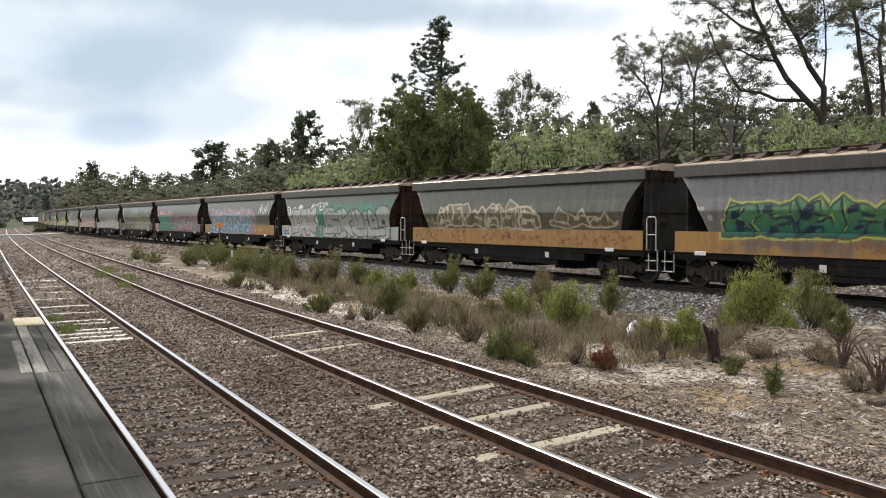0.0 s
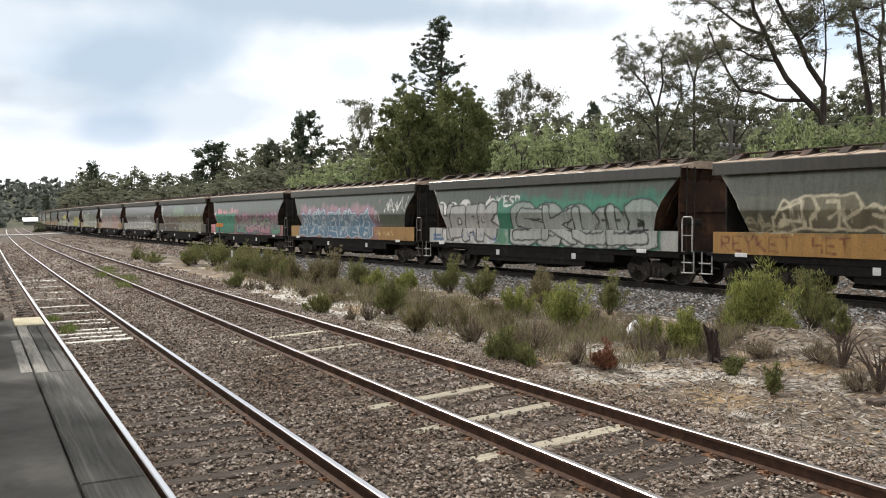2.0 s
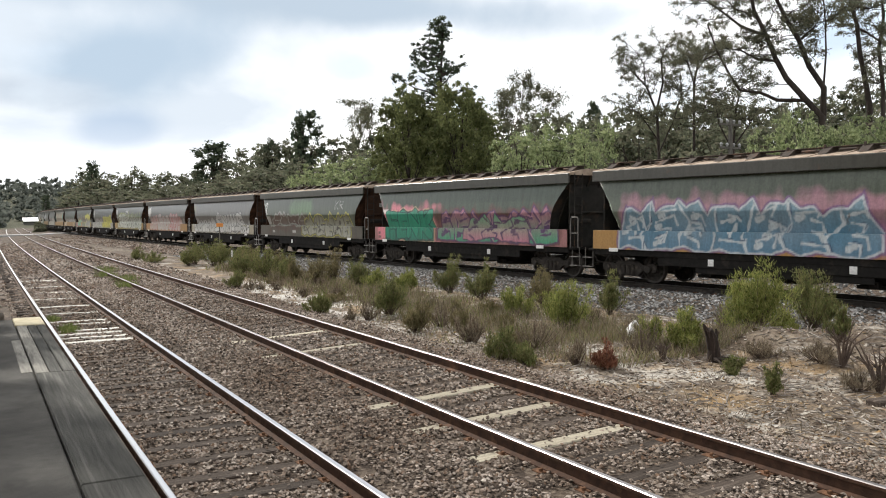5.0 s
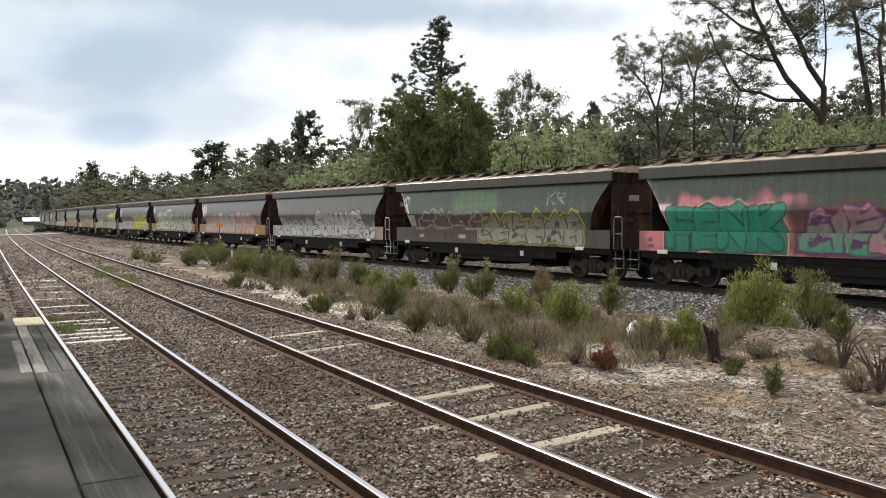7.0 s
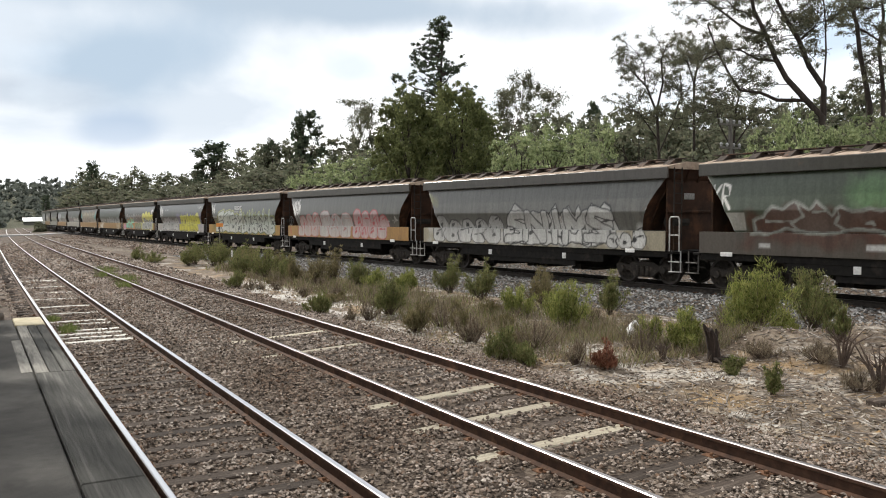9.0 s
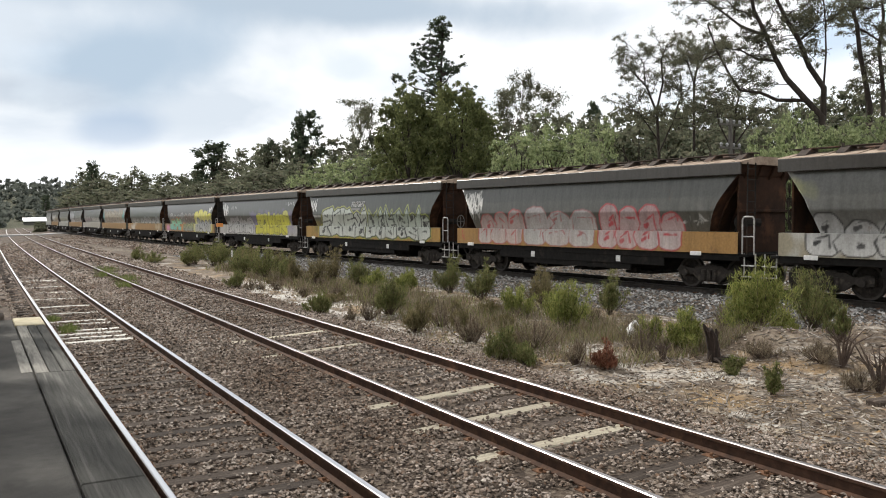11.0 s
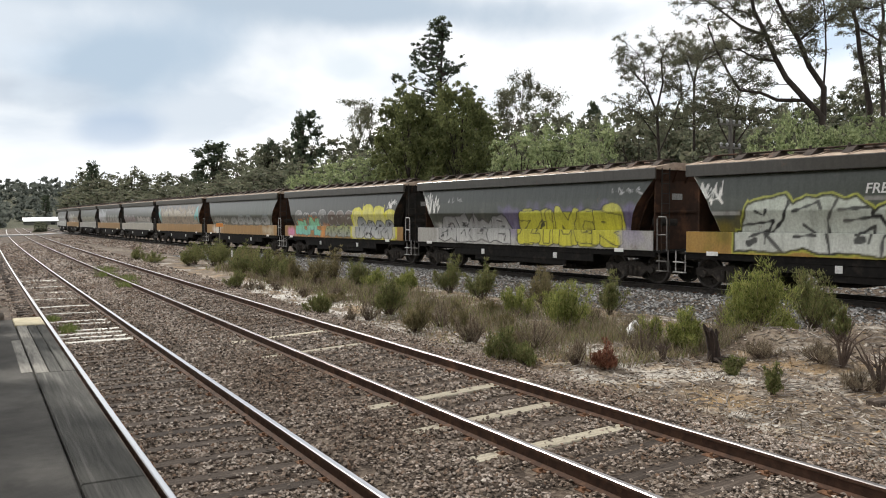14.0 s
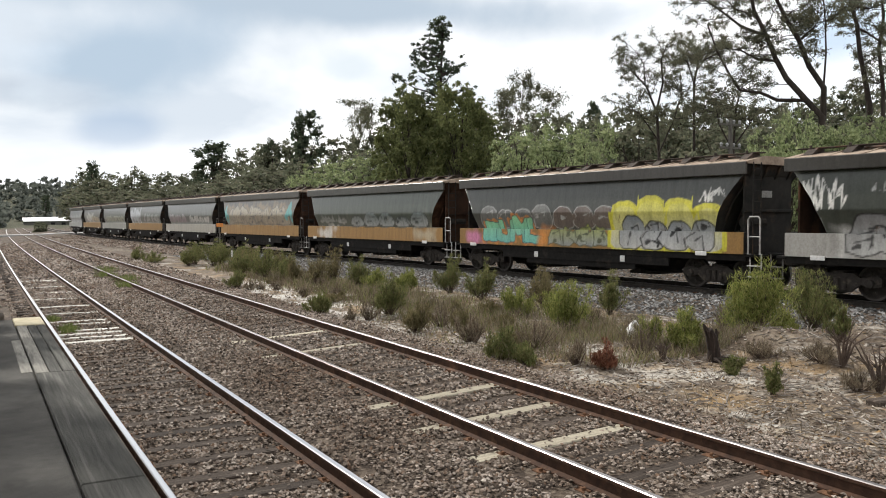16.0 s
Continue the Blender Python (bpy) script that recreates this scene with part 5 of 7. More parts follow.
    P["coupler"] = Shape().box(-0.13, 0.13, 6.9, 7.35, 0.78, 1.0, 0.03).box(-0.19, 0.14, 7.28, 7.475, 0.74, 1.04, 0.05).tube([(0.3, 7.0, 0.86), (0.32, 7.25, 0.6), (0.25, 7.46, 0.56)], 0.028, 6).mesh("coupler", BOGIE_STEEL)
    P["tank"] = Shape().tube([(-0.9, 6.5, 2.0), (-0.88, 6.5, 2.0), (-0.1, 6.5, 2.0), (-0.08, 6.5, 2.0)], [0.14, 0.2, 0.2, 0.14], 14).box(-0.7, -0.3, 6.2, 6.6, 1.7, 1.85, 0.02).mesh("brake_tank", END_DARK)
    P["wheel"] = Shape().tube([(-1.15 + 0.0 * k, 7.0 + 0.26 * math.cos(k * math.pi / 8), 2.0 + 0.26 * math.sin(k * math.pi / 8)) for k in range(17)], 0.018, 5, cap=False).tube([(-1.15, 6.75, 2.0), (-1.15, 7.25, 2.0)], 0.012, 5).tube([(-1.15, 7.0, 1.75), (-1.15, 7.0, 2.25)], 0.012, 5).tube([(-1.15, 7.0, 1.1), (-1.15, 7.0, 2.0)], 0.025, 6).mesh("hand_brake_wheel", RAIL_GREY)
    P["tag"] = Shape().box(-1.37, -1.345, -0.10, 0.10, 0.70, 0.90, 0.008).mesh("load_lamp_plate", TAG_WHITE)
    P["card"] = Shape().box(-1.45, -1.433, -0.2, 0.2, 1.02, 1.14, 0.006).mesh("card_holder", TAG_WHITE)
    P["panel"] = Shape().box(-0.35, 0.15, 6.66, 6.675, 2.72, 2.92, 0.005).mesh("end_plate", BAR_DARK)
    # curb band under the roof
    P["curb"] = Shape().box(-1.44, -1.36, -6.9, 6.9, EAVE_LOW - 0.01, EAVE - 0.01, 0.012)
    far = Shape()
    vs = [(x, sy * end_half(min(z, 3.37)), z) for z, x in SKIN for sy in (-1, 1)]
    far.add(vs, [(2 * i, 2 * i + 1, 2 * i + 3, 2 * i + 2) for i in range(len(SKIN) - 1)])
    far.box(1.34, 1.43, -6.85, 6.85, 1.1, 1.72, 0.01).box(1.34, 1.44, -6.9, 6.9, EAVE_LOW - 0.01, EAVE - 0.01, 0.012)
    P["far"] = far
    return P


LABELS = {
    0: "grey grain hopper wagon with green and blue graffiti", 1: "olive grain hopper wagon with cream graffiti and amber sill", 2: "green grain hopper wagon with silver and teal graffiti",
    3: "green grain hopper wagon with blue and pink graffiti", 4: "green grain hopper wagon covered in pink and green graffiti", 5: "dark green and rusty grain hopper wagon with yellow-edged graffiti",
    6: "grey grain hopper wagon with black and silver graffiti", 7: "dark grain hopper wagon, amber sill, pinkish silver graffiti", 8: "dark green grain hopper wagon with white graffiti and faded lettering",
    9: "dark grain hopper wagon with yellow graffiti", 10: "dark grain hopper wagon with aqua and yellow graffiti", 11: "green-grey grain hopper wagon with amber sill",
    12: "cream and orange grain hopper wagon with aqua graffiti ends", 13: "grey grain hopper wagon with pale graffiti", 14: "pale grey grain hopper wagon with white graffiti",
    15: "pale grey grain hopper wagon", 16: "pale grain hopper wagon with amber sill", 17: "whitish grain hopper wagon at the end of the train",
}
WHEELSETS, WAGONS = [], []


def make_wagon(k, P):
    root = new("hopper_wagon")
    tagged(root, LABELS[k], "freight wagon", "wagons of the grain train")
    c = coat_of(k)
    part("side_panel", side_mesh(c), root, "graffiti-covered hopper side")
    part("sill_panel", sill_mesh(c), root)
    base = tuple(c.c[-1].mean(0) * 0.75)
    # band colour: mostly a fixed dark brown, with a little of the side's
    band_tone = tuple(0.22 * v + 0.78 * g for v, g in zip(base, (0.05, 0.044, 0.039)))
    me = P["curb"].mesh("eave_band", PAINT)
    part("eave_band", coat_plain(me, band_tone), root)
    part("far_side", coat_plain(P["far"].mesh("far_side", PAINT), base), root)
    part("roof", P["roof"], root, "sandy brown ribbed roof")
    part("roof_walkway", P["walkway"], root)
    for y in (-5.2, -3.5, -1.75, 0, 1.75, 3.5, 5.2):
        part("hatch_cover", P["hatch"], root).location = (0.05, y, 0)
    flip = Matrix.Rotation(math.pi, 4, "Z")
    mirror = Matrix.Diagonal((1, -1, 1, 1))
    end = P["end_rust"] if k in (2, 5, 6, 7, 8, 9, 11, 12) else P["end_dark"]
    rib = P["rib_rust"] if end is P["end_rust"] else P["rib_dark"]
    for m in (Matrix(), flip):
        sheet = part("end_sheet", end, root)
        sheet.matrix_basis = m
        part("end_bulkhead", P["bulkhead_rust" if end is P["end_rust"] else "bulkhead_dark"], root).matrix_basis = m
        for x in (-0.9, -0.3, 0.3, 0.9):
            part("end_rib", rib, sheet).location.x = x
    part("underframe", P["frame"], root)
    part("side_skirt", P["skirt"], root)
    for y in (-2.5, 0, 2.5):
        part("hopper_outlet", P["outlet"], root).location.y = y
    tone = "white" if k in (0, 1, 2, 6, 7, 8, 10, 11) else "grey"
    for m in (Matrix(), mirror):
        white = tone == "white" and m is mirror
        if m is mirror:
            part("grab_rail", P["hoop_white" if white else "hoop_grey"], root, "worn white hoop" if white else "").matrix_basis = m
        part("step", P["step_" + tone], root).matrix_basis = m
        part("end_platform", P["end_platform"], root).matrix_basis = m
    part("coupler", P["coupler"], root)
    part("coupler", P["coupler"], root).matrix_basis = flip
    part("ladder", P["ladder"], root)
    part("brake_tank", P["tank"], root).matrix_basis = mirror
    if k in (7, 12):
        part("hand_brake_wheel", P["wheel"], root)
    if k in (0, 5, 6, 9, 10):
        part("end_plate", P["panel"], root).matrix_basis = mirror
    for y in (-2.2, 2.1):
        part("load_lamp_plate", P["tag"], root, "small white plate").location.y = y
    for y in (-5.4, 5.9):
        part("card_holder", P["card"], root, "small white plate").location.y = y
    for y in (-5.6, 5.6):
        bg = part("bogie", P["bolster"], root, "grimy three-piece bogie")
        bg.location.y = y
        part("side_frame", P["side_frame"], bg).location.x = -0.98
        part("side_frame", P["side_frame"], bg).matrix_basis = Matrix.Translation((0.98, 0, 0)) @ Matrix.Rotation(math.pi, 4, "Z")
        for dy in (-0.875, 0.875):
            w = part("wheelset", P["wheelset"], bg)
            w.location = (0, dy, 0.475)
            WHEELSETS.append((w, dy))
    if k == 8:
        for txt, u, z, size in (("FREIGHT", 5.4, 2.74, 0.36),):
            cu = bpy.data.curves.new("lettering", "FONT")
            cu.body, cu.size, cu.shear, cu.offset = txt, size, 0.12, 0.006
            tmp = bpy.data.objects.new("lettering", cu)
            scene.collection.objects.link(tmp)
            me = bpy.data.meshes.new_from_object(tmp.evaluated_get(bpy.context.evaluated_depsgraph_get()))
            bpy.data.objects.remove(tmp)
            me.materials.clear()
            me.materials.append(LETTER_WHITE)
            t = part("lettering", me, root, "faded white lettering")
            t.matrix_basis = Matrix(((0, 0, -1, -1.392), (-1, 0, 0, 6.85 - u), (0, 1, 0, z), (0, 0, 0, 1))) @ Matrix.Rotation(radians(-7), 4, "X")
    WAGONS.append(root)


PIECES = wagon_pieces()
for k in range(N_WAGONS):
    make_wagon(k, PIECES)


# ---- trees ----
def leaves(rs, centers, radii, per, length, width, droop=0.0, up=0.3, shell=0.55):
    """Small leaf blades gathered in clumps. Returns vertices and faces."""
    centers, radii = np.asarray(centers, float), np.asarray(radii, float)
    n = len(centers) * per
    c = np.repeat(centers, per, 0)
    r = np.repeat(radii, per)
    d = rs.randn(n, 3)
    d /= np.linalg.norm(d, axis=1)[:, None] + 1e-9
    rad = r * (shell + (1 - shell) * rs.rand(n)) * rs.rand(n) ** 0.25
    p = c + d * rad[:, None] * np.array([1, 1, 0.72])
    axis = rs.randn(n, 3) * 0.7 + d * 0.5
    axis[:, 2] += up - droop
    axis /= np.linalg.norm(axis, axis=1)[:, None] + 1e-9
    side = np.cross(axis, rs.randn(n, 3))
    side /= np.linalg.norm(side, axis=1)[:, None] + 1e-9
    L = (length * (0.6 + 0.8 * rs.rand(n)))[:, None]
    W = (width * (0.6 + 0.8 * rs.rand(n)))[:, None]
    v = np.stack([p - axis * L / 2, p + side * W / 2, p + axis * L / 2, p - side * W / 2], 1).reshape(-1, 3)
    return v, np.arange(4 * n).reshape(-1, 4)


def limb(shape, rng, p, d, length, r, bend_k, segs=5, rise=0.0):
    """A crooked tapering limb; returns its points."""
    pts, rad = [Vector(p)], [r]
    d = Vector(d).normalized()
    for i in range(segs):
        d = (d + Vector((rng.uniform(-1, 1), rng.uniform(-1, 1), rng.uniform(-0.6, 0.6) + rise)) * bend_k).normalized()
        pts.append(pts[-1] + d * length / segs)
        rad.append(r * (1 - 0.62 * (i + 1) / segs))
    shape.tube(pts, rad, 7 if r > 0.08 else 5 if r > 0.03 else 4, cap=False)
    return pts, d, rad[-1]


def gum_tree(rng, h, spread, lean=(0, 0), first=0.35, forks=3, levels=3, clump=0.9):
    s, ends = Shape(), []

    def grow(p, d, length, r, level):
        pts, d2, r2 = limb(s, rng, p, d, length, r, 0.2, 5, 0.05)
        if level == 0:
            ends.append((pts[-1], clump * rng.uniform(0.55, 1.1)))
            if rng.random() < 0.6:
                ends.append((pts[-2] + Vector((rng.uniform(-0.5, 0.5), rng.uniform(-0.5, 0.5), rng.uniform(-0.4, 0.2))) * clump, clump * rng.uniform(0.4, 0.8)))
            return
        for i in range(forks if level < levels else max(2, forks - 1)):
            a = rng.uniform(0, 6.283)
            out = Vector((math.cos(a), math.sin(a), 0)) * spread / h * rng.uniform(1.0, 2.2)
            grow(pts[-1] if i < 2 else pts[rng.choice((2, 3, 4))], d2 + out + Vector((0, 0, 0.15)), length * rng.uniform(0.55, 0.8), r2 * rng.uniform(0.7, 0.95), level - 1)

    grow((0, 0, -0.3), (lean[0], lean[1], 1), h * first, 0.016 * h + 0.03, levels)
    top = max(p.z for p, _ in ends)
    return s, ends, top


def tree_prototype(kind, seed):
    """Trunk and crown meshes of a tree about 10 m high and 4 m wide."""
    rng, rs = random.Random(seed), np.random.RandomState(seed)
    s = Shape()
    if kind == "gum":
        s, ends, top = gum_tree(rng, 10, 4.2, first=0.34, forks=3, levels=3, clump=0.85)
        v, f = leaves(rs, [tuple(p) for p, _ in ends], [r * 0.85 for _, r in ends], 130, 0.13, 0.05, 0.4, 0.0, 0.1)
        bark, leaf = BARK, LEAF["gum"]
    elif kind == "old_pine":
        # a ragged pine: a leaning stem and uneven boughs, each with a tufted head, more of them to one side
        s.tube([(0, 0, -0.3), (0.1, 0, 3.0), (0.35, 0, 6.5), (0.45, 0, 9.7)], [0.2, 0.13, 0.06, 0.02], 8, cap=False)
        cs, r = [], []
        for i in range(54):
            t = (i + 0.5) / 54
            z = 9.65 - 6.2 * t
            half = 0.3 + 2.0 * t ** 0.75
            head = Vector((0.45 - 0.25 * t + rng.uniform(-1.15, 0.8) * half, rng.uniform(-0.8, 0.8) * half, z + rng.uniform(-0.2, 0.2)))
            stem = Vector((0.1 + 0.35 * z / 9.7, 0, z - 0.5))
            s.tube([stem, stem.lerp(head, 0.6) - Vector((0, 0, 0.12)), head], [0.05, 0.03, 0.012], 4, cap=False)
            big = rng.uniform(0.26, 0.5)
            for k in range(9):
                d = Vector((rng.gauss(0, 1), rng.gauss(0, 1), rng.gauss(0, 1))).normalized() * big * rng.uniform(0.5, 1.0)
                cs.append(tuple(head + d))
                r.append(rng.uniform(0.12, 0.26))
        v, f = leaves(rs, cs, r, 30, 0.12, 0.06, 0.0, 0.3, 0.05)
        bark, leaf = BARK_DARK, LEAF["pine"]
    else:
        low = {"broadleaf": 1.0, "broadleaf_dark": 0.8, "wattle": 0.2, "pine": 0.6}[kind]
        conic = kind == "pine"
        limb(s, rng, (0, 0, -0.3), (rng.uniform(-0.1, 0.1), rng.uniform(-0.1, 0.1), 1), 7.5, 0.17, 0.06, 6)
        cs, r, lobes = [], [], []
        count = 22 if conic else 17
        for i in range(count):
            z = low + 1.0 + (7.6 - low) * ((i + 0.5) / count) ** 0.85
            full = 2.1 * (1.15 - (z / 10.2) ** 1.5) if conic else 2.4 * math.sqrt(max(0.08, 1 - ((z - 4.6) / 4.6) ** 2))
            reach = full * (rng.uniform(0.6, 0.95) if kind == "broadleaf" else rng.uniform(0.35, 0.95))
            a = i * 2.4 + rng.uniform(-0.5, 0.5)
            lobes.append((math.cos(a) * reach, math.sin(a) * reach, z, rng.uniform(0.55, 0.9) if conic else rng.uniform(0.85, 1.4)))
        n = {"broadleaf": 320, "broadleaf_dark": 120, "wattle": 130, "pine": 130}[kind]
        for i in range(n):
            lx, ly, lz, lr = lobes[i % count]
            d = Vector((rng.gauss(0, 1), rng.gauss(0, 1), rng.gauss(0.3, 1))).normalized() * lr * rng.uniform(0.7, 1.05)
            p = Vector((lx + d.x, ly + d.y, max(low, lz + d.z)))
            cs.append(tuple(p))
            r.append(rng.uniform(0.2, 0.4) if kind == "broadleaf" else rng.uniform(0.28, 0.6))
            if i % (20 if kind == "broadleaf" else 6) == 0:
                s.tube([(0, 0, min(6.0, p.z * 0.5)), (p.x * 0.5, p.y * 0.5, p.z * 0.75), tuple(p)], [0.07, 0.045, 0.015], 5, cap=False)
        per = {"broadleaf": 56, "broadleaf_dark": 18, "wattle": 46, "pine": 28}[kind]
        v, f = leaves(rs, cs, r, per, {"broadleaf": 0.15, "broadleaf_dark": 0.25, "wattle": 0.18, "pine": 0.18}[kind], {"broadleaf": 0.085, "broadleaf_dark": 0.15, "wattle": 0.08, "pine": 0.1}[kind], 0.15, 0.25, 0.15)
        # coarse foliage in the heart of each lobe closes the crown
        coarse = {"broadleaf": 0.28, "broadleaf_dark": 0.45, "wattle": 0.35, "pine": 0.42}[kind]
        v2, f2 = leaves(rs, [q[:3] for q in lobes], [q[3] * {"broadleaf": 0.92, "wattle": 0.65}.get(kind, 0.85) for q in lobes], {"broadleaf": 230, "wattle": 46}.get(kind, 58), coarse, coarse * 0.7, 0.0, 0.2, 0.0)
        v2[:, 2] = np.maximum(v2[:, 2], 0.1)
        v, f = np.concatenate([v, v2]), np.concatenate([f, f2 + len(v)])
        bark, leaf = BARK_DARK, LEAF[kind]
    ztop = np.percentile(v[:, 2], 99.8)
    wide = 2 * np.percentile(np.hypot(v[:, 0], v[:, 1]), 95)
    return s.mesh("trunk", bark, smooth=True), fast_mesh("crown", v, f, leaf), ztop, wide


TREE_WORDS = {
    "broadleaf": ("broadleaf_tree", "dense yellow-green round-crowned tree, behind the line or unseen and added to shade the platform"), "broadleaf_dark": ("forest_tree", "dark green forest tree on the slope behind the line"),
    "pine": ("pine_tree", "dark conical pine above the forest edge"), "old_pine": ("old_pine_tree", "tall ragged dark pine standing above the forest"),
    "gum": ("gum_tree", "open-crowned gum tree with grey-green leaf tufts"), "wattle": ("wattle_tree", "bushy light green wattle beside the train line"),
}
PROTO = {k: [tree_prototype(k, 40 + 7 * i + j) for j in range(3 if k in ("broadleaf_dark", "wattle") else 2)] for i, k in enumerate(TREE_WORDS)}
COUNT = {}
SPREAD = {"broadleaf": 1.08, "broadleaf_dark": 1.15, "pine": 1.05, "old_pine": 1.0, "gum": 1.75, "wattle": 1.1}


def plant(kind, x, y, top, wide):
    """A tree at x, y whose tip stands at the height top and whose crown is so wide."""
    k = COUNT.get(kind, 0)
    COUNT[kind] = k + 1
    trunk, crown, ztop, w = PROTO[kind][k % len(PROTO[kind])]
    name, label = TREE_WORDS[kind]
    z = float(land(x, y)) - 0.15
    root = new(name)
    part("trunk", trunk, root)
    part("crown", crown, root)
    sx = wide / w * SPREAD[kind]
    turn = radians(-36) if kind == "old_pine" else (k * 2.39) % 6.283
    root.matrix_basis = Matrix.LocRotScale((x, y, z), Euler((0, 0, turn)), (sx, sx, (top - z) / ztop))
    tagged(root, label, "tree", "trees behind the railway")


plant("broadleaf_dark", 26.2, 273.4, 12.4, 8.4)
plant("broadleaf_dark", 28.9, 261.3, 17.5, 8.0)
plant("broadleaf_dark", 32.4, 258.4, 16.3, 10.6)
plant("broadleaf_dark", 33.6, 230.7, 14.0, 7.8)
plant("broadleaf_dark", 35.2, 216.9, 15.5, 7.4)
plant("broadleaf_dark", 38.9, 217.2, 13.8, 9.9)
plant("broadleaf_dark", 38.7, 191.5, 13.2, 8.7)
plant("broadleaf_dark", 43.3, 192.2, 13.5, 8.6)
plant("broadleaf_dark", 44.3, 178.3, 14.7, 9.0)
plant("broadleaf_dark", 44.3, 161.1, 14.2, 7.9)
plant("broadleaf_dark", 49.3, 163.9, 17.6, 7.8)
plant("broadleaf_dark", 47.4, 145.3, 16.6, 8.2)
plant("broadleaf_dark", 51.7, 144.8, 16.7, 8.5)
plant("broadleaf_dark", 50.7, 130.2, 15.1, 7.7)
plant("broadleaf_dark", 50.4, 119.2, 15.5, 6.7)
plant("broadleaf_dark", 50.4, 110.9, 15.6, 5.8)
plant("broadleaf_dark", 52.0, 107.3, 15.9, 5.2)
plant("broadleaf_dark", 53.2, 103.9, 16.2, 6.1)
plant("broadleaf_dark", 55.1, 100.7, 16.7, 7.1)
plant("broadleaf_dark", 56.0, 94.9, 16.2, 5.3)
plant("broadleaf_dark", 57.4, 92.0, 16.2, 5.5)
plant("broadleaf_dark", 57.1, 86.4, 15.3, 5.7)
plant("broadleaf_dark", 62.2, 88.5, 16.2, 5.0)
plant("broadleaf_dark", 60.3, 81.6, 15.2, 5.8)
plant("broadleaf_dark", 59.5, 75.7, 14.8, 4.7)
plant("broadleaf_dark", 66.5, 80.3, 15.2, 6.2)
plant("broadleaf_dark", 61.9, 70.4, 14.7, 5.7)
plant("broadleaf_dark", 68.2, 72.9, 15.8, 5.2)
plant("broadleaf_dark", 68.3, 69.3, 15.6, 5.3)
plant("broadleaf_dark", 66.5, 63.8, 15.3, 5.8)
plant("broadleaf_dark", 68.9, 62.2, 15.3, 5.2)
plant("broadleaf_dark", 67.3, 57.6, 14.4, 5.8)
plant("broadleaf_dark", 74.4, 59.6, 15.1, 4.6)
plant("broadleaf_dark", 70.5, 53.9, 14.1, 4.8)
plant("broadleaf_dark", 72.5, 52.5, 14.6, 5.9)
plant("broadleaf_dark", 73.5, 49.9, 15.3, 4.3)
plant("broadleaf_dark", 73.5, 47.6, 15.1, 5.2)
plant("broadleaf_dark", 21.4, 208.9, 9.4, 8.3)
plant("broadleaf_dark", 23.7, 188.7, 11.1, 9.3)
plant("broadleaf_dark", 26.5, 171.9, 8.6, 7.7)
plant("broadleaf_dark", 28.4, 157.1, 7.6, 7.2)
plant("broadleaf_dark", 30.1, 144.4, 8.1, 7.1)
plant("broadleaf_dark", 32.3, 135.2, 8.8, 6.9)
plant("broadleaf_dark", 34.1, 126.1, 9.0, 6.8)
plant("broadleaf_dark", 35.6, 116.8, 10.1, 7.7)
plant("broadleaf_dark", 37.0, 106.5, 10.7, 6.6)
plant("broadleaf_dark", 38.3, 98.7, 9.5, 5.8)
plant("broadleaf_dark", 39.2, 91.7, 10.1, 5.5)
plant("broadleaf_dark", 39.7, 84.9, 10.4, 6.5)
plant("broadleaf_dark", 40.9, 78.4, 9.9, 4.7)
plant("broadleaf_dark", 42.2, 74.8, 10.1, 5.6)
plant("broadleaf_dark", 43.7, 70.6, 10.3, 5.2)
plant("broadleaf_dark", 44.9, 66.6, 10.0, 5.5)
plant("broadleaf_dark", 46.0, 62.4, 9.8, 5.6)
plant("broadleaf_dark", 47.3, 58.5, 10.1, 4.3)
plant("broadleaf_dark", 48.5, 56.0, 9.8, 5.6)
plant("broadleaf_dark", 50.0, 52.7, 10.6, 5.6)
plant("broadleaf_dark", 51.4, 49.4, 10.1, 5.1)
plant("broadleaf_dark", 52.6, 46.4, 9.9, 5.0)
plant("broadleaf_dark", 54.0, 43.9, 9.7, 4.8)
plant("broadleaf_dark", 55.5, 41.5, 10.0, 5.0)
plant("broadleaf_dark", 56.8, 39.1, 10.2, 5.3)
plant("broadleaf_dark", 58.2, 36.5, 10.4, 3.9)
plant("broadleaf_dark", 20.8, 165.3, 8.2, 7.3)
plant("broadleaf_dark", 22.2, 139.9, 7.1, 6.3)
plant("broadleaf_dark", 24.1, 124.4, 7.3, 5.7)
plant("broadleaf_dark", 25.8, 115.8, 7.4, 5.4)
plant("broadleaf_dark", 27.8, 106.1, 7.6, 5.8)
plant("broadleaf_dark", 29.4, 96.7, 8.5, 6.0)
plant("broadleaf_dark", 34.0, 64.4, 11.1, 5.4)
plant("broadleaf_dark", 35.7, 59.6, 10.3, 5.2)
plant("broadleaf_dark", 41.0, 44.3, 9.5, 4.4)
plant("broadleaf_dark", 42.2, 41.7, 8.9, 4.3)
plant("broadleaf_dark", 43.3, 38.7, 8.8, 4.1)
plant("pine", 44.2, 176.1, 18.8, 10.0)
plant("pine", 29.0, 247.9, 18.8, 5.3)
plant("pine", 45.3, 123.8, 19.4, 6.4)
plant("pine", 46.9, 145.8, 17.1, 6.1)
plant("gum", 52.8, 125.2, 21.3, 6.4)
plant("gum", 53.8, 119.0, 21.0, 6.2)
plant("broadleaf", 28.4, 55.2, 12.8, 4.7)
plant("broadleaf", 30.6, 51.6, 12.3, 4.6)
plant("broadleaf", 30.9, 56.0, 12.8, 4.8)
plant("broadleaf", 35.1, 56.0, 11.4, 3.8)
plant("broadleaf", 31.0, 62.9, 10.8, 3.5)
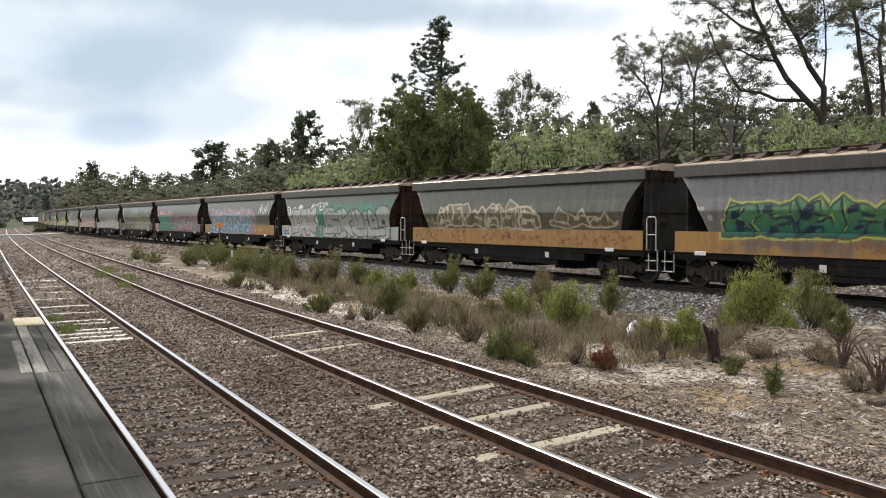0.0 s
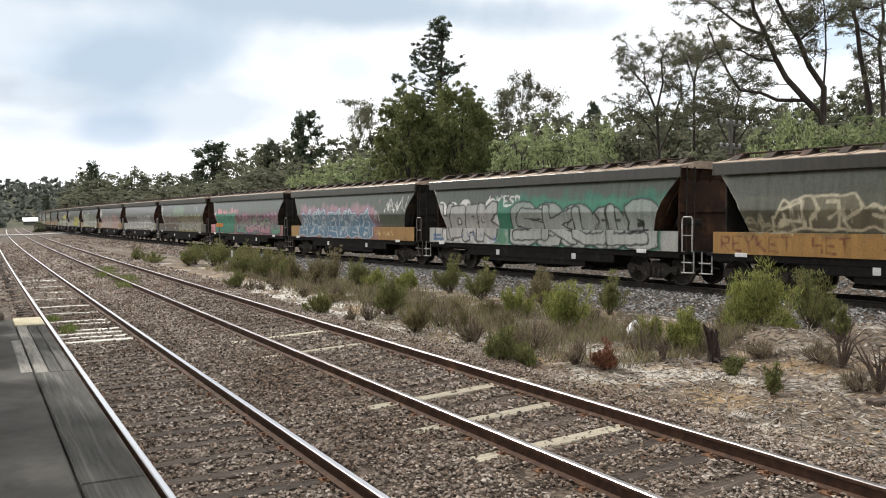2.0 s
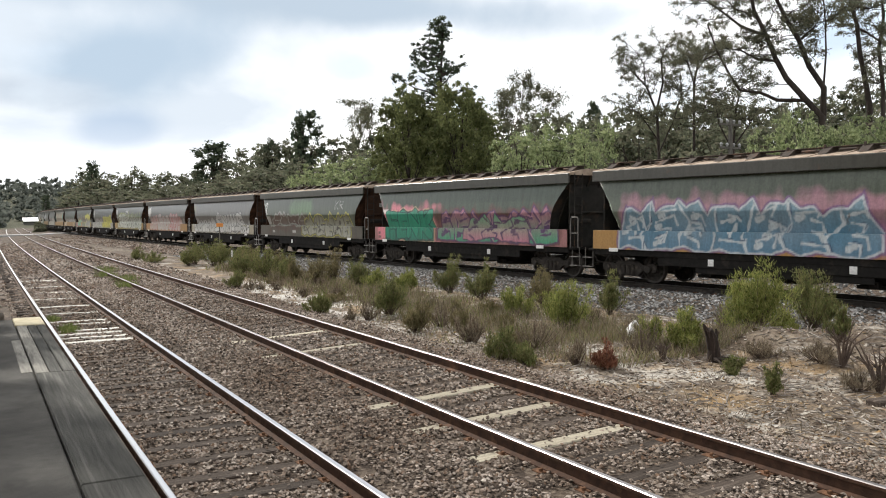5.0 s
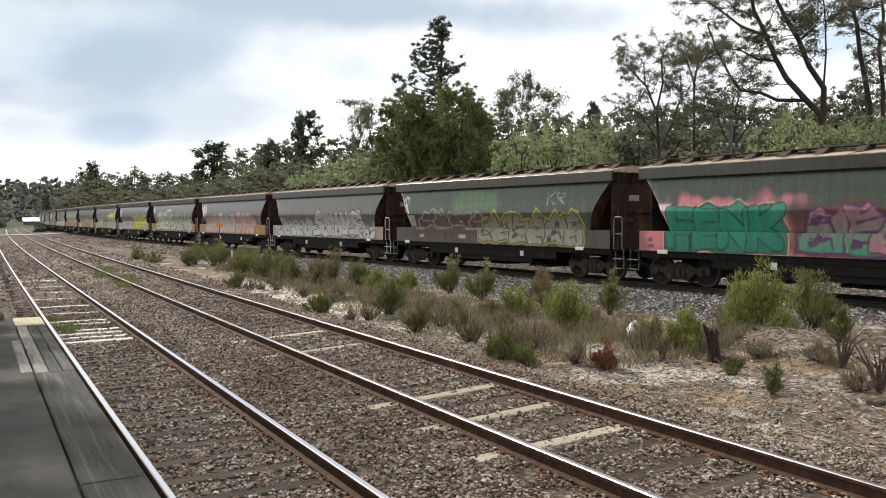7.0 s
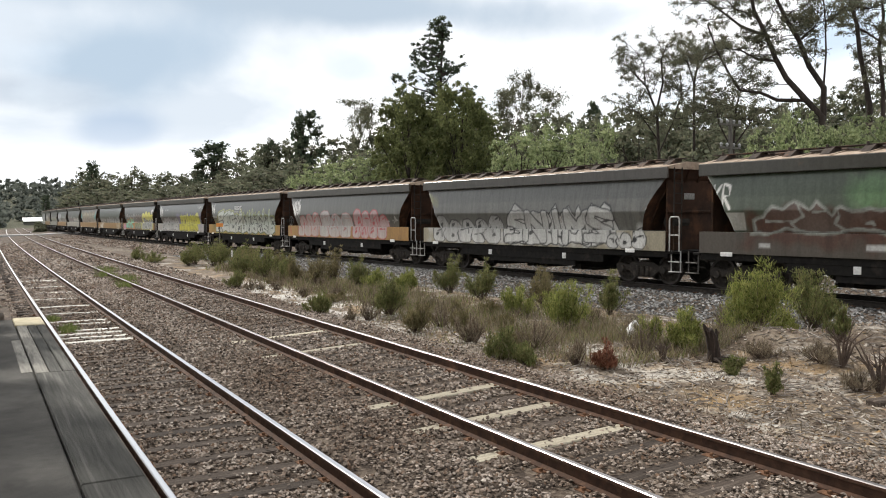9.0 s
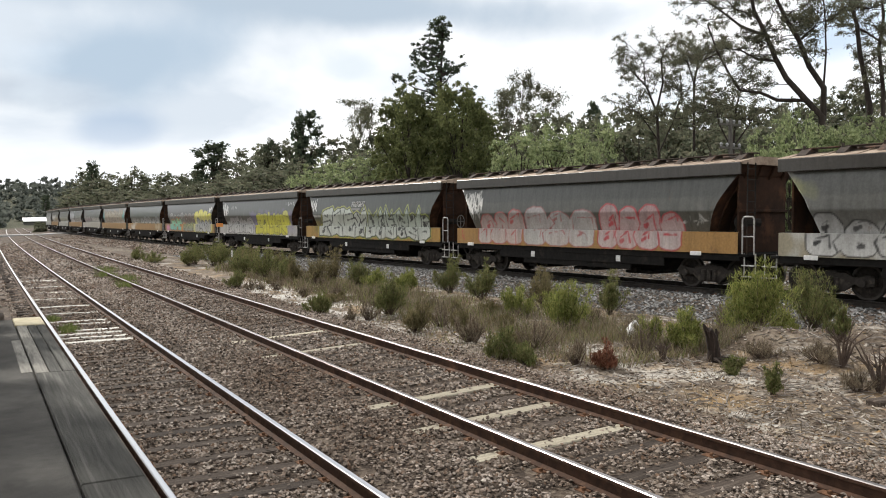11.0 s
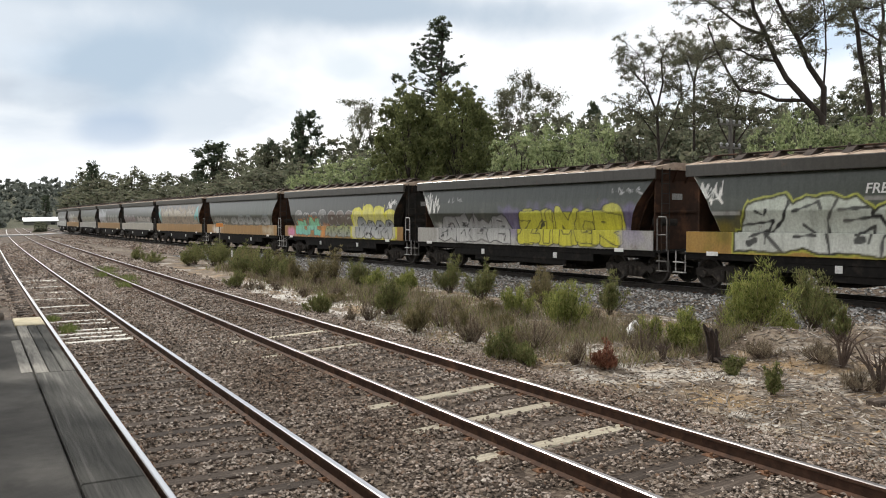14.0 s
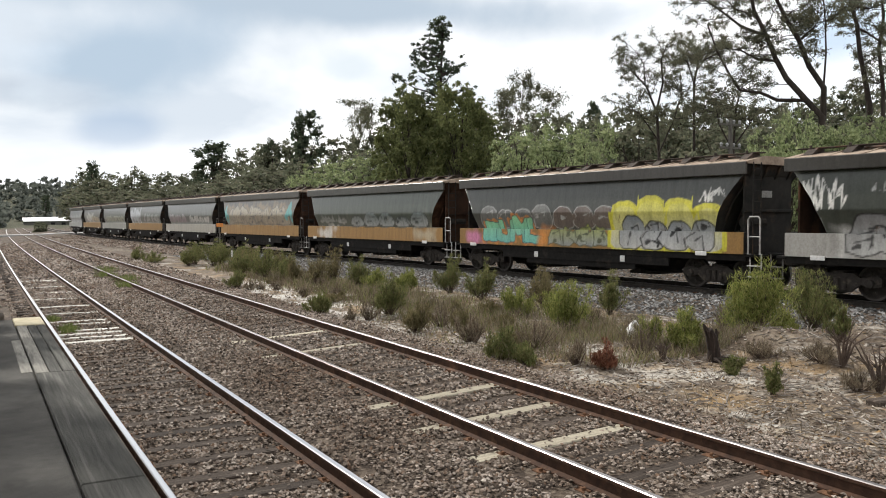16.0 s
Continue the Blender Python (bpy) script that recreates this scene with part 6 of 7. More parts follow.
plant("gum", 39.6, 60.3, 15.2, 3.9)
plant("gum", 46.5, 63.3, 15.1, 4.5)
plant("gum", 45.7, 66.1, 14.3, 3.8)
plant("pine", 68.3, 82.0, 17.3, 2.9)
plant("wattle", 26.1, 71.4, 7.5, 4.1)
plant("wattle", 30.0, 72.7, 7.2, 4.2)
plant("wattle", 29.4, 66.1, 8.4, 4.7)
plant("wattle", 35.0, 72.1, 9.4, 3.8)
plant("wattle", 35.6, 89.0, 9.2, 5.2)
plant("wattle", 26.4, 37.9, 7.7, 3.4)
plant("wattle", 30.6, 40.1, 8.8, 3.7)
plant("wattle", 33.7, 40.7, 8.4, 3.5)
plant("wattle", 25.2, 37.8, 6.3, 2.5)
plant("wattle", 39.9, 46.3, 9.7, 2.5)
plant("wattle", 28.7, 38.9, 7.4, 3.9)
plant("wattle", 28.7, 35.4, 6.8, 2.8)
plant("wattle", 28.2, 23.1, 6.5, 1.9)
plant("wattle", 29.9, 23.3, 7.1, 1.9)
plant("wattle", 30.0, 22.1, 6.8, 2.0)
plant("wattle", 31.9, 22.2, 6.8, 2.1)
plant("wattle", 32.0, 20.9, 6.8, 2.2)
plant("wattle", 33.0, 20.4, 6.8, 2.1)
plant("wattle", 26.9, 22.7, 5.8, 1.1)
plant("wattle", 29.6, 21.2, 6.2, 2.0)
plant("wattle", 31.4, 20.1, 6.3, 2.0)
plant("wattle", 28.3, 21.9, 6.2, 2.0)
plant("wattle", 30.6, 20.6, 6.2, 2.0)
plant("old_pine", 50.1, 91.1, 27.6, 11.0)


def limbed_gum(x, y, limbs, twig_n, seed, clump=0.55, per=60):
    """A gum whose main limbs follow given lines of (right, up) metres, seen across the line, with side twigs and leaf tufts."""
    rng, rs = random.Random(seed), np.random.RandomState(seed)
    right = Vector((math.cos(radians(YAW + 20)), -math.sin(radians(YAW + 20)), 0))
    deep = Vector((-right.y, right.x, 0))
    s, ends = Shape(), []
    g = float(land(x, y))
    for r0, line in limbs:
        pts, side = [], rng.uniform(-0.5, 0.5)
        for i, (a, b) in enumerate(line):
            pts.append(right * a + deep * side * i * 0.5 + Vector((0, 0, b - g)))
        radii = [r0 * (1 - 0.6 * i / max(1, len(pts) - 1)) for i in range(len(pts))]
        s.tube(pts, radii, 8, cap=False)
        for k in range(twig_n):
            t = rng.uniform(0.35, 1.0) * (len(pts) - 1)
            i = min(int(t), len(pts) - 2)
            p = pts[i].lerp(pts[i + 1], t - i)
            d = Vector((rng.gauss(0, 1), rng.gauss(0, 1), rng.uniform(-0.3, 1.0))).normalized()
            q, d2, r2 = limb(s, rng, p, d, rng.uniform(0.8, 1.9), max(0.018, r0 * 0.16), 0.3, 4)
            for e in (q[-1], q[-2]):
                ends.append((e, clump * rng.uniform(0.6, 1.2)))
            for _ in range(2):
                q2, _, _ = limb(s, rng, q[2], d + Vector((rng.gauss(0, 0.6), rng.gauss(0, 0.6), rng.gauss(0.1, 0.4))), rng.uniform(0.5, 1.1), 0.014, 0.3, 3)
                ends.append((q2[-1], clump * rng.uniform(0.5, 1.0)))
    v, f = leaves(rs, [tuple(p) for p, _ in ends], [r for _, r in ends], per, 0.12, 0.042, 0.6, 0.0, 0.1)
    root = new("gum_tree")
    root.location = (x, y, g)
    part("trunk", s.mesh("trunk", BARK_DARK, smooth=True), root)
    part("crown", fast_mesh("crown", v, f, LEAF["gum"]), root)
    tagged(root, "large spreading gum tree with dark leaning limbs", "tree", "trees behind the railway")


limbed_gum(34.1, 24.8, [
    (0.17, [(0.00, 1.4), (0.00, 7.2), (-0.71, 8.0), (-1.55, 9.0), (-2.02, 9.9), (-2.50, 11.1), (-2.98, 12.1), (-3.33, 13.7)]),
    (0.15, [(0.05, 7.0), (0.05, 8.5), (-0.60, 9.5), (-1.07, 10.7), (-1.55, 11.5), (-2.14, 12.7), (-2.38, 13.7)]),
    (0.09, [(-0.71, 8.0), (-1.91, 8.1), (-2.62, 8.5), (-3.57, 8.7), (-4.05, 9.5), (-4.64, 10.7), (-5.12, 12.1)]),
    (0.08, [(-2.50, 11.1), (-3.57, 11.6), (-4.53, 12.4), (-5.60, 13.2)]),
    (0.05, [(0.05, 8.5), (0.12, 10.1), (0.05, 11.6), (-0.12, 13.2)]),
    (0.06, [(-2.02, 9.9), (-2.86, 10.1), (-3.57, 10.6), (-4.41, 10.8)]),
    (0.05, [(-1.07, 10.7), (-0.36, 11.4), (0.00, 12.1)]),
    (0.05, [(-2.98, 12.1), (-3.81, 12.4), (-4.76, 13.5)]),
], 15, 3, 0.46, 62)
limbed_gum(41.1, 27.0, [
    (0.17, [(0.05, 1.3), (-0.08, 8.4), (-0.34, 9.9), (-0.61, 11.1), (-0.79, 12.6), (-1.14, 13.8), (-1.54, 15.3)]),
    (0.13, [(0.64, 1.3), (0.58, 9.3), (0.37, 11.4), (0.58, 13.2), (0.32, 15.3)]),
    (0.07, [(-0.79, 12.6), (-0.21, 12.3), (0.58, 11.7), (1.38, 11.1)]),
    (0.07, [(-1.14, 13.8), (-0.21, 13.5), (0.85, 13.8)]),
    (0.06, [(-0.34, 9.9), (0.32, 9.6), (1.11, 10.2)]),
], 14, 8, 0.48, 62)
limbed_gum(35.9, 37.1, [
    (0.10, [(0.16, 1.1), (0.00, 6.5), (-0.16, 8.9), (-0.82, 10.6), (-1.81, 11.7), (-2.47, 11.3)]),
    (0.07, [(-0.16, 8.9), (0.23, 10.6), (0.16, 12.0), (0.49, 12.7)]),
    (0.05, [(-0.82, 10.6), (-0.89, 11.8), (-1.32, 12.5)]),
    (0.05, [(0.03, 6.5), (0.82, 8.3), (1.32, 10.0), (1.15, 11.7)]),
    (0.04, [(0.00, 7.2), (-1.15, 8.9), (-1.81, 9.4)]),
], 15, 15, 0.5, 58)
limbed_gum(39.3, 37.5, [
    (0.10, [(0.00, 1.0), (-0.03, 7.1), (-0.07, 11.0), (0.17, 12.4), (0.78, 13.3)]),
    (0.06, [(-0.07, 11.0), (-0.51, 12.4), (-1.08, 12.9)]),
    (0.05, [(-0.03, 8.1), (0.61, 9.5), (1.19, 10.6)]),
    (0.05, [(0.03, 11.7), (0.61, 12.4), (1.39, 12.7)]),
], 15, 19, 0.5, 58)
limbed_gum(37.5, 32.7, [
    (0.08, [(-0.12, 1.2), (-0.12, 6.9), (0.00, 8.9), (0.30, 10.1)]),
    (0.05, [(-0.12, 6.3), (-0.91, 7.9), (-1.15, 9.2)]),
    (0.05, [(-0.12, 6.6), (0.75, 7.9), (1.21, 8.9)]),
], 11, 23, 0.55, 40)


def distant_woods():
    """Far woods on the hill across the valley, and the unbroken canopy of the slope."""
    rs = np.random.RandomState(21)
    cs, r = [], []
    while len(cs) < 1500:
        x, y = rs.uniform(-150, 75), 300 + 330 * rs.rand() ** 1.1
        if y < 344 and 12 < x < 38:
            continue
        lump = 3.0 * (math.sin(x * 0.31 + y * 0.05) + math.sin(x * 0.13 + 2.0))
        cs.append((x, y, float(land(x, y)) + rs.uniform(0.5, 7 + max(0.0, lump))))
        r.append(rs.uniform(1.6, 3.4))
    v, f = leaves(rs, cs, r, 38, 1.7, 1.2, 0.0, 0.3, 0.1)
    tagged(new("distant_woods", fast_mesh("distant_woods", v, f, LEAF["far"])), "woods on the far hill, distance haze greyed into their leaf colour", "woods", kind="stuff")
    cs, r = [], []
    while len(cs) < 2500:
        y = 18 + 245 * rs.rand()
        w = 15 + 95 * rs.rand() ** 1.4 - (7 if y > 70 else 0)
        x = train_x(y) + w
        tall = 3.2 + min(5.0, 0.10 * w)
        cs.append((x, y, float(land(x, y)) + rs.uniform(0.2, tall)))
        r.append(rs.uniform(0.8, 1.5) + 0.006 * w + 0.004 * y)
    v, f = leaves(rs, cs, r, 42, 0.42, 0.27, 0.0, 0.3, 0.1)
    tagged(new("forest_understorey", fast_mesh("forest_understorey", v, f, LEAF["broadleaf_dark"])), "dark undergrowth between the forest trees", "undergrowth", kind="stuff")


distant_woods()


# ---- shrubs of the strip between the tracks ----
SHRUB_WORDS = {
    "olive": ("shrub", "olive-green broom-like shrub on the dirt strip"), "green": ("shrub", "bright green feathery shrub on the dirt strip"), "brown": ("shrub", "browning broom-like shrub on the dirt strip"),
    "dry": ("dry_brush", "dry grey-brown brush on the dirt strip"), "rust": ("dead_shrub", "dead rust-red shrub on the dirt strip"),
}


def shrub(kind, x, y, half, h, seed):
    rng, rs = random.Random(seed), np.random.RandomState(seed)
    half, h = half * 1.22, h * 1.1
    s = Shape()
    tips = []
    plumes = []
    for i in range(max(4, int(5 + 7 * half))):
        a, t = i * 2.4 + rng.uniform(-0.5, 0.5), rng.uniform(0.1, 0.8)
        plumes.append((math.cos(a) * half * t, math.sin(a) * half * t, rng.uniform(0.5, 1.05) * (1 - 0.25 * t), rng.uniform(0.2, 0.42) * half + 0.03))
    plumes[0] = (plumes[0][0] * 0.3, plumes[0][1] * 0.3, 1.0, plumes[0][3])
    n = int(9 + 34 * half) if kind != "dry" else 26
    for i in range(n):
        px, py, tall, wide = plumes[i % len(plumes)]
        tip = Vector((px + rng.gauss(0, 0.6) * wide, py + rng.gauss(0, 0.6) * wide, h * tall * rng.uniform(0.6, 1.03)))
        mid = Vector((tip.x * 0.65, tip.y * 0.65, tip.z * 0.45)) + Vector((rng.uniform(-1, 1), rng.uniform(-1, 1), 0)) * 0.05
        s.tube([(rng.uniform(-0.05, 0.05), rng.uniform(-0.05, 0.05), -0.05), mid, tip], [0.011, 0.008, 0.003], 4, cap=False)
        tips.append((mid, tip))
    cs, r = [], []
    for mid, tip in tips:
        for k in range(5):
            t = k / 4
            p = mid * (1 - t) + tip * t
            cs.append((p.x + rng.uniform(-0.04, 0.04), p.y + rng.uniform(-0.04, 0.04), p.z))
            r.append(max(0.045, (0.26 if kind != "dry" else 0.15) * half * (1.25 - 0.6 * t) + 0.035))
    per = int({"olive": 24, "green": 27, "brown": 20, "dry": 6, "rust": 16}[kind] * (0.8 + 0.9 * half) * (1.0 if y < 26 else 0.7))
    v, f = leaves(rs, cs, r, per, 0.13, 0.014 if kind != "dry" else 0.008, 0.0, 1.3, 0.1)
    name, label = SHRUB_WORDS[kind]
    root = new(name)
    root.location = (x, y, float(land(x, y)))
    part("branchwork", s.mesh("branchwork", TWIG_DARK), root)
    part("foliage", fast_mesh("foliage", v, f, LEAF[kind]), root)
    tagged(root, label, "shrub", "shrubs between the tracks")


SHRUBS_FAR = [
    ("olive", 8.91, 54.54, 0.42, 0.92),
    ("olive", 9.06, 50.45, 0.49, 0.72),
    ("olive", 10.83, 47.29, 0.63, 1.08),
    ("olive", 11.16, 44.47, 0.90, 1.32),
    ("olive", 12.39, 43.77, 0.60, 1.26),
    ("olive", 8.42, 30.13, 0.31, 0.62),
    ("olive", 10.64, 33.95, 0.59, 1.33),
    ("brown", 10.87, 30.95, 0.38, 0.99),
    ("brown", 11.33, 29.71, 0.48, 1.28),
    ("brown", 12.24, 30.17, 0.44, 1.28),
    ("olive", 8.01, 20.75, 0.34, 0.57),
    ("olive", 12.14, 27.74, 0.53, 1.07),
    ("green", 12.31, 26.52, 0.40, 0.79),
    ("olive", 9.39, 19.36, 0.51, 0.97),
    ("green", 12.98, 25.34, 0.39, 0.70),
    ("brown", 8.54, 16.31, 0.38, 0.78),
    ("olive", 13.91, 24.05, 0.44, 1.17),
    ("olive", 13.32, 21.07, 0.47, 1.15),
    ("brown", 13.73, 18.64, 0.52, 1.10),
]
SHRUBS_NEAR = [
    ("green", 11.46, 14.65, 0.60, 1.03),
    ("olive", 14.19, 16.35, 0.38, 0.98),
    ("green", 12.03, 17.29, 0.36, 0.71),
    ("olive", 8.21, 12.32, 0.30, 0.60),
    ("dry", 8.85, 14.53, 0.35, 0.58),
    ("dry", 9.52, 13.10, 0.38, 0.66),
    ("olive", 8.29, 11.74, 0.19, 0.35),
    ("rust", 9.29, 10.78, 0.24, 0.46),
    ("dry", 10.48, 11.17, 0.35, 0.71),
    ("green", 11.27, 11.86, 0.27, 0.54),
    ("green", 11.43, 11.07, 0.40, 0.71),
    ("dry", 13.43, 11.93, 0.29, 0.69),
    ("green", 13.93, 11.65, 0.81, 1.51),
    ("olive", 16.39, 12.08, 0.70, 1.34),
    ("green", 15.21, 11.90, 0.24, 0.49),
    ("olive", 13.57, 9.42, 0.15, 0.61),
    ("olive", 9.90, 7.91, 0.09, 0.42),
    ("dry", 12.25, 8.86, 0.34, 0.34),
    ("dry", 11.11, 7.41, 0.32, 0.34),
]
SHRUBS_MORE = [
    ("dry", 11.84, 9.72, 0.34, 0.3),
    ("olive", 10.58, 9.23, 0.12, 0.26),
    ("dry", 8.21, 19.18, 0.14, 0.42),
    ("dry", 8.68, 19.19, 0.26, 0.57),
    ("dry", 9.46, 16.80, 0.33, 0.66),
    ("dry", 9.05, 11.31, 0.29, 0.49),
    ("olive", 10.2, 46.0, 0.60, 1.10),
    ("olive", 11.9, 45.6, 0.60, 1.20),
    ("olive", 11.6, 40.2, 0.62, 1.20),
    ("brown", 11.2, 37.6, 0.60, 1.15),
    ("olive", 10.2, 36.0, 0.50, 1.00),
    ("olive", 12.3, 41.2, 0.50, 1.10),
    ("olive", 11.9, 35.0, 0.55, 1.10),
    ("brown", 12.6, 38.4, 0.50, 1.00),
    ("olive", 11.2, 32.6, 0.45, 0.95),
]
for k, row in enumerate(SHRUBS_FAR + SHRUBS_NEAR + SHRUBS_MORE):
    shrub(*row, 300 + k)
for k in range(26):     # low dry brush in between
    rng = random.Random(700 + k)
    yy = rng.uniform(12.5, 34)
    shrub("dry" if k % 3 else "brown", rng.uniform(8.6, 13.5), yy, rng.uniform(0.14, 0.3), rng.uniform(0.2, 0.5), 760 + k)


def ground_litter():
    """Sticks, bark and dry stalks strewn on the dirt."""
    rng = random.Random(5)
    s = Shape()
    for k in range(2600):
        y = 5.0 + 15 * rng.random() ** 1.7
        x = 8.4 + 6.8 * rng.random()
        z = float(land(x, y))
        a, L = rng.uniform(0, 6.283), rng.uniform(0.05, 0.26) * (2.0 if rng.random() < 0.08 else 1)
        d = Vector((math.cos(a), math.sin(a), rng.uniform(-0.02, 0.35))) * L
        p = Vector((x, y, z + 0.012))
        m = p + d * 0.5 + Vector((rng.uniform(-1, 1), rng.uniform(-1, 1), 0.3)) * 0.05 * L
        r = rng.uniform(0.005, 0.016)
        s.tube([p, m, p + d], [r, r * 0.9, r * 0.5], 4, cap=False)
    tagged(new("fallen_sticks", s.mesh("fallen_sticks", TWIG)), "bleached sticks and bark strewn on the dirt", "debris", kind="stuff")
    rs = np.random.RandomState(12)
    n = 9000
    y = 5 + 14 * rs.rand(n) ** 1.5
    x = 8.0 + 7 * rs.rand(n)
    a = rs.rand(n) * 6.283
    L, W = 0.025 + 0.08 * rs.rand(n) ** 2, 0.008 + 0.018 * rs.rand(n)
    p = np.stack([x, y, land(x, y) + 0.012], 1)
    ax = np.stack([np.cos(a), np.sin(a), rs.randn(n) * 0.25], 1) * L[:, None]
    sd = np.stack([-np.sin(a), np.cos(a), rs.randn(n) * 0.4], 1) * W[:, None]
    v = np.stack([p - ax, p + sd, p + ax, p - sd], 1).reshape(-1, 3)
    tagged(new("bark_litter", fast_mesh("bark_litter", v, np.arange(4 * n).reshape(-1, 4), BARK_CHIP)), "pale bark chips and dead leaves on the dirt", "debris", kind="stuff")
    rs = np.random.RandomState(11)
    n = 5200
    y = 6 + 30 * rs.rand(n) ** 1.4
    x = 8.0 + 7 * rs.rand(n)
    patch = np.sin(x * 1.7 + 0.8 * y) + np.sin(y * 1.3 - x) > 0.1
    x, y = x[patch], y[patch]
    z = land(x, y)
    a = rs.rand(len(x)) * 6.283
    h = 0.06 + 0.16 * rs.rand(len(x))
    lean = rs.randn(len(x), 2) * 0.5
    w = 0.006
    b = np.stack([x, y, z - 0.01], 1)
    side = np.stack([np.cos(a), np.sin(a), np.zeros_like(a)], 1) * w
    tip = b + np.stack([lean[:, 0] * h, lean[:, 1] * h, h], 1)
    v = np.stack([b - side, b + side, tip + side * 0.2, tip - side * 0.2], 1).reshape(-1, 3)
    tagged(new("dry_grass", fast_mesh("dry_grass", v, np.arange(len(v)).reshape(-1, 4), LEAF["dry"])), "thin dry grass on the dirt strip", "grass", kind="stuff")


ground_litter()


def thicket():
    """Dense low twiggy brush and dead stalks that fill the strip between the shrubs."""
    rs = np.random.RandomState(31)
    n = 52000
    y = 10.6 + 32 * rs.rand(n) ** 1.2
    mid = np.interp(y, [8, 12, 20, 30, 44], [12.2, 11.1, 11.2, 11.4, 11.5])
    wide = np.interp(y, [8, 12, 20, 30, 44], [1.7, 1.9, 1.5, 1.2, 0.8])
    x = mid + wide * np.clip(rs.randn(n) * 0.62, -1.6, 1.6)
    keep = np.sin(x * 2.3 + y) + np.sin(y * 1.9 - x * 1.1) + rs.randn(n) * 0.5 > -0.35
    x, y = x[keep], y[keep]
    n = len(x)
    tall = 0.10 + 0.42 * rs.rand(n) ** 1.6 * (0.6 + 0.4 * np.sin(x * 3.1) * np.sin(y * 2.2))
    a = rs.rand(n) * 6.283
    b = np.stack([x, y, land(x, y) - 0.01], 1)
    tip = b + np.stack([rs.randn(n) * 0.4 * tall, rs.randn(n) * 0.4 * tall, tall], 1)
    side = np.stack([np.cos(a), np.sin(a), np.zeros(n)], 1) * (0.003 + 0.0002 * y)[:, None]
    v = np.stack([b - side, b + side, tip + side * 0.4, tip - side * 0.4], 1)
    k = rs.rand(n) < 0.3
    for name, pick, leaf, label in (("dry_thicket", ~k, "dry", "tangled grey-brown dry brush between the shrubs"), ("green_undergrowth", k, "olive", "thin olive undergrowth between the shrubs")):
        w = v[pick].reshape(-1, 3)
        tagged(new(name, fast_mesh(name, w, np.arange(len(w)).reshape(-1, 4), LEAF[leaf])), label, "undergrowth", kind="stuff")


thicket()


def tuft(x, y, half, h, seed, label):
    rs = np.random.RandomState(seed)
    n = 420
    a, t = rs.rand(n) * 6.283, np.sqrt(rs.rand(n)) * half
    b = np.stack([np.cos(a) * t, np.sin(a) * t * 1.8, np.full(n, -0.02)], 1)
    tip = b + np.stack([rs.randn(n) * 0.05, rs.randn(n) * 0.05, h * (0.5 + 0.6 * rs.rand(n))], 1)
    side = np.stack([-np.sin(a), np.cos(a), np.zeros(n)], 1) * 0.008
    v = np.stack([b - side, b + side, tip + side * 0.3, tip - side * 0.3], 1).reshape(-1, 3)
    ob = new("grass_tuft", fast_mesh("grass_tuft", v, np.arange(4 * n).reshape(-1, 4), LEAF["grass"]))
    ob.location = (x, y, float(land(x, y)))
    tagged(ob, label, "grass", kind="stuff")


for k, (x, y, half, h) in enumerate(((1.95, 21.5, 0.25, 0.22), (1.8, 24, 0.18, 0.18), (5.0, 33.0, 0.5, 0.25), (5.4, 36.0, 0.6, 0.28), (5.1, 39.5, 0.5, 0.25), (5.6, 43.0, 0.6, 0.25), (1.0, 13.5, 0.12, 0.2))):
    tuft(x, y, half, h, 900 + k, "green grass growing in the ballast")


def stump():
    s = Shape()
    rng = random.Random(2)
    s.tube([(0.02, 0, -0.05), (0.02, 0.01, 0.2), (-0.03, 0.02, 0.42), (-0.12, 0.0, 0.56)], [0.13, 0.105, 0.10, 0.06], 9)
    s.tube([(-0.05, 0, 0.4), (-0.17, 0.03, 0.58), (-0.2, 0.05, 0.66)], [0.06, 0.04, 0.012], 6)
    s.tube([(0.03, 0, 0.3), (0.08, 0.0, 0.5), (0.07, 0.02, 0.56)], [0.05, 0.035, 0.012], 6)
    for k in range(7):
        a = rng.uniform(0, 6.283)
        s.tube([(0, 0, 0.06), (0.25 * math.cos(a), 0.25 * math.sin(a), 0.05), (0.5 * math.cos(a), 0.5 * math.sin(a), 0.02)], [0.05, 0.025, 0.01], 5)
    ob = new("tree_stump", s.mesh("tree_stump", CHAR))
    ob.location = (11.07, 10.08, float(land(11.07, 10.08)))
    tagged(ob, "charred broken stump on the dirt strip", "tree stump")


def dead_bush(x, y, h, seed):
    rng = random.Random(seed)
    s = Shape()
    for k in range(9):
        a, t = rng.uniform(0, 6.283), rng.uniform(0.1, 0.45)
        p1 = Vector((math.cos(a) * t * h * 0.5, math.sin(a) * t * h * 0.5, h * rng.uniform(0.4, 0.6)))
        p2 = Vector((math.cos(a) * t * h * 1.3, math.sin(a) * t * h * 1.3, h * rng.uniform(0.7, 1.0)))
        s.tube([(0, 0, -0.05), p1, p2], [0.028, 0.018, 0.006], 5, cap=False)
        for j in range(2):
            b = rng.uniform(0, 6.283)
            s.tube([p1, p1 + Vector((math.cos(b), math.sin(b), 0.9)) * h * 0.25], [0.01, 0.004], 4, cap=False)
    ob = new("dead_bush", s.mesh("dead_bush", TWIG_DARK))
    ob.location = (x, y, float(land(x, y)))
    tagged(ob, "leafless dark dead bush on the dirt strip", "shrub", "shrubs between the tracks")


stump()
for k, (x, y, h) in enumerate(((11.3, 7.2, 0.75), (12.3, 8.5, 0.8), (12.9, 7.6, 0.7), (10.4, 10.6, 0.35))):
    dead_bush(x, y, h, 60 + k)


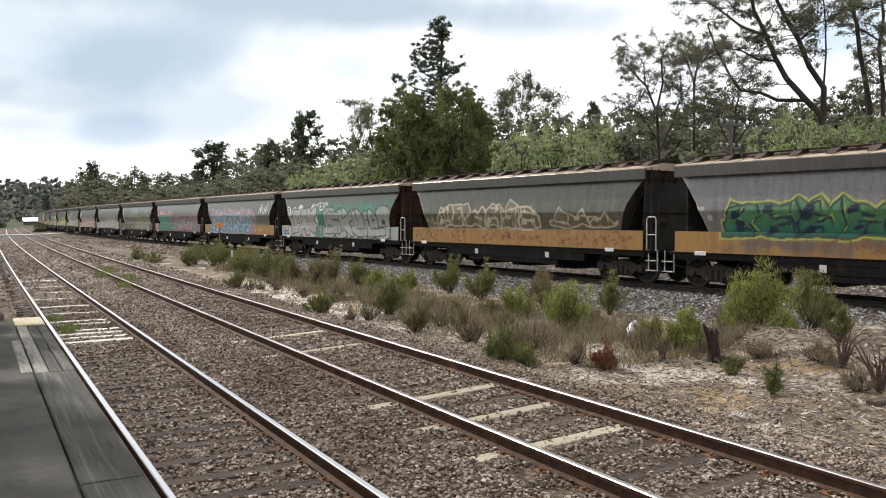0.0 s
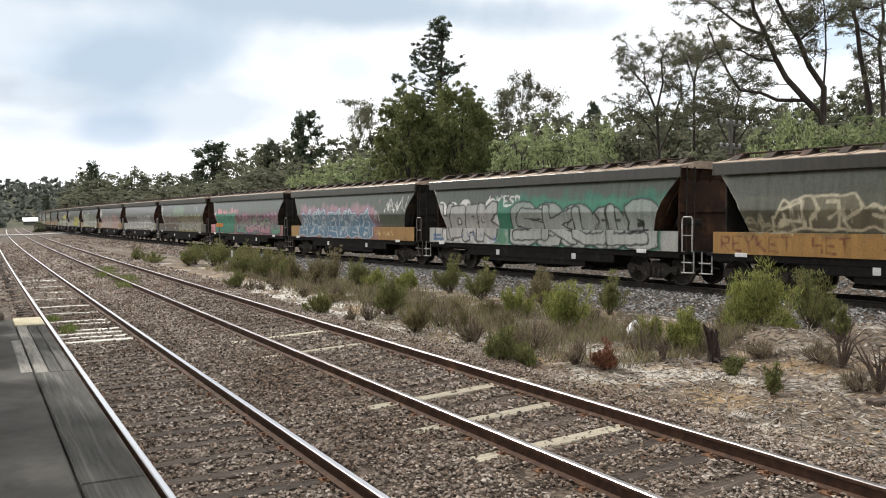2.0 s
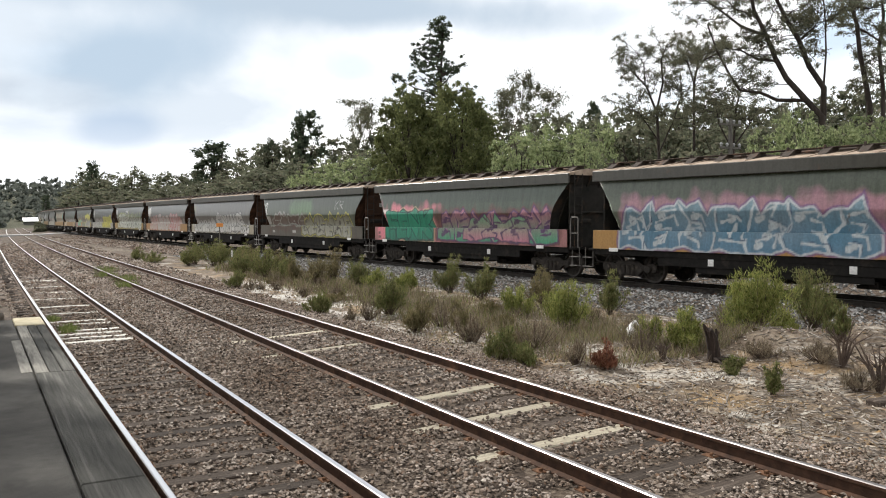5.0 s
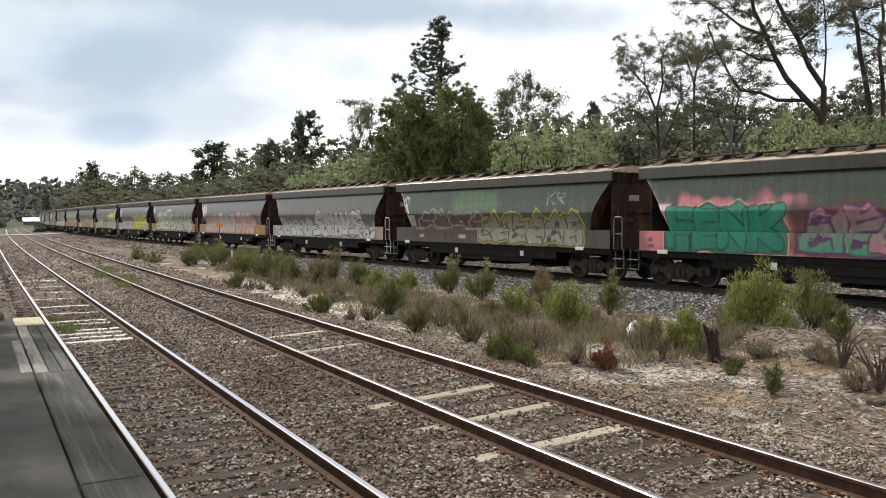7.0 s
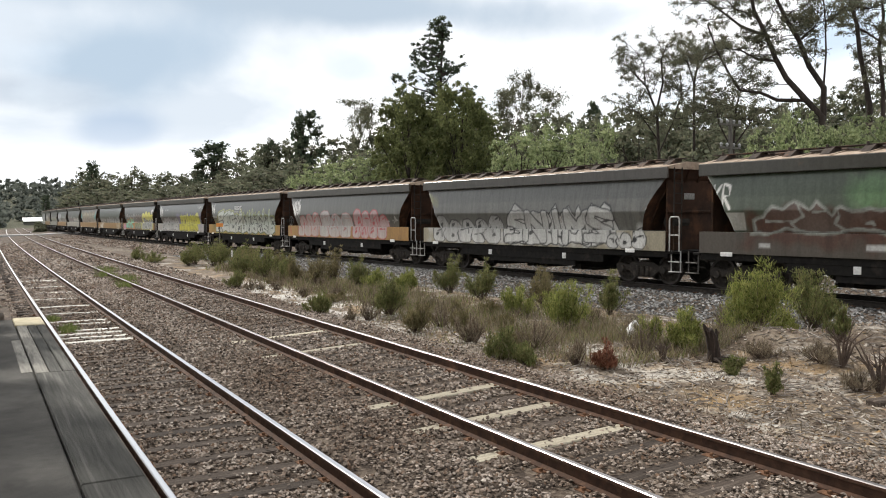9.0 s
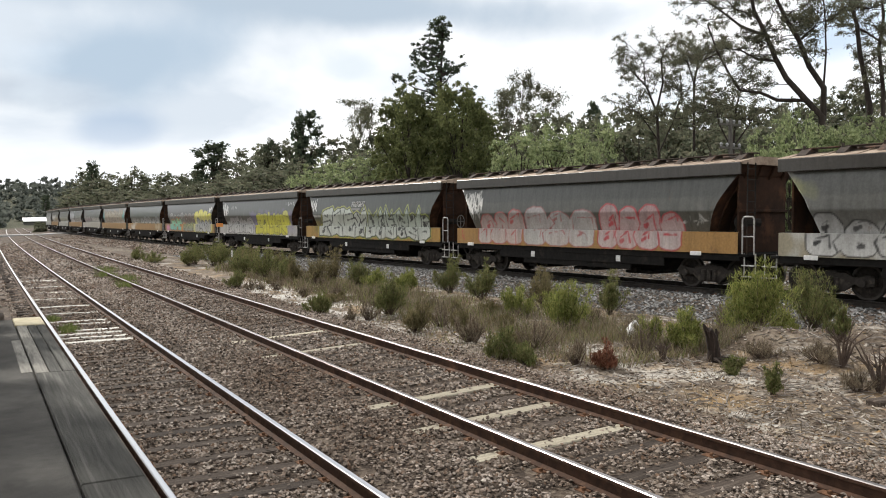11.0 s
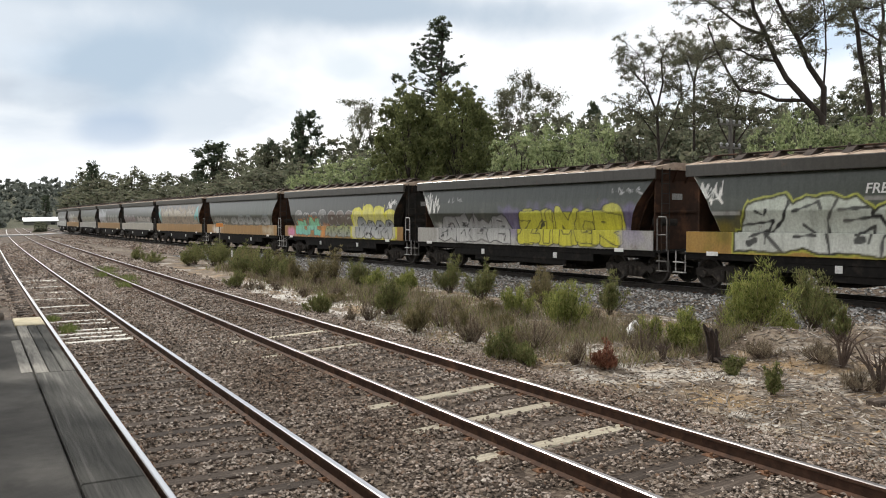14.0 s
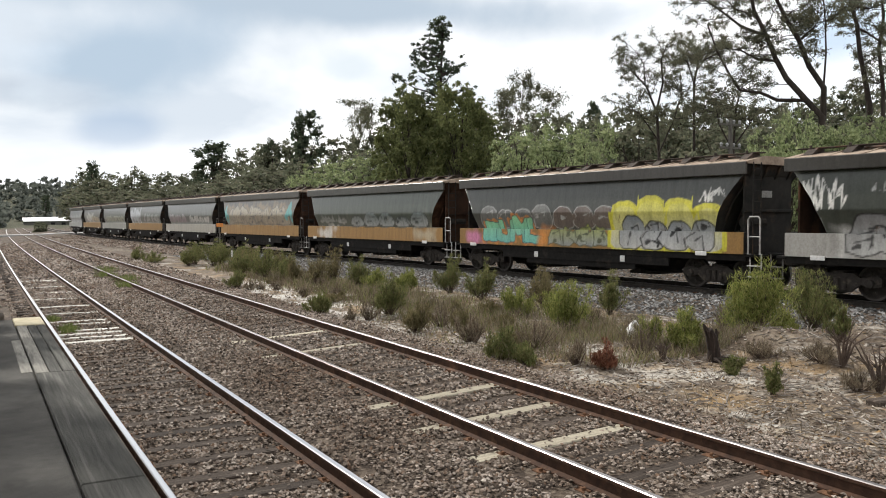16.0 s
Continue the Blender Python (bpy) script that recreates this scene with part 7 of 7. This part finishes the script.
def small_things():
    # old sleeper left lying
    ob = new("old_sleeper", Shape().box(-0.9, 0.9, -0.12, 0.12, 0, 0.14, 0.02).mesh("old_sleeper", TIMBER_DARK))
    ob.matrix_basis = pose(11.2, 6.55, float(land(11.2, 6.55)) - 0.02, 0, 0, -8)
    tagged(ob, "discarded dark timber sleeper lying on the dirt", "sleeper")
    # plastic litter: a crumpled bag
    rs = np.random.RandomState(4)
    bm = bmesh.new()
    bmesh.ops.create_icosphere(bm, subdivisions=2, radius=1)
    for v in bm.verts:
        v.co = Vector((v.co.x * 0.24, v.co.y * 0.16, v.co.z * 0.22)) * rs.uniform(0.6, 1.25)
    me = bpy.data.meshes.new("plastic_bag")
    bm.to_mesh(me)
    bm.free()
    me.materials.append(PLASTIC_WHITE)
    ob = new("plastic_bag", me)
    ob.location = (11.79, 12.79, float(land(11.79, 12.79)) + 0.22)
    tagged(ob, "crumpled white plastic bag caught in the brush", "litter")
    # marker post
    root = new("marker_post")
    root.location = (11.69, 42.9, float(land(11.69, 42.9)))
    part("post", Shape().box(-0.04, 0.04, -0.03, 0.03, -0.1, 0.95, 0.01).mesh("post", POLE_GREY), root)
    part("reflector", Shape().box(-0.05, 0.05, -0.045, -0.03, 0.5, 0.85, 0.004).mesh("reflector", TAG_WHITE), root, "white reflector")
    part("band", Shape().box(-0.052, 0.052, -0.05, -0.046, 0.36, 0.48, 0.002).mesh("band", RED), root, "faded red band")
    tagged(root, "short white-topped marker post among the shrubs", "marker post")
    root = new("track_sign")
    root.location = (12.0, 46.5, float(land(12.0, 46.5)))
    part("post", Shape().tube([(0, 0, -0.1), (0, 0, 2.25)], 0.03, 8).mesh("post", POLE_GREY), root)
    part("plate", Shape().box(-0.19, 0.19, -0.05, -0.03, 2.05, 2.25, 0.006).mesh("plate", ORANGE), root, "orange plate")
    tagged(root, "small orange trackside sign on a thin post", "sign")
    # power pole with cross-arms and insulators
    x, y = 35.7, 31.5
    root = new("power_pole")
    g = float(land(x, y))
    root.location = (x, y, g)
    H = 7.9 - g
    part("pole", Shape().tube([(0, 0, -0.3), (0, 0, H)], [0.17, 0.11], 10).mesh("pole", POLE_GREY), root)
    for z in (H - 0.3, H - 1.55):
        arm = part("crossarm", Shape().box(-0.8, 0.8, -0.05, 0.05, z - 0.05, z + 0.07, 0.01).mesh("crossarm", POLE_GREY), root)
        for a in (-0.7, -0.25, 0.25, 0.7):
            part("insulator", Shape().tube([(a, 0, z + 0.04), (a, 0, z + 0.14), (a, 0, z + 0.2), (a, 0, z + 0.28)], [0.03, 0.07, 0.09, 0.04], 8).mesh("insulator", PORCELAIN), arm, "white insulator")
    tagged(root, "weathered power pole with white insulators before the forest", "power pole")
    # signal mast beyond the train
    x, y = 25.5, 160.0
    root = new("signal_mast")
    g = float(land(x, y))
    root.location = (x, y, g)
    part("mast", Shape().tube([(0, 0, -0.2), (0, 0, 6.4 - g)], 0.09, 8).mesh("mast", POLE_GREY), root)
    part("head", Shape().box(-0.35, 0.35, -0.12, 0.12, 5.3 - g, 6.5 - g, 0.05).mesh("head", TAG_WHITE), root, "pale signal head")
    part("platform", Shape().box(-0.9, 0.1, -0.25, 0.25, 5.0 - g, 5.08 - g, 0.01).mesh("platform", POLE_GREY), root)
    tagged(root, "pale railway signal mast beyond the train", "signal")


small_things()


def crossing():
    """The road that crosses all tracks at the end of the station yard."""
    s = Shape()
    xs = np.linspace(-70, 34, 60)
    y0, y1 = 143.0, 149.0
    vs = []
    for x in xs:
        base = np.interp(x, [-70, -6, 0, 9, 13, 16, 22, 34], [0.9, 0.15, 0.01, 0.17, 0.38, 0.40, 0.40, 1.2])
        vs += [(x, y0, base), (x, y1, base), (x, y0, base - 0.6), (x, y1, base - 0.6)]
    fs = []
    for i in range(len(xs) - 1):
        a, b = 4 * i, 4 * i + 4
        fs += [(a, b, b + 1, a + 1), (a, a + 2, b + 2, b), (a + 1, b + 1, b + 3, a + 3)]
    s.add(vs, fs)
    tagged(new("crossing_road", s.mesh("crossing_road", ROAD)), "pale road crossing the tracks on the level", "road", kind="structure")


crossing()


def far_shed():
    root = new("shed")
    x, y = 26.0, 345.0
    g = float(land(x, y)) - 0.7
    root.location = (x, y, g)
    w, d, h = 9.5, 5.0, 1.9
    for a, b, c, e in ((-w, w, -d, -d + 0.2), (-w, w, d - 0.2, d), (-w, -w + 0.2, -d + 0.2, d - 0.2), (w - 0.2, w, -d + 0.2, d - 0.2)):
        part("wall", Shape().box(a, b, c, e, -0.3, h).mesh("wall", WALL_CREAM), root)
    r = Shape()
    r.add([(-w - 0.5, -d - 0.6, h), (w + 0.5, -d - 0.6, h + 0.3), (w + 0.5, 0, h + 1.9), (-w - 0.5, 0, h + 1.3), (-w - 0.5, d + 0.6, h), (w + 0.5, d + 0.6, h + 0.3),
           (-w - 0.5, -d - 0.6, h - 0.15), (w + 0.5, -d - 0.6, h + 0.15), (w + 0.5, 0, h + 1.75), (-w - 0.5, 0, h + 1.15), (-w - 0.5, d + 0.6, h - 0.15), (w + 0.5, d + 0.6, h + 0.15)],
          [(0, 1, 2, 3), (3, 2, 5, 4), (6, 9, 8, 7), (9, 10, 11, 8), (0, 6, 7, 1), (4, 5, 11, 10), (0, 3, 9, 6), (3, 4, 10, 9), (1, 7, 8, 2), (2, 8, 11, 5)])
    part("roof", r.mesh("roof", ROOF_WHITE), root, "bright white sheet roof")
    for k in (-3.6, 0, 3.6):
        part("window", Shape().box(k - 0.7, k + 0.7, -d - 0.03, -d + 0.02, 0.6, 1.5, 0.01).mesh("window", WINDOW_DARK), root)
    tagged(root, "low shed with a white sheet roof beyond the crossing", "shed")
    for k, (hx, hy, hw, hh) in enumerate(((10.9, 172, 0.9, 0.8), (11.6, 180, 1.0, 1.2), (12.2, 190, 1.0, 1.5))):
        rs = np.random.RandomState(80 + k)
        cs = [(rs.uniform(-hw, hw), rs.uniform(-0.8, 0.8), rs.uniform(0.1, hh)) for _ in range(50)]
        v, f = leaves(rs, cs, [0.35] * 50, 40, 0.4, 0.2)
        ob = new("hedge", fast_mesh("hedge", v, f, LEAF["broadleaf_dark"]))
        ob.location = (hx, hy, float(land(hx, hy)))
        tagged(ob, "dark low hedge beside the crossing", "hedge", "hedges at the crossing")


far_shed()
# three unseen trees, added past the platform end to cast shade on it
plant("broadleaf", -3.3, 14.6, 12.6, 4.6)
plant("broadleaf", -3.4, 18.4, 13.2, 4.8)
plant("broadleaf", -3.6, 22.6, 13.0, 5.0)
plant("pine", 26.0, 372.0, 12.5, 4.6)


# ---- what moves ----
def distance_run(t):
    return 8.115 * t + 0.0334 * t * t


PATH_Y = np.linspace(-160, 420, 5801)
PATH_X = np.array([train_x(v) for v in PATH_Y])
PATH_S = np.concatenate([[0.0], np.cumsum(np.hypot(np.diff(PATH_X), np.diff(PATH_Y)))])
PATH_S -= np.interp(0.0, PATH_Y, PATH_S)


def on_path(s):
    y = float(np.interp(s, PATH_S, PATH_Y))
    return Vector((train_x(y), y, ZT))


def motions():
    for k, wagon in enumerate(WAGONS):
        rows = []
        for i in range(33):
            t = i * 0.5
            mid = 19.43 + PITCH_M * (k - 0.5) - distance_run(t)
            a, b = on_path(mid - 5.6), on_path(mid + 5.6)
            d = b - a
            c = (a + b) / 2
            rows.append((t, pose(c.x, c.y, c.z, 0, 0, -math.degrees(math.atan2(d.x, d.y)))))
        walk(wagon, rows)
    times = [i / 15 for i in range(241)]
    for w, dy in WHEELSETS:
        walk(w, [(t, pose(0, dy, 0.475, math.degrees(distance_run(t) / 0.465))) for t in times])


motions()
